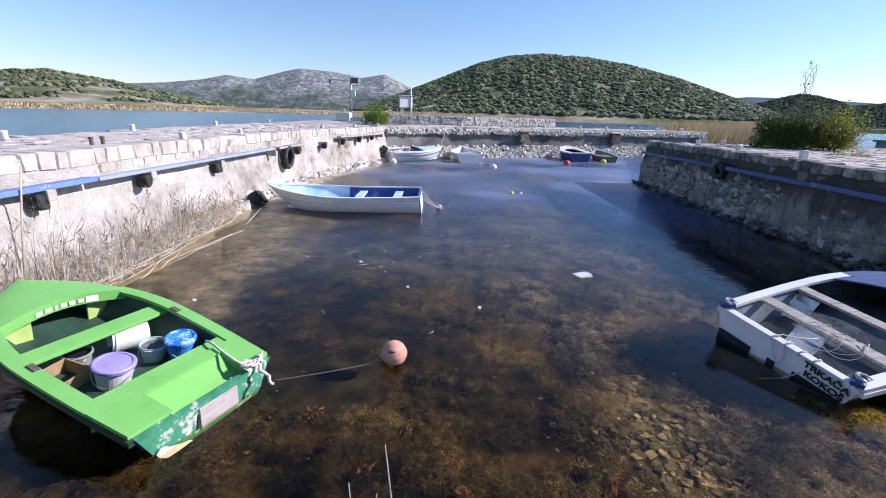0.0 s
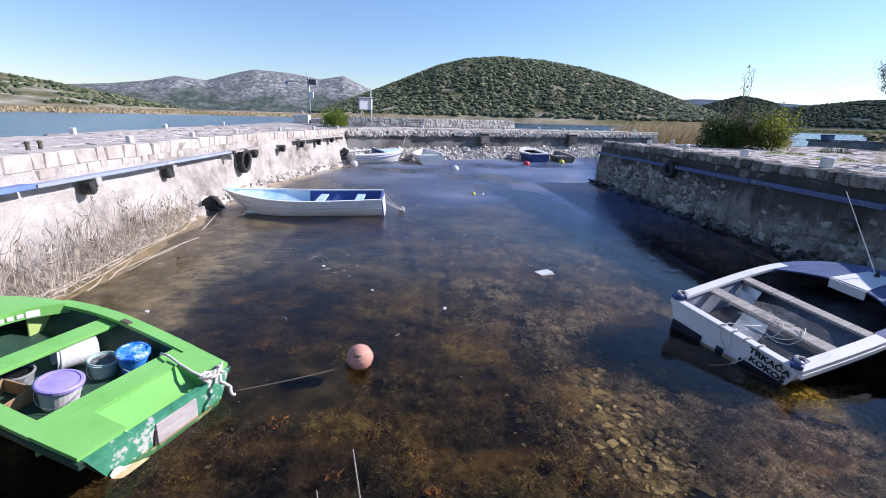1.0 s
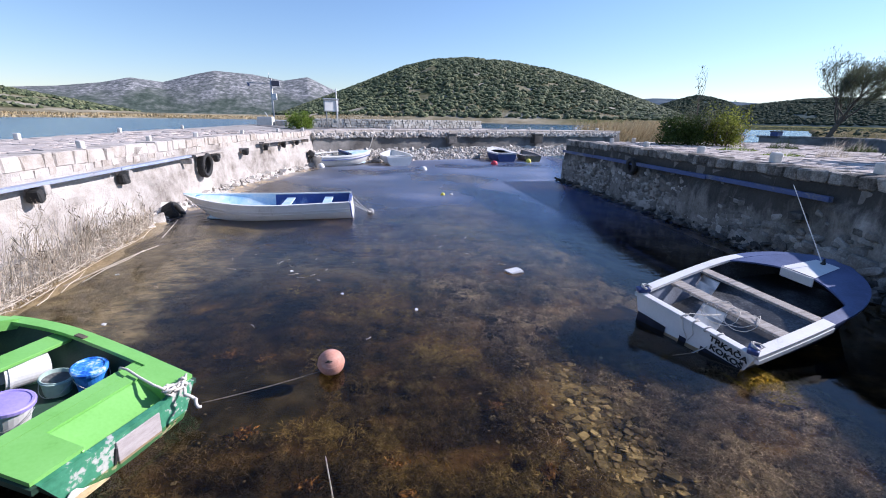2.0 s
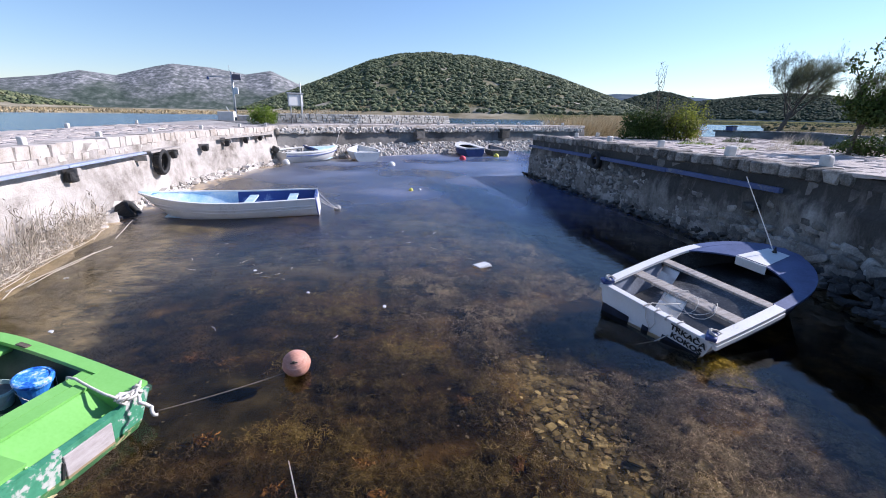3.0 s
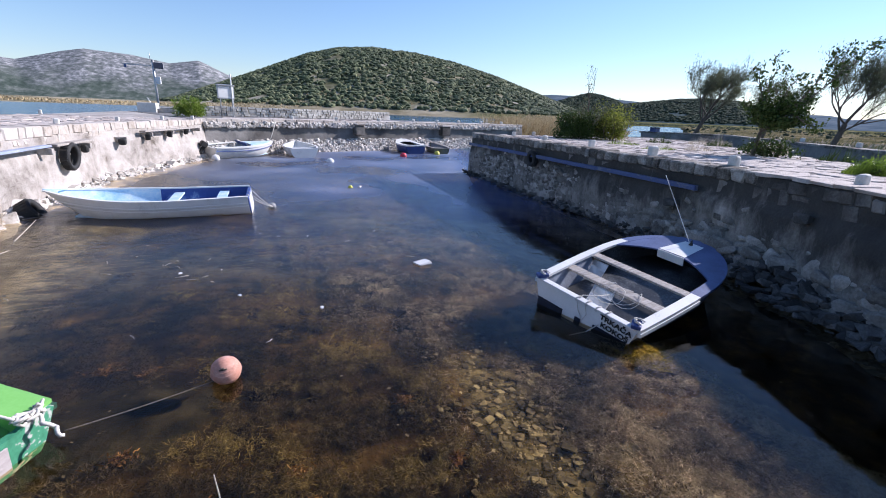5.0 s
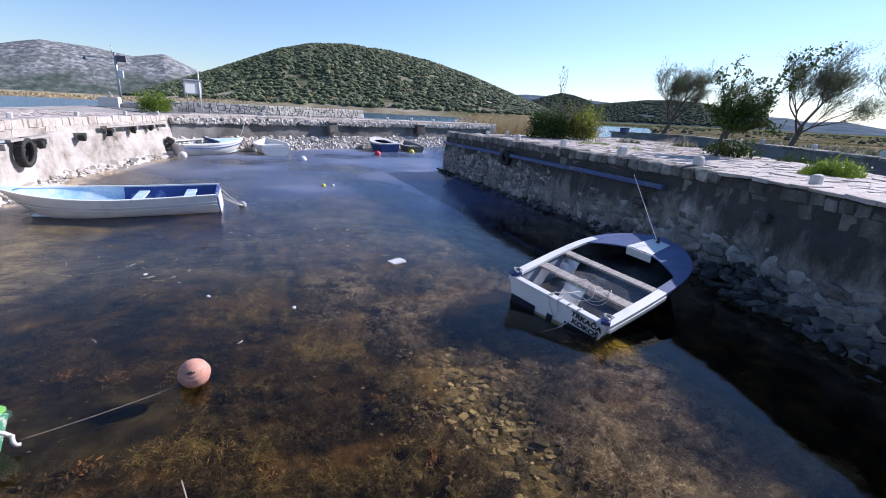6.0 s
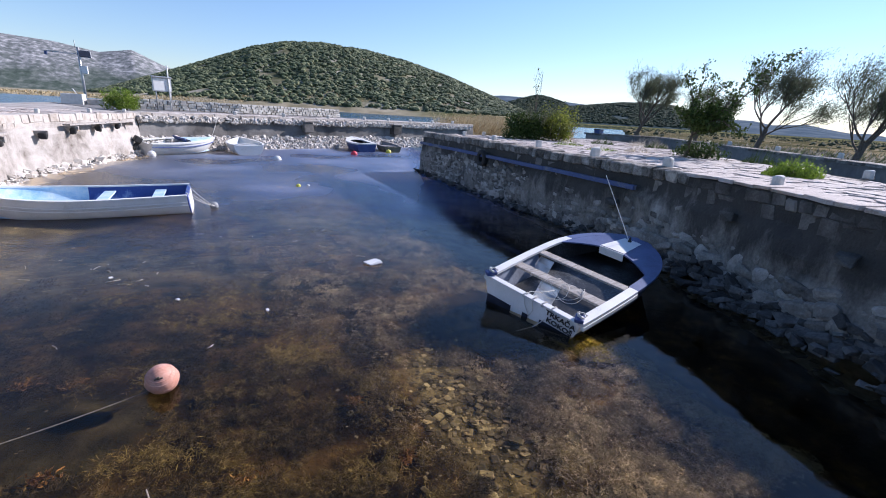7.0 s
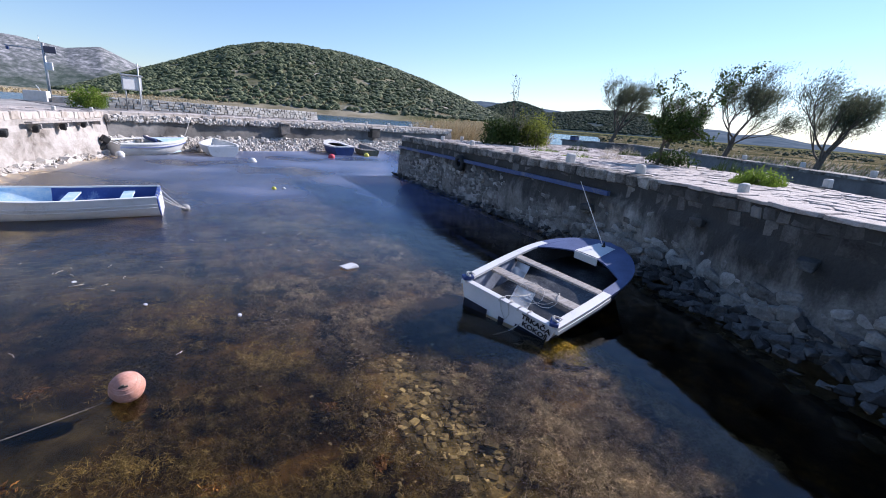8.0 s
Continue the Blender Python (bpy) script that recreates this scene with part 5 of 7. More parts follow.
bedded("face_stones", wall_right, 55, 900, 7.0, 16.3, 0.8, 0.02, 0.86, 0.10, 0.34, 0.035, 0, "rough grey stones bedded in the wall's face")
bedded("foot_stones", wall_right, 59, 230, -2.5, 6.0, 1.0, -0.05, 0.46, 0.16, 0.52, 0.11, 150, "large rough blocks stacked at the wall's foot")
bedded("face_stones", wall_right, 57, 260, -2.0, 8.0, 1.0, 0.05, 0.62, 0.10, 0.36, 0.035, 120, "rough grey stones showing through the worn render")
bedded("face_stones", wall_right, 58, 70, 4.4, 14.0, 1.0, 0.62, 1.05, 0.08, 0.24, 0.015, 40, "few small stones showing through the worn render")
rubble_bank("rubble", wall_left, 52, 800, bank_left, 0.07, 0.25, "pale stones at the foot of the wall", 60)
rubble_bank("rubble", wall_far, 53, 4200, tier_far, 0.09, 0.21, "rough tier of loose pale stones along the far wall", 120)
rubble_bank("stone_course", wall_far, 54, 1300, course_far, 0.11, 0.24, "uneven upper course of rubble stones")


# parapet of stacked stones on the far side of the far quay
def parapet():
    p = [(-4.5, 31.5), (1.5, 33.0), (8.6, 36.3)]
    base = quay_body("parapet", p[::-1], [(8.5, 36.9), (1.3, 33.6), (-4.7, 32.1)], 2.12, MORTAR, "low parapet wall of stacked pale stones", step=0.8, lean=0.0, seed=20)
    rng, rows = random.Random(60), []
    total = length(p)
    for r in range(4):
        s = 0.0
        while s < total:
            w = rng.uniform(0.16, 0.46)
            x, y, a = along(p, min(s + w / 2, total))
            rows.append((rng.randrange(8), scaled(x + math.sin(a) * 0.02, y - math.cos(a) * 0.02, 1.63 + 0.145 * r + rng.uniform(-0.015, 0.015), a, w, 0.32 + rng.uniform(-0.05, 0.05), 0.135 * rng.uniform(0.85, 1.15))))
            s += w + 0.015
    m = material("parapet_stone", [(0.25, (0.36, 0.33, 0.29)), (0.5, (0.54, 0.51, 0.46)), (0.75, (0.66, 0.63, 0.58))], 0.9, 3, 40, 0.5, 0.01, island=0.3)
    tagged(piece("stone_course", scatter_mesh("stone_course", BLOCKS, rows, m), base, None, "stacked pale stones"), kind="stuff")


parapet()


def buttress(x, w):
    """A plain pier in the far wall that stands proud of the dark band."""
    y = far_front(x) - 0.22
    ob = tagged(new("buttress"), "buttress on the far harbour wall, shadow put into its dark stone", "buttress", group="buttresses of the far wall", kind="structure")
    ob.matrix_world = pose(x, y, 0, 0, 0, math.degrees(math.atan2(2.4, 6.3)))
    # block coloured dark to stand in for shadow in the wall
    part("block", box_bm(w, 0.42, 0.55, 0.03, 2, jit=0.02), STAINED_SHADE, ob, m=pose(0, 0, 1.12))
    part("cap", box_bm(w * 1.1, 0.5, 0.10, 0.02, 2, jit=0.012), LIMESTONE, ob, m=pose(0, 0, 1.45))


for bx, bw in ((4.6, 0.55), (10.6, 0.7)):
    buttress(bx, bw)


# ---- fittings on the quays ----
def bollard(x, y, z, w, h, turn):
    b = thing("bollard", "small squared white stone bollard on the quay", "bollard", pose(x, y, z, 0, 0, turn), "bollards along the quays")
    part("post", box_bm(w, w * 0.9, h, w * 0.30, 4, pose(0, 0, h / 2 - 0.01), jit=0.012), WHITE_STONE, b, smooth=True)
    part("foot", box_bm(w * 1.08, w * 1.02, 0.03, 0.01, 1, pose(0, 0, 0.012), jit=0.01), LIMESTONE, b)


WHITE_STONE = material("whitewashed_stone", [(0.25, (0.378, 0.351, 0.315)), (0.45, (0.558, 0.54, 0.504)), (0.7, (0.666, 0.648, 0.621))], 0.85, 7, 60, 0.4, 0.006, spread=0.15)
random.seed(8)
for y in (9.3, 11.7, 14.3, 17.2, 19.8, 22.2):
    bollard(left_front(y) - 0.32, y, QUAY_L - 0.02, 0.11, 0.17, random.uniform(-12, 12))
for x, y in ((-7.75, 8.1), (-8.35, 12.4), (-8.85, 18.0), (-9.2, 24.5)):
    bollard(x, y, QUAY_L - 0.04, 0.12, 0.19, random.uniform(-12, 12))
for x, y, w in ((8.35, 14.9, 0.2), (7.95, 12.2, 0.22), (7.75, 9.7, 0.24), (7.45, 7.35, 0.27), (7.35, 5.45, 0.25), (7.02, 3.45, 0.20), (10.9, 3.95, 0.22), (9.6, 15.6, 0.2)):
    bollard(x, y, QUAY_R - 0.02, w * 0.64, w * 0.86, random.uniform(-15, 15))
for x in (1.0, 3.4, 6.0, 8.4, 10.2, 12.0, 14.0, 16.0):
    bollard(x, far_front(x) + 0.35, QUAY_F - 0.0, 0.18, 0.22, random.uniform(-12, 12))
for x, y in ((19.6, 6.2), (21.8, 9.2), (24.4, 12.9), (27.6, 17.3)):
    bollard(x + 0.5, y, 1.44, 0.2, 0.24, random.uniform(-12, 12))
for i in range(2):
    b = thing("mooring_post", "short rusty iron mooring post on the quay", "mooring post", pose(-5.45, 7.1 + 0.24 * i, QUAY_L - 0.02), "iron mooring posts")
    part("post", lathe_bm([(0.03, 0), (0.028, 0.12), (0.036, 0.13), (0.036, 0.15), (0.018, 0.16)], 12), BARK, b, smooth=False)


def tyre(m, r, w, label):
    t = thing("tyre", label, "tyre", m, "old tyre fenders")
    prof = [(r - 0.10, -w * 0.42), (r - 0.03, -w * 0.5), (r - 0.008, -w * 0.34), (r, -w * 0.15), (r, w * 0.15), (r - 0.008, w * 0.34), (r - 0.03, w * 0.5), (r - 0.10, w * 0.42), (r - 0.115, w * 0.2), (r - 0.06, 0.0), (r - 0.115, -w * 0.2)]
    bm = bmesh.new()
    n, k = 32, len(prof)
    vs = [[bm.verts.new((a * math.cos(2 * math.pi * i / n), a * math.sin(2 * math.pi * i / n), z)) for a, z in prof] for i in range(n)]
    for i in range(n):
        for j in range(k):
            bm.faces.new((vs[i][j], vs[(i + 1) % n][j], vs[(i + 1) % n][(j + 1) % k], vs[i][(j + 1) % k]))
    part("carcass", bm, RUBBER, t, smooth=True)
    for i in range(24):
        a = 2 * math.pi * i / 24
        part("tread_block", box_bm(0.05, 0.016, w * 0.7, 0.003, 1), RUBBER, t, m=Matrix.Rotation(a, 4, "Z") @ pose(r, 0, 0, 0, 0, 90))
    return t


def side_pose(x, y, z, yaw, tip=0):
    """A wheel hung flat against a wall whose normal points along yaw."""
    return Matrix.Translation((x, y, z)) @ Matrix.Rotation(radians(yaw), 4, "Z") @ Matrix.Rotation(radians(90 + tip), 4, "Y")


tyre(side_pose(left_front(13.3) + 0.22, 13.3, 0.88, -3, 4), 0.33, 0.2, "old black tyre hung as a fender on the wall")
tyre(side_pose(left_front(10.8) + 0.42, 10.75, 0.05, 8, -32), 0.25, 0.30, "old black tyre leaning at the water's edge")
tyre(side_pose(right_front(11.4) - 0.16, 11.4, 1.06, 180, 3), 0.22, 0.15, "small black tyre hung as a fender on the shaded wall")


def fender_beam(y, z, k, rubber):
    """A timber stub built into the wall, with worn rubber below it."""
    x = left_front(y)
    b = thing("fender_beam", "short weathered timber beam end jutting from the quay wall", "beam", pose(x, y, z, 0, 0, random.uniform(-4, 4)), "beam ends along the quay")
    part("beam", box_bm(0.40, 0.13 * k, 0.13 * k, 0.015, 2, pose(0.09, 0, 0), jit=0.008), WOOD, b)
    if rubber:
        part("rubber_pad", box_bm(0.17, 0.17 * k, 0.19 * k, 0.06, 3, pose(0.17, -0.09, -0.07), jit=0.03), RUBBER, b, "torn black rubber pad")


for y, z, k, rub in ((5.5, 1.10, 1.1, True), (7.4, 1.10, 1.1, True), (9.6, 1.07, 1.1, True), (12.4, 1.07, 1.0, False), (14.4, 1.05, 1.0, True), (16.4, 1.09, 1.0, True), (17.8, 1.16, 1.0, True), (19.2, 1.18, 1.0, True), (20.4, 1.2, 1.0, True), (21.3, 1.2, 1.0, False)):
    fender_beam(y, z, k, rub)


def fender_board(pts, z, high, mat, label, deep=0.05):
    """A long board bolted along the wall, plank by plank."""
    b = thing("fender_board", label, "board")
    for (x0, y0), (x1, y1) in zip(pts, pts[1:]):
        l, a = math.dist((x0, y0), (x1, y1)), math.degrees(math.atan2(y1 - y0, x1 - x0))
        part("plank", box_bm(l - 0.02, deep, high, 0.006, 2), mat, b, m=pose((x0 + x1) / 2, (y0 + y1) / 2, z + random.uniform(-0.012, 0.012), random.uniform(-3, 3), 0, a))
        for f in (0.12, 0.88):
            part("bolt", lathe_bm([(0.018, 0), (0.018, 0.012), (0.008, 0.016)], 8), BARK, b, "rusty bolt", m=pose(x0 + (x1 - x0) * f, y0 + (y1 - y0) * f, z) @ pose(0, 0, 0, 90, 0, a) @ pose(0, 0, -0.026 if x0 > 0 else 0.026))


fender_board([(left_front(y) + 0.16, y) for y in (3.2, 6.3)], 1.20, 0.065, BLUE_BOARD, "blue-painted timber fender board on the sunlit wall", 0.19)
fender_board([(left_front(y) + 0.16, y) for y in (6.32, 9.4, 12.5)], 1.195, 0.05, FADED_BLUE, "long timber fender board, its blue paint faded grey", 0.17)
fender_board([(left_front(y) + 0.20, y) for y in (12.6, 14.6)], 1.18, 0.05, WOOD, "grey timber fender board on the sunlit wall", 0.2)
fender_board([(left_front(y) + 0.20, y) for y in (17.4, 19.4, 21.4)], 1.29, 0.05, WOOD, "grey timber fender board near the corner", 0.2)
fender_board([(right_front(y) - 0.13, y) for y in (5.6, 8.4, 11.2, 13.8, 16.3)], 1.14, 0.085, BLUE_SHADED, "long blue timber fender board on the shaded wall, its colour darkened for shade", 0.08)
for y, z in ((3.75, 1.05), (2.1, 0.98), (6.1, 0.80)):
    s = thing("jutting_stone", "single grey stone jutting from the shaded wall", "stone", pose(right_front(y) - 0.12, y, z), "jutting stones in the wall", kind="structure")
    piece("stone", DARK_ROUGH[int(y)], s, scaled(0.02, 0, 0, 0.1, 0.19, 0.20, 0.20))


# ---- things in the water ----
def float_ball(x, y, z, r, mat, label, band=True):
    b = thing("buoy", label, "buoy", pose(x, y, z, random.uniform(-12, 12), random.uniform(-12, 12), random.uniform(0, 180)))
    k = 14
    part("ball", lathe_bm([(max(r * math.sin(math.pi * i / k), 0.004), -r * math.cos(math.pi * i / k)) for i in range(k + 1)], 24), mat, b, smooth=True)
    if band:
        part("seam", lathe_bm([(r + 0.001, -0.008), (r + 0.004, 0.0), (r + 0.001, 0.008)], 24, cap=False), mat, b)
    tube("eye", [(0.03 * math.cos(a), 0, -r * 0.98 - 0.02 + 0.03 * math.sin(a)) for a in [i * math.pi / 5 for i in range(10)]], 0.008, mat, b, closed=True, sides=6)
    return b


pink = float_ball(-0.39, 3.66, 0.08, 0.118, BUOY_PINK, "faded orange-pink plastic mooring buoy")
pink.matrix_world = pose(-0.39, 3.66, 0.08, 24, 0, -8)
for z in (0.055, 0.082):
    part("ridge", lathe_bm([(math.sqrt(0.118 ** 2 - (z - 0.004) ** 2), z - 0.004), (math.sqrt(0.118 ** 2 - z * z) + 0.003, z), (math.sqrt(0.118 ** 2 - (z + 0.004) ** 2), z + 0.004)], 28, cap=False), BUOY_PINK, pink)
part("plug", box_bm(0.062, 0.012, 0.012, 0.003, 1), BARK, pink, "dark rusty slot", m=pose(0.005, -0.064, 0.099, -32, 0, 12))
part("plug", box_bm(0.026, 0.024, 0.010, 0.003, 1), BARK, pink, "dark rusty slot", m=pose(0.0, -0.055, 0.105, -30, 0, 12))
YELLOW = material("yellow_float", [(0.3, (0.50, 0.42, 0.05)), (0.6, (0.72, 0.66, 0.10))], 0.5, 6, 50, 0.1, 0.002)
RED = material("red_float", [(0.3, (0.45, 0.03, 0.05)), (0.6, (0.65, 0.05, 0.08))], 0.5, 6, 50, 0.1, 0.002)
float_ball(2.12, 13.25, 0.015, 0.065, YELLOW, "small faded yellow plastic float")
float_ball(2.40, 13.32, 0.0, 0.05, PLASTIC_WHITE, "small white float beside the yellow one")
float_ball(2.32, 20.2, 0.0, 0.17, PLASTIC_WHITE, "white plastic mooring buoy")
float_ball(6.33, 22.8, 0.03, 0.17, RED, "red mooring buoy beside the dark boat")
float_ball(8.60, 24.0, 0.05, 0.15, YELLOW, "yellow mooring buoy beside the old boat")
float_ball(-2.25, 20.9, 0.07, 0.16, PLASTIC_WHITE, "white buoy at the corner of the quay")
float_ball(-0.04, 10.62, 0.05, 0.085, GREY_PLASTIC, "grey buoy behind the blue boat")
foam = tagged(new("foam_slab"), "broken slab of white foam afloat", "foam")
foam.matrix_world = pose(2.11, 6.13, 0.012, 3, -4, 20)
part("slab", box_bm(0.21, 0.15, 0.06, 0.015, 2, jit=0.03), PLASTIC_WHITE, foam)
OLD_ROPE = material("grey_brown_rope", [(0.3, (0.06, 0.05, 0.038)), (0.6, (0.15, 0.13, 0.10))], 0.9, 20.0, 150, 0.6, 0.004)
line = thing("mooring_rope", "thin slack mooring rope from green boat to buoy", "rope")
tube("rope", arc(green_m @ Vector((-0.20, -0.42, 0.27)), (-0.47, 3.63, 0.02), 0.012, 14), 0.004, OLD_ROPE, line, sides=6)


# ---- vegetation ----
def leaf_mesh(name, centres, spread, size, mat, seed, up=0.3, slim=0.45, ways=None):
    """Many small separate leaves strewn round centres."""
    rng = np.random.RandomState(seed)
    c = np.asarray(centres, float)
    n = len(c)
    p = c + rng.normal(0, 1, (n, 3)) * np.asarray(spread)
    d = rng.normal(0, 1, (n, 3)) + [0, 0, up]
    if ways is not None:
        d = d * 0.45 + np.asarray(ways)
    d /= np.linalg.norm(d, axis=1, keepdims=True)
    e = np.cross(d, rng.normal(0, 1, (n, 3)))
    e /= np.linalg.norm(e, axis=1, keepdims=True)
    s = (size * rng.uniform(0.6, 1.4, n))[:, None]
    quad = np.stack([p - d * s, p + e * s * slim, p + d * s, p - e * s * slim], 1).reshape(-1, 3)
    return mesh_of(name, quad, np.arange(4 * n).reshape(-1, 4).tolist(), mat)


def blade_mesh(name, roots, heights, lean, width, mat, seed, bends=3):
    """Thin bent stalks from roots."""
    rng = np.random.RandomState(seed)
    r, h = np.asarray(roots, float), np.asarray(heights, float)
    n = len(r)
    a = rng.uniform(0, 2 * np.pi, n)
    side = np.stack([np.cos(a), np.sin(a), np.zeros(n)], 1)
    tip = np.asarray(lean)[None, :] + rng.normal(0, 0.22, (n, 3)) * [1, 1, 0]
    rows = []
    for k in range(bends + 1):
        t = k / bends
        mid = r + np.stack([tip[:, 0] * h * t ** 1.7, tip[:, 1] * h * t ** 1.7, h * t * (1 - 0.12 * t)], 1)
        w = side * (width * (1 - 0.85 * t))
        rows += [mid - w, mid + w]
    v = np.stack(rows, 1).reshape(-1, 3)
    m = 2 * (bends + 1)
    f = []
    for k in range(bends):
        b = np.arange(n) * m + 2 * k
        f.append(np.stack([b, b + 1, b + 3, b + 2], 1))
    return mesh_of(name, v, np.concatenate(f).tolist(), mat)


def limbs(rng, base, way, long, r, depth, segs, tips, bend, wide=0.75, ways=None):
    """A branching wooden frame: fills segs with (points, r0, r1) and tips with leaf places."""
    pts, p, d = [base], base.copy(), way.normalized()
    k = 5
    for _ in range(k):
        d = (d + Vector((rng.uniform(-1, 1), rng.uniform(-1, 1), rng.uniform(-0.5, 0.8))) * 0.16 + bend * 0.08).normalized()
        p = p + d * long / k
        pts.append(p)
    segs.append((pts, r, r * 0.6))
    if depth <= 1:
        tips += pts[2:] if depth else pts[1:] + [pts[5] + d * long * 0.25]
    elif depth == 2:
        tips += pts[4:]
    if ways is not None:
        ways += [d.copy() for _ in range(len(tips) - len(ways))]
    if depth == 0:
        return
    for i in range(rng.choice((2, 3, 3, 4))):
        q = pts[rng.choice((2, 3, 4, 5, 5))]
        nd = (d + Vector((rng.uniform(-1, 1), rng.uniform(-1, 1), rng.uniform(-0.3, 0.8))) * wide).normalized()
        limbs(rng, q, nd, long * rng.uniform(0.62, 0.95), max(r * 0.58, 0.008), depth - 1, segs, tips, bend, wide, ways)


def woody(name, segs, mat, parent, label=""):
    verts, faces = [], []
    for pts, r0, r1 in segs:
        k, sides = len(pts), 6
        b = len(verts)
        u = None
        for i, p in enumerate(pts):
            d = (pts[min(i + 1, k - 1)] - pts[max(i - 1, 0)]).normalized()
            u = d.orthogonal().normalized() if u is None else (u - d * u.dot(d)).normalized()
            w = d.cross(u)
            rr = r0 + (r1 - r0) * i / (k - 1)
            verts += [p + (u * math.cos(q) + w * math.sin(q)) * rr for q in [2 * math.pi * j / sides for j in range(sides)]]
        faces += [(b + i * sides + j, b + i * sides + (j + 1) % sides, b + (i + 1) * sides + (j + 1) % sides, b + (i + 1) * sides + j) for i in range(k - 1) for j in range(sides)]
    return piece(name, mesh_of(name, verts, faces, mat, True), parent, None, label)


def tree(x, y, z, high, bend, seed, leaves, size, mat, label, depth=4, r=None, spread=0.16, way=(0, 0, 1), category="tree", wide=1.05, slim=0.16):
    t = thing("tree", label, category, pose(x, y, z))
    rng, segs, tips, ways = random.Random(seed), [], [], []
    trunk = [Vector((0, 0, -0.15)) + Vector(way) * (high * 0.34 * i / 4) for i in range(5)]
    r = r or high * 0.03
    segs.append((trunk, r, r * 0.8))
    for i in range(6):
        a = i * 1.05 + rng.uniform(-0.3, 0.3)
        limbs(rng, trunk[4 - (i % 2)], Vector((math.cos(a) * wide, math.sin(a) * wide, rng.uniform(0.6, 1.3))), high * 0.26, r * 0.36, depth - 1, segs, tips, Vector(bend), 0.85, ways)
    zmax = max(p.z for p in tips)
    k = high / zmax
    segs = [([p * k for p in pts], a, c) for pts, a, c in segs]
    tips = [p * k for p in tips]
    woody("trunk", segs, BARK, t, "grey-brown trunk and limbs")
    pick = [rng.randrange(len(tips)) for _ in range(leaves)]
    piece("crown", leaf_mesh("crown", [tips[i] for i in pick], (spread, spread, spread * 0.8), size, mat, seed, slim=slim, ways=[ways[i] + Vector(bend) * 0.5 for i in pick]), t, None, "gappy crown of small leaves")
    return t


REED_TAN = material("tan_reed", [(0.25, (0.20, 0.14, 0.07)), (0.45, (0.40, 0.31, 0.17)), (0.75, (0.56, 0.46, 0.28))], 0.8, 3.0, 20, 0, island=0.4, thin=0.25)
LEAF_YELLOW = material("yellow_green_leaves", [(0.25, (0.06, 0.075, 0.012)), (0.5, (0.155, 0.18, 0.03)), (0.75, (0.27, 0.29, 0.06))], 0.7, 2.0, 12, 0, island=0.4, thin=0.4, spec=0.12)
LEAF_DARK = material("dark_green_leaves", [(0.25, (0.025, 0.045, 0.010)), (0.5, (0.052, 0.082, 0.020)), (0.75, (0.10, 0.135, 0.038))], 0.5, 2.0, 12, 0, island=0.4, thin=0.16, spec=0.12)
WIND = (0.6, -0.35, 0.5)
tree(27.2, 10.9, 0.4, 5.6, WIND, 3, 24000, 0.065, LEAF, "windswept grey-green tamarisk tree beyond the quay", spread=0.20, way=(0.32, -0.12, 1), r=0.17, slim=0.15, wide=0.8)
tree(34.5, 19.6, 0.4, 7.2, WIND, 5, 22000, 0.08, LEAF, "tall windswept grey-green tamarisk tree beyond the quay", spread=0.24, way=(0.26, -0.12, 1), r=0.19, slim=0.15, wide=0.8)
tree(36.0, 31.8, 0.7, 7.0, WIND, 8, 17000, 0.10, LEAF, "dense windswept tamarisk tree beyond the quay", spread=0.20, way=(0.32, -0.25, 1), slim=0.13)
tree(46.2, 32.6, 0.6, 6.9, WIND, 12, 9000, 0.13, LEAF, "windswept tamarisk tree further out in the marsh", spread=0.22, way=(0.2, -0.15, 1), slim=0.13)
tree(29.9, 7.2, 0.8, 1.9, WIND, 9, 700, 0.08, LEAF, "small shrubby tree in the marsh", spread=0.16, depth=2)


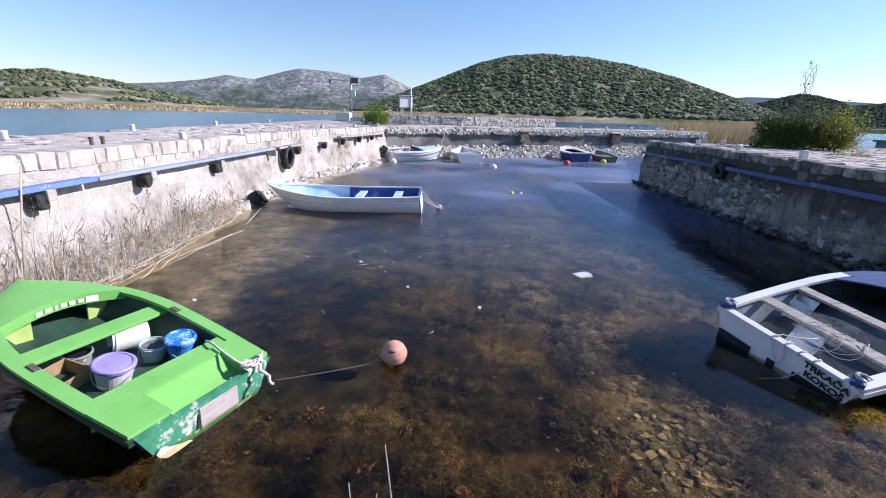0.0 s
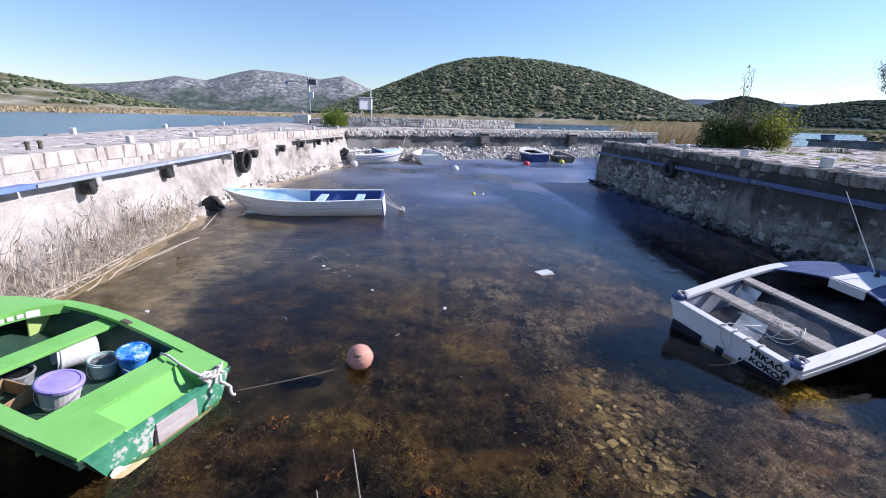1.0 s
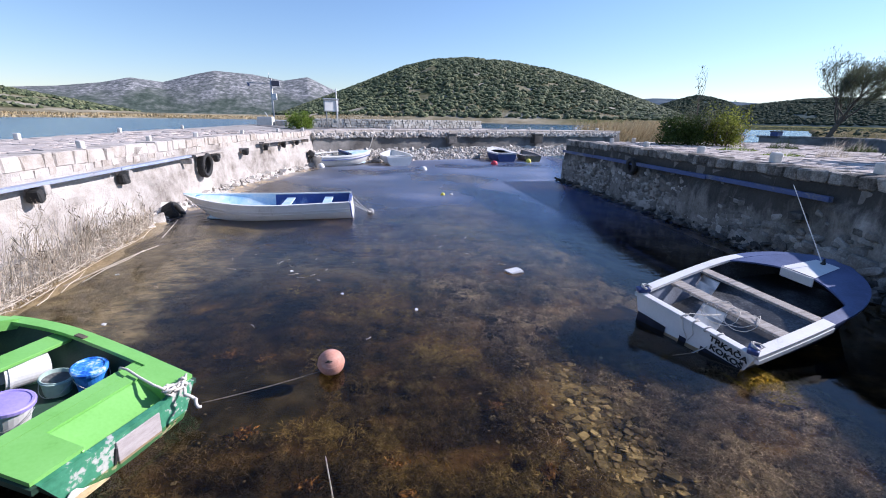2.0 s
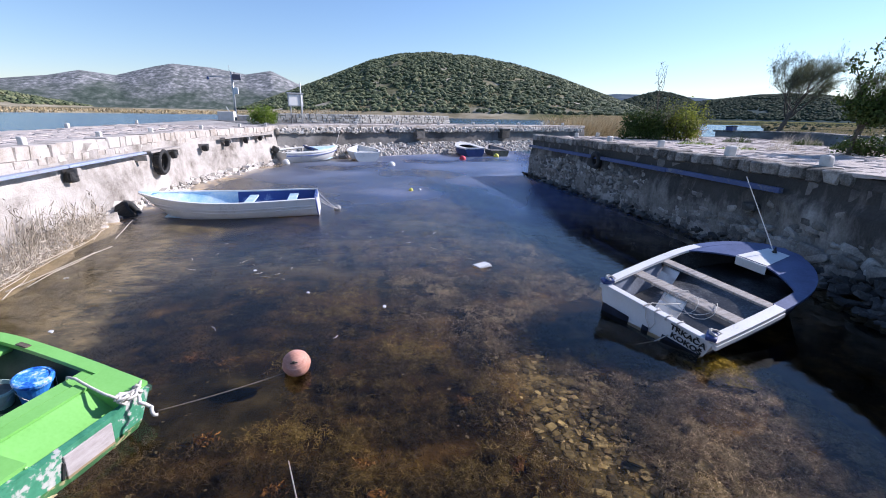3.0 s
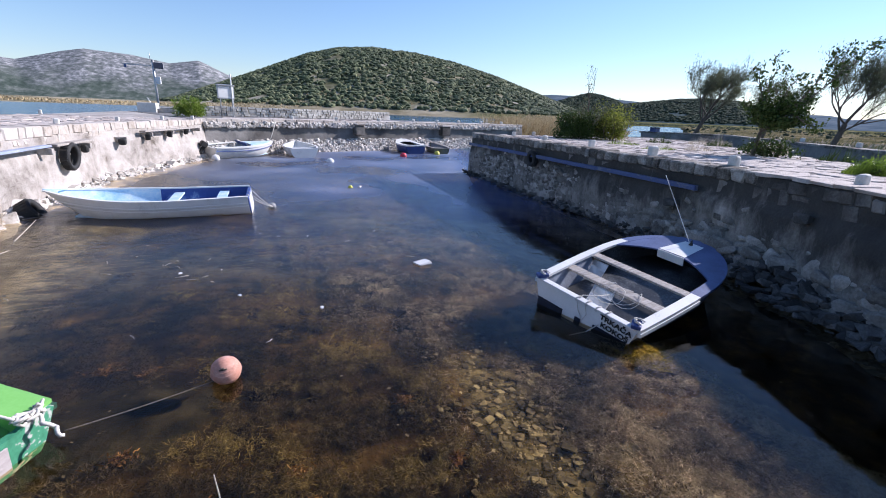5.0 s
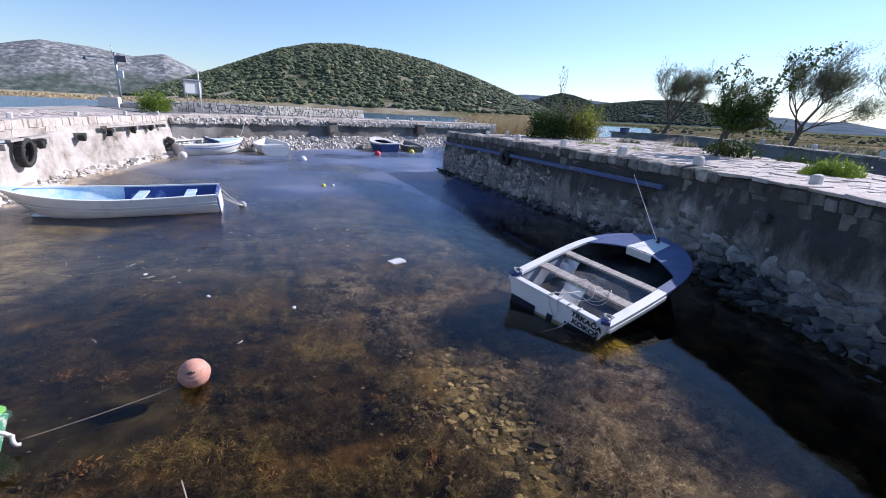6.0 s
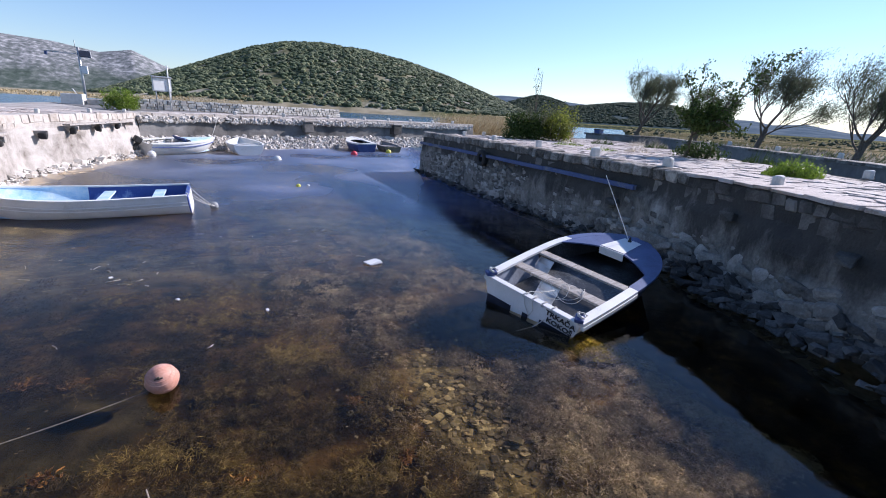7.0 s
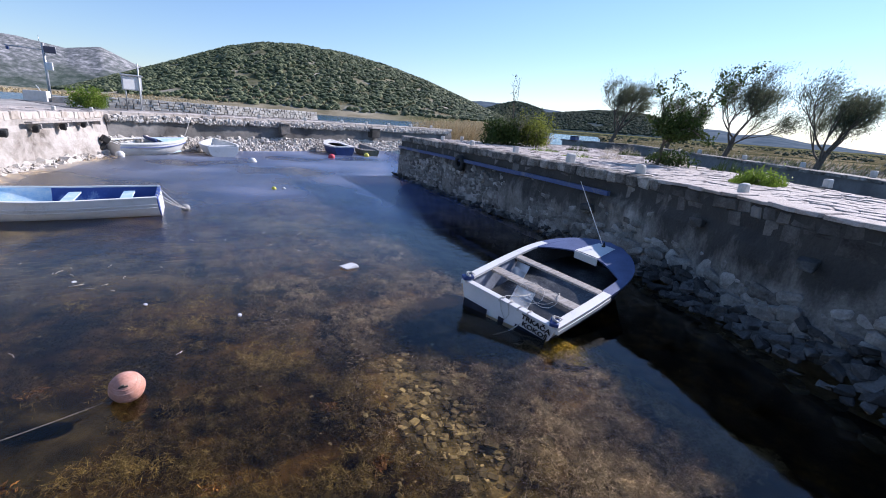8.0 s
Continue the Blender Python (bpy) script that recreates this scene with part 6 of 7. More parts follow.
def fig_tree(x, y, z):
    """A young fig: one bare stem, a dark leafy knot and a few long arching shoots blown to one side."""
    t = thing("tree", "young leafy fig tree with arching shoots growing through the paving", "tree", pose(x, y, z, 0, 0, -54))
    rng, segs, places, ways = random.Random(15), [], [], []
    stem = [Vector((0.05 * k * k / 9, 0.02 * k, -0.1 + 0.22 * k)) for k in range(4)]
    segs.append((stem, 0.055, 0.042))

    def shoot(start, tip, arch, r, leafy, twigs):
        side = Vector((rng.uniform(-0.08, 0.08), rng.uniform(-0.10, 0.10), arch))
        pts = [start.lerp(tip, k / 7) + side * (4 * (k / 7) * (1 - k / 7)) + Vector((rng.uniform(-1, 1), rng.uniform(-1, 1), rng.uniform(-1, 1))) * 0.02 for k in range(8)]
        segs.append((pts, r, r * 0.35))
        for k in range(8):
            d = (pts[min(k + 1, 7)] - pts[max(k - 1, 0)]).normalized()
            if k >= leafy:
                places.append(pts[k])
                ways.append(d)
            if k >= 2 and r > 0.009:
                for _ in range(twigs):
                    w = (d + Vector((rng.uniform(-1, 1), rng.uniform(-1, 1), rng.uniform(-0.5, 0.9))) * 0.9).normalized()
                    shoot(pts[k], pts[k] + w * rng.uniform(0.14, 0.42), 0.02, 0.006, 2, 0)

    fork = stem[3]
    for tip, arch, twigs in (((-0.34, 0.1, 1.98), 0.10, 1), ((0.10, 0.3, 2.05), 0.04, 1), ((0.50, -0.1, 1.75), 0.05, 1), ((1.12, 0.1, 2.22), -0.05, 2), ((1.72, 0.3, 2.42), -0.02, 2), ((0.9, -0.3, 0.78), 0.30, 2), ((-0.30, 0.2, 1.15), 0.08, 2)):
        shoot(fork, Vector(tip), arch, 0.024, 3, twigs)
    bare = len(places)
    # the dark knot of leaves above the fork
    for _ in range(46):
        a, q, u = rng.uniform(0, 6.283), rng.random() ** 0.5, rng.uniform(-1, 1)
        tip = Vector((0.28 + 0.60 * q * math.cos(a), 0.45 * q * math.sin(a), 1.02 + 0.36 * u * math.sqrt(1 - 0.8 * q * q)))
        shoot(fork.lerp(tip, 0.35), tip, 0.03, 0.007, 2, 0)
    woody("trunk", segs, BARK, t, "grey-brown stem and shoots")
    pick = [rng.randrange(bare, len(places)) if rng.random() < 0.62 else rng.randrange(bare) for _ in range(6200)]
    piece("crown", leaf_mesh("crown", [places[i] for i in pick], (0.055, 0.055, 0.05), 0.036, LEAF_DARK, 15, slim=0.6, ways=[ways[i] * 0.5 for i in pick]), t, None, "uneven crown of dark green leaves")


fig_tree(11.25, 7.95, QUAY_R - 0.04)



def bush(x, y, z, rad, high, seed, leaves, size, mat, label, spire=0.0, loose=0.35):
    b = thing("bush", label, "bush", pose(x, y, z))
    rng, segs, tips = random.Random(seed), [], []
    for i in range(9):
        a = i * 0.7
        limbs(rng, Vector((0.1 * math.cos(a), 0.1 * math.sin(a), -0.05)), Vector((math.cos(a) * 0.7, math.sin(a) * 0.7, rng.uniform(0.5, 1.3))), high * 0.55, 0.016, 1, segs, tips, Vector((0, 0, 0.3)))
    if spire:
        for i in range(5):
            pts = [Vector((0.05 * i - 0.1 + 0.03 * k * math.sin(i + k), 0.05 * i, high * 0.5 + k * (spire - high * 0.5) / 6)) for k in range(7)]
            segs.append((pts, 0.012, 0.004))
            tips += pts[4:] if i < 1 else []
    woody("stem", segs, BARK, b)
    pick = []
    for _ in range(leaves):
        if rng.random() < loose:
            pick.append(tips[rng.randrange(len(tips))])
        else:
            a, e, q = rng.uniform(0, 6.283), rng.random(), rng.uniform(0.55, 1.0)
            lump = 1 + 0.25 * math.sin(3 * a + seed) + 0.15 * math.sin(7 * a)
            pick.append(Vector((math.cos(a) * rad * lump * q * math.sqrt(1 - (e * 0.9) ** 2), math.sin(a) * rad * lump * q * math.sqrt(1 - (e * 0.9) ** 2), 0.05 + e * high * q * (0.85 + 0.2 * math.sin(5 * a)))))
    piece("leaves", leaf_mesh("leaves", pick, (0.07, 0.07, 0.06), size, mat, seed), b)
    return b


def tuft(x, y, z, n, rad, high, seed, mat, label):
    g = thing("grass_tuft", label, "grass", pose(x, y, z), "grass tufts on the quay")
    rng = np.random.RandomState(seed)
    a, q = rng.uniform(0, 6.283, n), rad * np.sqrt(rng.random(n))
    roots = np.stack([q * np.cos(a) * 1.5, q * np.sin(a), np.zeros(n)], 1)
    tagged(piece("grass", blade_mesh("grass", roots, high * rng.uniform(0.1, 1.2, n) * (1.15 - 0.95 * q / rad) * (1 + 0.35 * np.sin(5 * a)), (0.3, -0.1, 0), 0.006, mat, seed), g), kind="stuff")


bush(10.75, 14.55, QUAY_R - 0.04, 0.80, 1.02, 4, 7500, 0.042, LEAF_DARK, "dense dark green bush on the quay")
bush(11.4, 14.7, QUAY_R - 0.04, 0.75, 1.5, 14, 2600, 0.032, LEAF, "tall sparse olive bush with bare twigs above, on the quay", spire=2.55, loose=0.92)
bush(11.85, 13.95, QUAY_R - 0.04, 0.56, 1.32, 6, 4200, 0.042, LEAF_YELLOW, "yellow-green bush beside the dark one on the quay")
bush(13.6, 15.5, QUAY_R - 0.04, 0.4, 0.6, 7, 500, 0.04, REED_TAN, "low dry bush on the quay")
bush(-3.95, 27.6, QUAY_F - 0.04, 0.74, 1.0, 11, 6500, 0.036, LEAF_BRIGHT, "rounded bright green bush on the far quay")
bush(11.6, 7.8, QUAY_R - 0.04, 0.62, 0.42, 12, 1300, 0.04, LEAF_DARK, "low tangled weeds round the fig tree's foot")
for i, (x, y) in enumerate(((14.2, 11.3), (13.6, 9.7), (13.0, 12.7), (12.2, 6.6), (10.4, 5.0))):
    tuft(x, y, QUAY_R - 0.03, 300, 0.35, 0.38, 40 + i, LEAF_DARK, "dark green weeds at the paving's edge")
tuft(12.3, 8.2, QUAY_R - 0.03, 260, 0.35, 0.5, 31, REED, "dry grass tuft beside the fig tree")
tuft(11.0, 9.3, QUAY_R - 0.03, 160, 0.3, 0.4, 32, REED, "dry grass tuft beside the fig tree")


tuft(9.5, 4.5, QUAY_R - 0.03, 1500, 0.42, 0.36, 2, LEAF_BRIGHT, "bright green grass tuft growing in the paving")
bush(9.55, 4.45, QUAY_R - 0.04, 0.42, 0.26, 21, 600, 0.03, LEAF_BRIGHT, "low bright green weed clump in the paving")
tuft(9.9, 9.6, QUAY_R - 0.03, 350, 0.35, 0.14, 3, LEAF_BRIGHT, "low green grass tuft in the paving")
tuft(10.3, 11.5, QUAY_R - 0.03, 350, 0.4, 0.16, 4, LEAF_BRIGHT, "low green grass tuft in the paving")
tuft(12.7, 8.6, QUAY_R - 0.03, 350, 0.45, 0.40, 5, REED, "dry grass tuft at the quay's edge")
tuft(14.6, 12.0, QUAY_R - 0.03, 400, 0.6, 0.45, 6, REED, "dry grass tuft at the quay's edge")


def stuff(name, me, label, category):
    return tagged(new(name, me), label, category, kind="stuff")


REED_HEAD = material("dark_reed_heads", [(0.3, (0.10, 0.08, 0.06)), (0.6, (0.24, 0.20, 0.16))], 0.85, 3, 20, 0, island=0.3, thin=0.2)


REED_GREY = material("grey_brown_reed", [(0.25, (0.14, 0.12, 0.085)), (0.45, (0.30, 0.26, 0.195)), (0.75, (0.52, 0.46, 0.37))], 0.8, 3.0, 20, 0, island=0.4, thin=0.25)


def reed_beds():
    rng = np.random.RandomState(7)
    # along the sunlit wall
    n = 3700
    y = 2.6 + 7.6 * rng.random(n) ** 0.9
    out = rng.random(n)
    keep = np.array([noise.noise(Vector((a * 1.6, b * 1.4, 2.0))) > rng.uniform(-0.25, 0.30) for a, b in zip(out, y)])
    y, out = y[keep], out[keep]
    n = len(y)
    x = np.array([left_front(v) for v in y]) + 0.08 + out * np.interp(y, [2.6, 5, 8.5, 10.2], [1.0, 0.95, 0.6, 0.25])
    z = np.interp(out, [0, 1], [0.25, -0.03])
    h = rng.uniform(0.10, 0.42, n) * np.where(rng.random(n) < 0.26, 2.9, 1.0) * np.interp(y, [2.6, 7, 10.2], [1.1, 0.9, 0.5])
    stuff("reeds", blade_mesh("reeds", np.stack([x, y, z], 1), h, (0.25, -0.1, 0), 0.005, REED, 1), "pale dry reeds at the foot of the sunlit wall", "reeds")
    # taller grey stalks that stand clear against the wall, each with a few blades
    k = 120
    ty = 2.7 + 6.6 * rng.random(k) ** 0.85
    to = rng.uniform(0.1, 0.8, k)
    tx = np.array([left_front(v) for v in ty]) + 0.1 + to * np.interp(ty, [2.6, 5, 8.5, 10.2], [1.0, 0.95, 0.6, 0.25])
    th = rng.uniform(0.45, 0.95, k) * np.interp(ty, [2.6, 6, 10], [1.1, 1.0, 0.6])
    tz = np.interp(to, [0, 1], [0.22, 0.0])
    stuff("reeds", blade_mesh("reeds", np.stack([tx, ty, tz], 1), th, (0.22, 0.12, 0), 0.006, REED_GREY, 21), "tall grey-brown reed stalks against the wall", "reeds")
    up = rng.uniform(0.35, 1.0, (k, 5))
    bl = np.stack([(tx[:, None] + 0.22 * th[:, None] * up ** 1.7), (ty[:, None] + 0.12 * th[:, None] * up ** 1.7), tz[:, None] + th[:, None] * up * 0.9], -1).reshape(-1, 3)
    stuff("reed_blades", leaf_mesh("reed_blades", bl, (0.025, 0.025, 0.02), 0.07, REED_GREY, 22, up=1.6, slim=0.08), "thin grey-brown reed blades", "reeds")
    k = 5200
    ly = 2.8 + 7.0 * rng.random(k)
    lo = rng.uniform(0.25, 1.05, k)
    lx = np.array([left_front(v) for v in ly]) + 0.1 + lo * np.interp(ly, [2.6, 5, 8.5, 10.2], [1.0, 0.95, 0.6, 0.25])
    stuff("reed_litter", leaf_mesh("reed_litter", np.stack([lx, ly, np.interp(lo, [0, 1], [0.26, 0.02]) + rng.uniform(0, 0.08, k)], 1), (0.01, 0.01, 0.01), 0.07, REED, 8, up=0.0, slim=0.07), "pale broken reed litter", "reeds")
    pick = np.stack([x, y, z + h * 0.95], 1)[rng.random(n) < 0.045]
    pick = np.repeat(pick, 10, axis=0)
    stuff("reed_heads", leaf_mesh("reed_heads", pick, (0.02, 0.02, 0.06), 0.028, REED_HEAD, 2, up=2.0, slim=0.25), "dry feathery reed heads", "reeds")
    # far reed bed beyond the channel
    n = 9000
    x = rng.uniform(18.5, 36, n)
    y = 33 + (x - 18) * 0.55 + rng.uniform(0, 7, n)
    stuff("reeds", blade_mesh("reeds", np.stack([x, y, np.full(n, -0.3)], 1), rng.uniform(1.7, 3.1, n), (0.12, -0.05, 0), 0.04, REED_TAN, 3), "tall tan reed bed beyond the harbour mouth", "reeds")
    # distant reed belt along the lake shore
    n = 9000
    az = np.radians(rng.uniform(-60, 36, n))
    r = np.interp(np.degrees(az), [-60, -35, -20, 10, 28, 36], [180, 260, 330, 380, 400, 300]) + rng.uniform(3, 45, n)
    stuff("reeds", blade_mesh("reeds", np.stack([r * np.sin(az), r * np.cos(az), ground_height(np.degrees(az), r) - 0.1], 1), rng.uniform(0.5, 1.3, n), (0.1, 0, 0), 0.5, REED_TAN, 4), "tan reed belt along the far lake shore", "reeds")
    # marsh grass on the sunny side
    for k, (n, far, mat, lo, hi, label) in enumerate(((9000, 150, LEAF, 0.35, 0.9, "rough olive marsh grass"), (4500, 190, REED_GREY, 0.4, 0.95, "rough tan marsh grass"), (2500, 120, LEAF_YELLOW, 0.2, 0.5, "yellow-green marsh grass"))):
        az = rng.uniform(48.4, 86, n)
        r = np.interp(az, [48, 50, 62, 72, 85], [50, 49, 38, 29, 26]) + far * rng.random(n) ** 1.5
        az = np.radians(az)
        stuff("marsh_grass", blade_mesh("marsh_grass", np.stack([r * np.sin(az), r * np.cos(az), np.full(n, 0.3)], 1), rng.uniform(lo, hi, n), (0.3, -0.1, 0), 0.06 + 0.0006 * far, mat, 5 + k), label, "grass")
    # green sedge along the water's far edge
    n = 3000
    az = np.radians(rng.uniform(36, 48, n))
    r = rng.uniform(266, 330, n)
    stuff("marsh_grass", blade_mesh("marsh_grass", np.stack([r * np.sin(az), r * np.cos(az), np.full(n, 0.5)], 1), rng.uniform(0.5, 1.2, n), (0.2, 0, 0), 0.4, LEAF, 9), "olive sedge along the far shore", "grass")


reed_beds()


def bank_of_silt():
    """The strip of pale mud under the reeds."""
    ys = np.arange(1.0, 11.6, 0.2)
    cols = 10
    v, f = [], []
    for i, y in enumerate(ys):
        w = float(np.interp(y, [1, 5, 8.5, 11.5], [1.3, 1.2, 0.85, 0.3])) + 0.25 * noise.noise(Vector((0.3, y * 0.9, 7.0)))
        for j in range(cols + 1):
            t = j / cols
            v.append((left_front(y) - 0.15 + (w + 0.15) * t, y, 0.30 * (1 - t) ** 1.3 - 0.10 * t + 0.035 * noise.noise(Vector((t * 4, y * 1.8, 3)))))
    for i in range(len(ys) - 1):
        for j in range(cols):
            a = i * (cols + 1) + j
            f.append((a, a + 1, a + cols + 2, a + cols + 1))
    m = material("pale_silt", [(0.3, (0.12, 0.112, 0.10)), (0.5, (0.24, 0.225, 0.205)), (0.7, (0.38, 0.36, 0.33))], 0.95, 5, 40, 0.6, 0.02)
    tagged(new("silt_bank", mesh_of("silt_bank", v, f, m, True)), "strip of pale silt and litter along the wall foot", "bank", kind="structure")


bank_of_silt()


def fallen_reeds():
    rng = random.Random(17)
    for _ in range(26):
        y = rng.uniform(3.2, 8.6)
        x = left_front(y) + rng.uniform(0.6, 1.3)
        l, a = rng.uniform(0.6, 1.9), rng.uniform(1.15, 1.9)
        s = thing("reed_stalk", "fallen dry reed stalk at the water's edge", "reed stalk", None, "fallen reed stalks")
        tube("stalk", [(x + math.cos(a) * l * t, y + math.sin(a) * l * t, 0.035 + 0.04 * rng.random() + 0.05 * t) for t in (0, 0.35, 0.7, 1.0)], 0.008, REED, s, taper=0.004, sides=5)


fallen_reeds()
for (x, y, z), (dx, dy, dz) in (((-0.20, 2.0, -0.25), (-0.06, -0.02, 0.75)), ((-0.42, 1.92, -0.25), (-0.03, 0.0, 0.55)), ((-0.34, 1.9, -0.25), (0.04, 0.02, 0.48))):
    s = thing("reed_stalk", "single pale dry reed stalk standing in the shallows", "reed stalk", None, "standing reed stalks")
    tube("stalk", [(x + dx * t, y + dy * t, z + dz * t) for t in (0, 0.3, 0.6, 1)], 0.008, REED, s, taper=0.003, sides=6)


def bed_z(x, y):
    return ground_height(np.degrees(np.arctan2(x, y)), np.hypot(x, y))


def water_weed():
    rng = np.random.RandomState(11)
    n = 7000
    y = 1.2 + 12.5 * rng.random(n) ** 1.6
    x = rng.uniform(-1, 1, n) * np.interp(y, [1.4, 5, 14], [4.0, 5.5, 6.0]) + 1.0
    # patchy growth
    keep = np.array([noise.noise(Vector((a * 0.75, b * 0.75, 4.0))) > -0.36 or (2.0 < a < 4.8 and b < 4.2) for a, b in zip(x, y)]) & (x < 4.0 + 0.2 * np.sin(2.3 * y) + rng.normal(0, 0.12, n)) & (x > -2.55 - rng.uniform(0, 0.4, n) ** 2) & (((x + 1.12) / 0.66) ** 2 + ((y - 3.45) / 0.50) ** 2 > rng.uniform(0.6, 1.5, n)) & (((x - 1.75) / 0.30) ** 2 + ((y - 2.7) / 1.05) ** 2 > rng.uniform(0.6, 1.6, n))
    keep &= np.array([b < 6.2 or noise.noise(Vector((a * 0.55, b * 0.55, 9.0))) > rng.uniform(-0.3, 0.12) for a, b in zip(x, y)])
    x, y = x[keep], y[keep]
    n = len(x)
    leaves = 150
    size = rng.uniform(0.55, 1.6, n) * np.interp(y, [1.2, 4, 13], [0.85, 1.0, 1.5])
    cx, cy = np.repeat(x, leaves), np.repeat(y, leaves)
    k = np.repeat(size, leaves)
    # each clump a ragged dome with dark hollows between
    q, a = np.sqrt(rng.random(len(cx))), rng.uniform(0, 6.283, len(cx))
    lump = 1 + 0.35 * np.sin(3 * a + 40 * cx)
    px, py = cx + 0.105 * k * q * lump * np.cos(a), cy + 0.105 * k * q * lump * np.sin(a)
    top = 0.125 * k * np.sqrt(np.clip(1.02 - q * q, 0, 1))
    pz = bed_z(cx, cy) + top * (1 - 0.55 * rng.random(len(cx)) ** 2) - 0.01
    pz = np.minimum(pz, -0.035)
    on_shoal = (cx + 0.25 * np.sin(3 * cy) + rng.normal(0, 0.25, len(cx)) > np.interp(cy, [2.0, 4.0, 7.0], [2.0, 1.3, 0.3])) & (cy < 8.5)
    # zone of the dinghy's cast shadow, painted with the dark weed colour
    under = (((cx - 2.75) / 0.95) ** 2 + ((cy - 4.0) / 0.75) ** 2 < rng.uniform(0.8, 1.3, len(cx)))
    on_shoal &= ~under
    dark_and_shade = under | ~on_shoal & (cx + 0.3 * np.sin(2.3 * cy) + rng.normal(0, 0.15, len(cx)) < np.interp(cy, [1.5, 3.5, 6.0], [0.1, -0.7, -0.9]))
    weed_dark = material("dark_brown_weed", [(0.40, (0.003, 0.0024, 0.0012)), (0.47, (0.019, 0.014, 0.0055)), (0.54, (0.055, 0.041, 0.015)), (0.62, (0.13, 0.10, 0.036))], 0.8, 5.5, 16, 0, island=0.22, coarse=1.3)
    on_open = ~on_shoal & ~dark_and_shade
    for pick, mat, label in ((dark_and_shade, weed_dark, "dark brown water weed beside the green boat, also the dinghy's painted shadow"), (on_open, WEED, "matted brown water weed on the harbour bed"), (on_shoal, WEED_PALE, "pale silted weed on the shoal beside the dinghy")):
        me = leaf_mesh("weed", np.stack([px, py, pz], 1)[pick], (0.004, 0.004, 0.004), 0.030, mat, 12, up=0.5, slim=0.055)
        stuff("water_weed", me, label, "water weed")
    m = 5200
    q, a = np.sqrt(rng.random(m)), rng.uniform(0, 6.283, m)
    ax, ay = 3.62 + 0.30 * q * np.cos(a), 3.18 + 0.42 * q * np.sin(a)
    mat = material("yellow_green_algae", [(0.3, (0.10, 0.085, 0.012)), (0.5, (0.42, 0.36, 0.05)), (0.7, (0.62, 0.55, 0.12))], 0.8, 7, 20, 0, island=0.2)
    rx, ry = [], []
    for cx, cy, rad in ((-1.08, 4.15, 0.10), (-1.45, 4.28, 0.16), (-1.00, 3.02, 0.09), (0.12, 2.58, 0.07), (1.18, 2.36, 0.08), (0.20, 2.30, 0.05), (-0.45, 2.45, 0.09), (-2.0, 2.6, 0.1), (1.0, 3.1, 0.06), (-0.2, 2.1, 0.07)):
        rx.append(cx + rad * rng.normal(0, 0.5, 110))
        ry.append(cy + rad * rng.normal(0, 0.35, 110))
    rx, ry = np.concatenate(rx), np.concatenate(ry)
    rust = material("rusty_algae", [(0.3, (0.05, 0.024, 0.006)), (0.5, (0.16, 0.078, 0.016)), (0.7, (0.32, 0.18, 0.04))], 0.8, 7, 20, 0, island=0.3)
    stuff("algae", leaf_mesh("algae", np.stack([rx, ry, bed_z(rx, ry) + rng.uniform(0.03, 0.10, len(rx))], 1), (0.005, 0.005, 0.006), 0.024, rust, 15, up=0.3, slim=0.3), "rusty orange algae tufts among the weed", "algae")
    stuff("algae", leaf_mesh("algae", np.stack([ax, ay, bed_z(ax, ay) + rng.uniform(0.0, 0.17, m) * (1.1 - q)], 1), (0.01, 0.01, 0.006), 0.022, mat, 14, up=0.3, slim=0.2), "yellow-green algae cushion beside the dinghy's stern", "algae")


water_weed()


def bed_stones():
    rng, rows = random.Random(70), []
    for i in range(2200):
        k = rng.random()
        if k < 0.82:
            x, y, s = rng.gauss(1.85, 0.30), rng.gauss(2.5, 0.75), 0.010 + 0.075 * rng.random() ** 4
        elif k < 0.85:
            x, y, s = rng.uniform(-3.0, 1.0), rng.uniform(1.3, 4.0), rng.uniform(0.015, 0.035)
        else:
            x, y, s = rng.uniform(-3.5, 6.0), rng.uniform(1.5, 9.0), rng.uniform(0.012, 0.03)
        rows.append((rng.randrange(6), scaled(x, y, float(bed_z(np.array(x), np.array(y))) + s * 0.06, rng.uniform(0, 6), s, s * rng.uniform(0.6, 1), s * 0.38, rng.uniform(-0.3, 0.3), rng.uniform(-0.3, 0.3))))
    for x, y, s in ((2.42, 2.05, 0.15), (2.0, 2.2, 0.11), (1.62, 2.0, 0.10), (2.15, 3.0, 0.09), (0.95, 3.0, 0.06), (-0.55, 2.15, 0.10), (-0.75, 2.05, 0.08), (-0.3, 2.3, 0.09), (0.15, 1.75, 0.1), (-1.3, 2.2, 0.1)):
        rows.append((rng.randrange(6), scaled(x, y, float(bed_z(np.array(x), np.array(y))) + s * 0.25, rng.uniform(0, 6), s, s * 0.8, s * 0.8)))
    m = material("algae_stone", [(0.2, (0.018, 0.015, 0.009)), (0.5, (0.085, 0.073, 0.042)), (0.8, (0.27, 0.24, 0.15))], 0.85, 9, 40, 0.7, 0.012, island=0.5)
    stuff("bed_stones", scatter_mesh("bed_stones", rock_variants(6, 77, 0.6, 0.24, m, "stone", 0.36), rows, m), "small algae-brown stones on the harbour bed", "stones")


bed_stones()


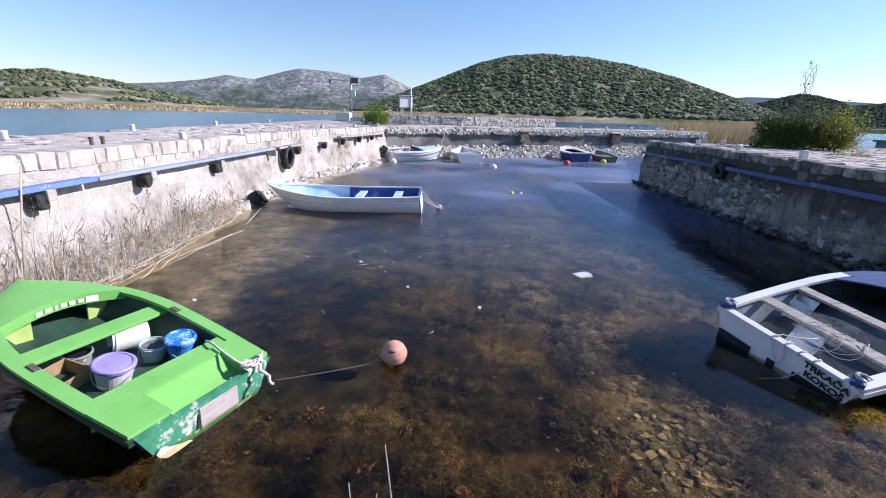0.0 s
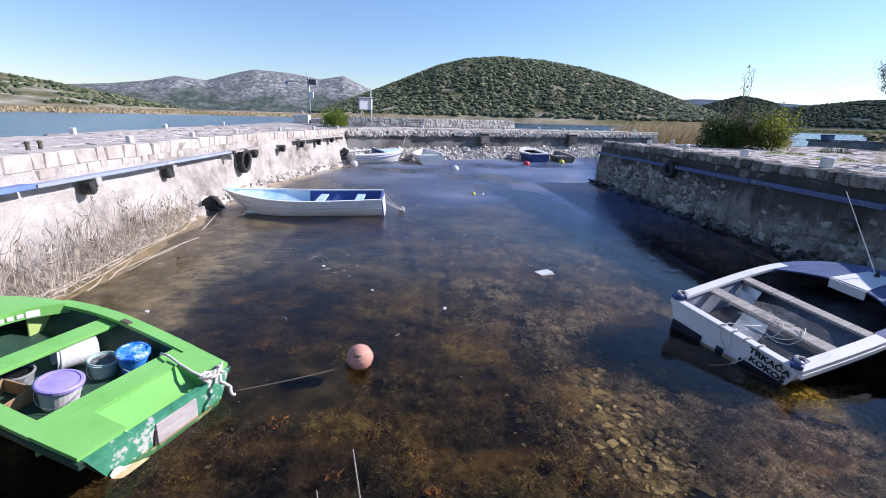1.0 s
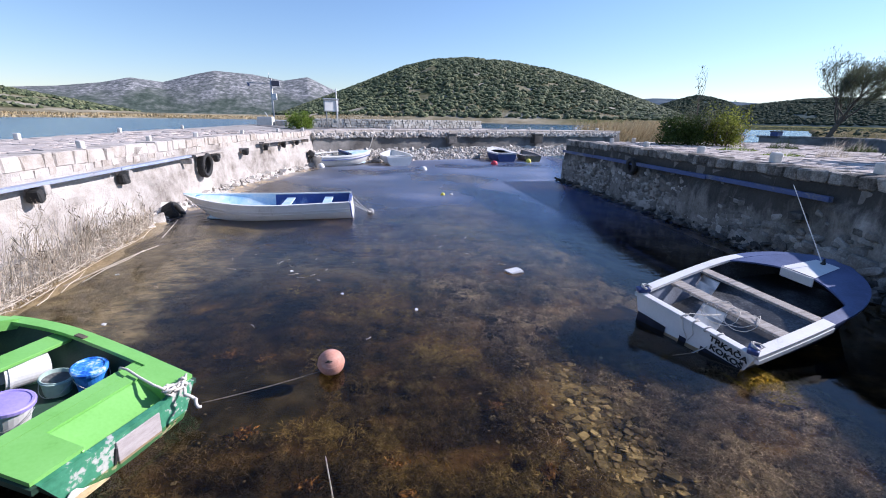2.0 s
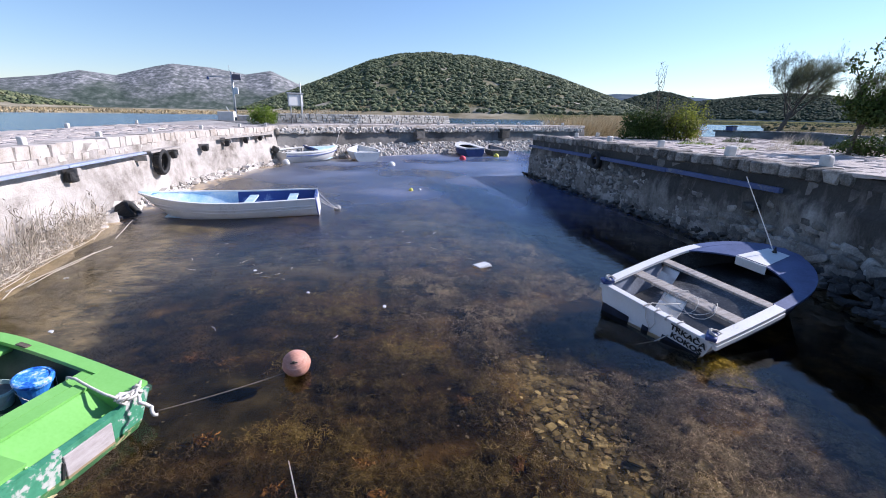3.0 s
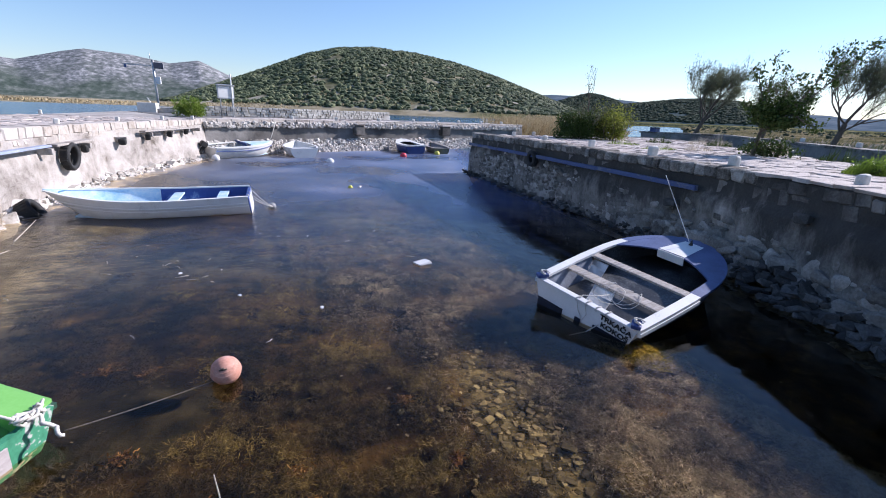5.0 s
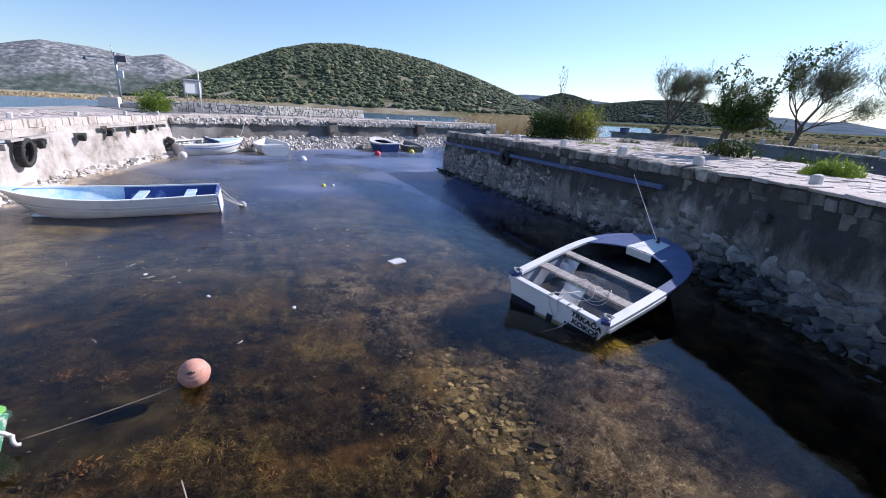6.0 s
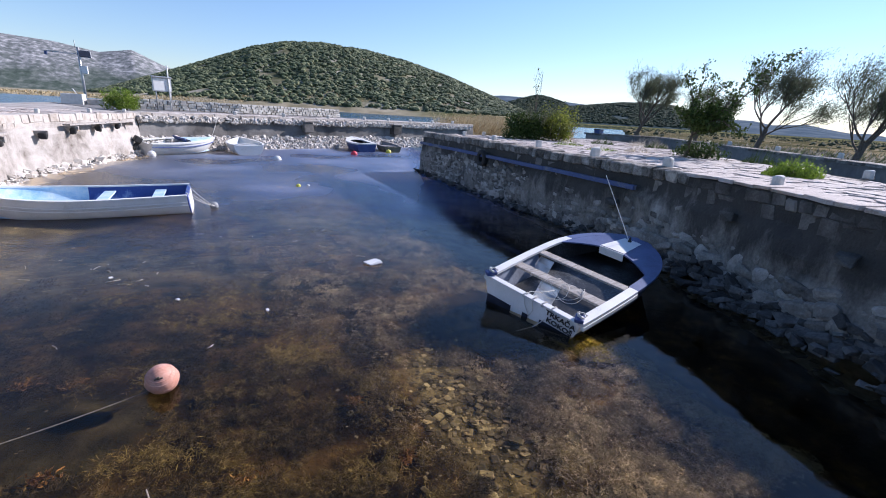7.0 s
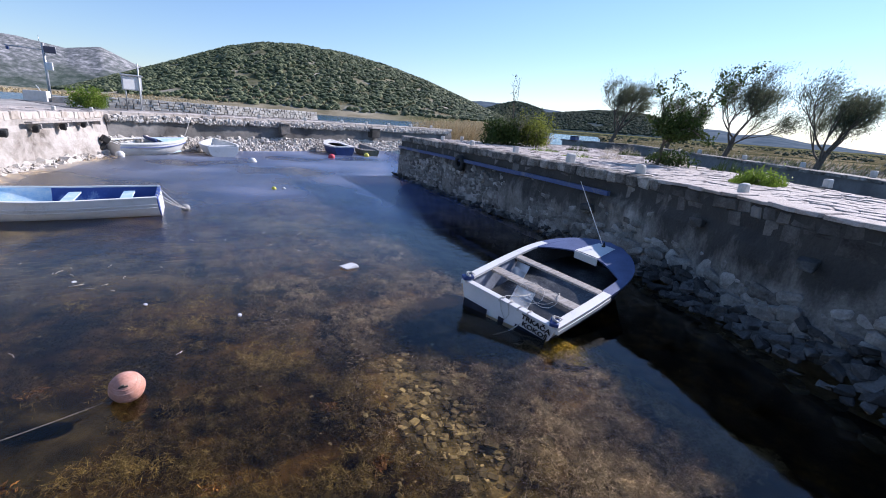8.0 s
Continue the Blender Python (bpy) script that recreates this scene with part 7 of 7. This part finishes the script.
def hill_scrub():
    """Low evergreen bushes that cover the hills."""
    rng = np.random.RandomState(5)
    bm = bmesh.new()
    bmesh.ops.create_icosphere(bm, subdivisions=1, radius=1.0)
    base = np.array([v.co for v in bm.verts])
    tri = np.array([[v.index for v in f.verts] for f in bm.faces])
    bm.free()

    def cover(name, az0, az1, r0, r1, n, lo, hi, label, rockiness=0.0, grain=0.012, mat=SCRUB):
        az, r = rng.uniform(az0, az1, n), np.sqrt(rng.uniform(r0 ** 2, r1 ** 2, n))
        z = ground_height(az, r)
        ok = z > (4.2 if r0 > 300 else 0.3)
        az, r, z = az[ok], r[ok], z[ok]
        x, y = r * np.sin(np.radians(az)), r * np.cos(np.radians(az))
        if rockiness:
            k = np.array([noise.noise(Vector((a * grain, b * grain, 1.0))) > rockiness for a, b in zip(x, y)])
            x, y, z = x[k], y[k], z[k]
        m = len(x)
        s = rng.uniform(lo, hi, m)[:, None, None]
        jit = rng.uniform(0.65, 1.3, (m, len(base), 3))
        v = base[None] * jit * s * [1.15, 1.15, 0.8] + np.stack([x, y, z + s[:, 0, 0] * 0.25], 1)[:, None, :]
        f = tri[None] + (np.arange(m) * len(base))[:, None, None]
        me = bpy.data.meshes.new(name)
        me.from_pydata(v.reshape(-1, 3), [], f.reshape(-1, 3).tolist())
        me.materials.append(mat)
        stuff(name, me, label, "scrub")

    cover("hill_scrub", -16, 40, 375, 760, 27000, 0.5, 2.7, "dense dark evergreen scrub over the rounded hill", -0.40, 0.05)
    cover("hill_scrub", -64, -17, 315, 660, 9000, 0.6, 2.2, "patchy scrub over the low stony hill", -0.05, 0.04)
    cover("marsh_bushes", 48, 84, 70, 420, 1500, 0.12, 0.5, "scattered low bushes over the marsh", 0.0, 0.02, WOODS)
    cover("hill_scrub", 28, 62, 905, 1340, 12000, 1.6, 4.2, "dark woods over the low distant hills", -0.5, 0.02, WOODS)


hill_scrub()


# ---- boats and gear along the far wall ----
def small_boat(x, y, yaw, long, beam, depth, outer, lower, inner, rim, label, seats=2, roll=0.0, deck=None, z=-0.14, bow=1.3):
    h = Hull(long, beam, depth, depth * bow, 0.78, 0.42, 2.0, 0.9, 0.45, 0.3)
    b = thing("rowing_boat", label, "boat", boat_pose(x, y, z, radians(yaw), 0.02, roll))
    h.shell("hull", [outer, lower], b, 0.0, 0.0, "", split=depth * 0.4, n=18, m=6)
    h.shell("inner_hull", inner, b, 0.03, 0.04, "", s0=0.01, s1=0.97, n=18, m=6)
    h.floor("floor", inner, b, 0.03, 0.86, 0.16)
    h.band("gunwale", rim, b, 0.0, 0.99, 0.07, 0.03, "", 0.025, n=14)
    for i in range(seats):
        h.thwart("seat", rim, b, 0.25 + 0.27 * i, 0.2, depth * 0.85)
    h.transom("transom", outer, b, 0.04)
    if deck:
        h.deck("foredeck", deck, b, 0.62, 0.998, "", camber=0.04, lift=0.025, bow_in=0.08, n=8, k=6)
    return b, h


mb, mh = small_boat(-2.55, 21.7, 33, 3.0, 1.45, 0.56, WHITE_PAINT, WHITE_PAINT, PALE_BLUE, WHITE_PAINT, "white motor boat with pale blue deck and raised outboard", 1, 0.10, None, z=-0.08, bow=1.12)
mh.deck("foredeck", WHITE_PAINT, mb, 0.50, 0.998, "", camber=0.05, lift=0.025, bow_in=0.08, n=8, k=6)
mh.deck("deck_panel", PALE_BLUE, mb, 0.56, 0.93, "pale blue deck panel", -0.72, 0.72, camber=0.05, lift=0.034, n=8, k=6)
mh.band("side_deck", WHITE_PAINT, mb, 0.0, 0.6, 0.20, 0.04, "white side deck", 0.028, -0.006)
part("windscreen", box_bm(0.05, 0.86, 0.17, 0.02, 2), NAVY, mb, "dark low windscreen", m=pose(1.42, 0, 0.66, 0, -35, 0))
mh.band("trim", BOAT_BLUE, mb, 0.0, 0.95, 0.005, 0.018, "thin blue trim line", 0.026, 0.12)
part("outboard_cowl", box_bm(0.28, 0.22, 0.26, 0.06, 3), BLACK, mb, "black outboard cowl", m=pose(-0.24, 0, 0.68, 0, 35, 0))
part("outboard_leg", box_bm(0.13, 0.08, 0.52, 0.03, 2), BLACK, mb, "black outboard leg", m=pose(-0.38, 0, 0.38, 0, 35, 0))
part("outboard_cavitation_plate", box_bm(0.26, 0.15, 0.02, 0.006, 1), BLACK, mb, m=pose(-0.50, 0, 0.20, 0, 35, 0))
tube("mooring_line", [(2.85, 0, 0.64), (3.15, 0.2, 1.0), (3.5, 0.45, 1.5)], 0.012, ROPE, mb, "mooring line to the wall", sides=5)
small_boat(1.35, 21.9, 97, 2.4, 1.55, 0.50, WHITE_PAINT, WHITE_PAINT, WHITE_PAINT, WHITE_PAINT, "plain white pram dinghy moored by the stern", 2, z=-0.08, bow=1.25)
cb, ch = small_boat(7.45, 24.3, 95, 2.5, 1.40, 0.54, NAVY, NAVY, BLACK, WHITE_PAINT, "dark navy rowing boat with broad white rim", 1, 0.0, WHITE_PAINT, bow=1.4)
ch.band("side_deck", WHITE_PAINT, cb, 0.0, 0.9, 0.24, 0.05, "broad white side deck", 0.035, -0.02)
ch.band("stern_deck", WHITE_PAINT, cb, 0.0, 0.10, 0.70, 0.05, "white stern deck", 0.03, -0.014)
small_boat(9.0, 24.4, 88, 2.4, 1.2, 0.45, material("old_olive_paint", [(0.3, (0.05, 0.05, 0.03)), (0.6, (0.17, 0.16, 0.11))], 0.7, 4, 40, 0.3, 0.004), GREY_PAINT, GREY_PAINT, WOOD, "old olive-grey wooden rowing boat with worn rim", 2)


cr = thing("crate", "dark tarpaulin-covered crate at the pier's end", "crate", pose(29.6, 29.7, 1.44, 0, 0, 20))
part("body", box_bm(0.72, 0.5, 0.30, 0.05, 3, pose(0, 0, 0.15), jit=0.015), NAVY, cr)
part("lid", box_bm(0.78, 0.56, 0.08, 0.03, 2, pose(0, 0, 0.32), jit=0.012), BLACK, cr, "sagging black cover")


def station():
    x, y, z = -8.1, 41.2, QUAY_F
    p = thing("weather_station", "slim steel pole with a solar panel and box", "pole", pose(x, y, z - 0.1))
    tube("pole", [(0, 0, 0), (0, 0, 3.75)], 0.08, STEEL, p, sides=10)
    part("solar_panel", box_bm(0.62, 0.05, 0.5, 0.01, 1), material("solar_cells", [(0.3, (0.012, 0.014, 0.022)), (0.6, (0.03, 0.034, 0.05))], 0.3, 6, 50, 0.05, 0.002), p, "dark solar panel", m=pose(0.35, -0.1, 3.35, -35, 0, 15))
    part("panel_frame", box_bm(0.68, 0.04, 0.56, 0.01, 1), STEEL, p, m=pose(0.35, -0.06, 3.34, -35, 0, 15))
    part("instrument_box", box_bm(0.36, 0.24, 0.5, 0.03, 2), WHITE_PAINT, p, "pale instrument box", m=pose(0.22, -0.1, 2.3))
    tube("arm", [(0, 0, 3.3), (-1.9, -0.2, 3.35)], 0.03, STEEL, p, "thin steel sensor arm", sides=6)
    part("sensor", box_bm(0.16, 0.12, 0.22, 0.03, 2), DECK_BLUE, p, m=pose(-1.75, -0.2, 3.2))
    tube("mast_tip", [(-0.15, 0, 3.7), (-0.15, 0, 4.2)], 0.02, STEEL, p, sides=6)
    b = thing("plinth", "white-painted concrete plinth at the quay's end", "plinth", pose(-7.8, 36.6, QUAY_F - 0.05))
    part("block", box_bm(1.1, 1.0, 0.62, 0.03, 2, pose(0, 0, 0.31), jit=0.02), WHITE_STONE, b)
    part("block", box_bm(0.9, 0.8, 0.36, 0.03, 2, pose(1.15, 0.2, 0.18), jit=0.02), LIMESTONE, b, "lower stone block")
    tube("rod", [(0.2, 0, 0.6), (0.0, 0, 0.95)], 0.025, WHITE_PAINT, b, sides=6)


station()


def sign():
    d = 29.5
    a = radians(-4.6)
    s = thing("notice_board", "blank white notice board on two steel posts", "sign", pose(d * math.sin(a), d * math.cos(a), QUAY_F - 0.05, 0, 0, 24))
    for x in (-0.30, 0.40):
        tube("post", [(x, 0, 0), (x, 0, 1.7)], 0.035, STEEL, s, sides=8)
    f = part("frame", box_bm(0.92, 0.06, 0.72, 0.012, 2), STEEL, s, m=pose(0.0, -0.04, 1.36))
    part("panel", box_bm(0.82, 0.02, 0.60, 0.004, 1), WHITE_PAINT, f, "blank white panel", m=pose(0, -0.032, -0.01))
    part("roof", box_bm(0.98, 0.22, 0.05, 0.012, 2), STEEL, s, m=pose(0, -0.06, 1.74, 8, 0, 0))
    m = thing("mast", "slim white mast beside the notice board", "mast", pose(d * math.sin(radians(-3.95)), d * math.cos(radians(-3.95)), QUAY_F - 0.05))
    tube("pole", [(0, 0, 0), (0, 0, 2.35)], 0.032, WHITE_PAINT, m, sides=8)
    part("foot", box_bm(0.2, 0.2, 0.04, 0.008, 1), STEEL, m, m=pose(0, 0, 0.02))


sign()

# ---- the quay behind the camera ----
near_quay = tagged(new("quay_near"), "rough stone landing under the viewer", "quay", kind="structure")
part("slab", box_bm(12.0, 6.0, 2.0, 0.05, 2, pose(0.4, -3.15, 0.12), jit=0.02), CONCRETE, near_quay)


# ---- drift and litter ----
def litter():
    rng = random.Random(91)
    for i in range(26):
        x, y = rng.uniform(-3.4, 2.2), rng.uniform(4.2, 8.6)
        if i < 8:
            x, y = rng.uniform(-1.7, -0.7), rng.uniform(6.0, 7.2)
        a, l = rng.uniform(0, 6.3), rng.uniform(0.04, 0.16)
        d = thing("drift_twig", "short pale reed twig drifting on the water", "twig", pose(x, y, 0.004, 0, 0, math.degrees(a)), "drifting twigs")
        tube("twig", [(-l / 2, 0, 0), (0, 0.01, 0.003), (l / 2, 0, 0.001)], 0.0035, REED, d, taper=0.002, sides=5)
    for i, (x, y) in enumerate(((-3.6, 6.6), (-1.2, 6.5), (0.5, 4.9), (-0.4, 5.5), (-2.9, 4.9))):
        d = thing("drift_scrap", "small white scrap drifting on the water", "litter", pose(x, y, 0.006, 0, 0, 40 * i), "drifting scraps")
        part("scrap", box_bm(0.05, 0.03, 0.010, 0.003, 1, jit=0.008), PLASTIC_WHITE, d)
    s = thing("pole", "thin pale bamboo pole standing in the reeds", "pole", pose(STICK[0], STICK[1], 0.0))
    tube("cane", [(0, 0, -0.1), (0.10, 0.06, 0.75), (0.20, 0.13, 1.50)], 0.014, REED, s, taper=0.009, sides=7)


STICK = (-5.02, 5.02)
litter()
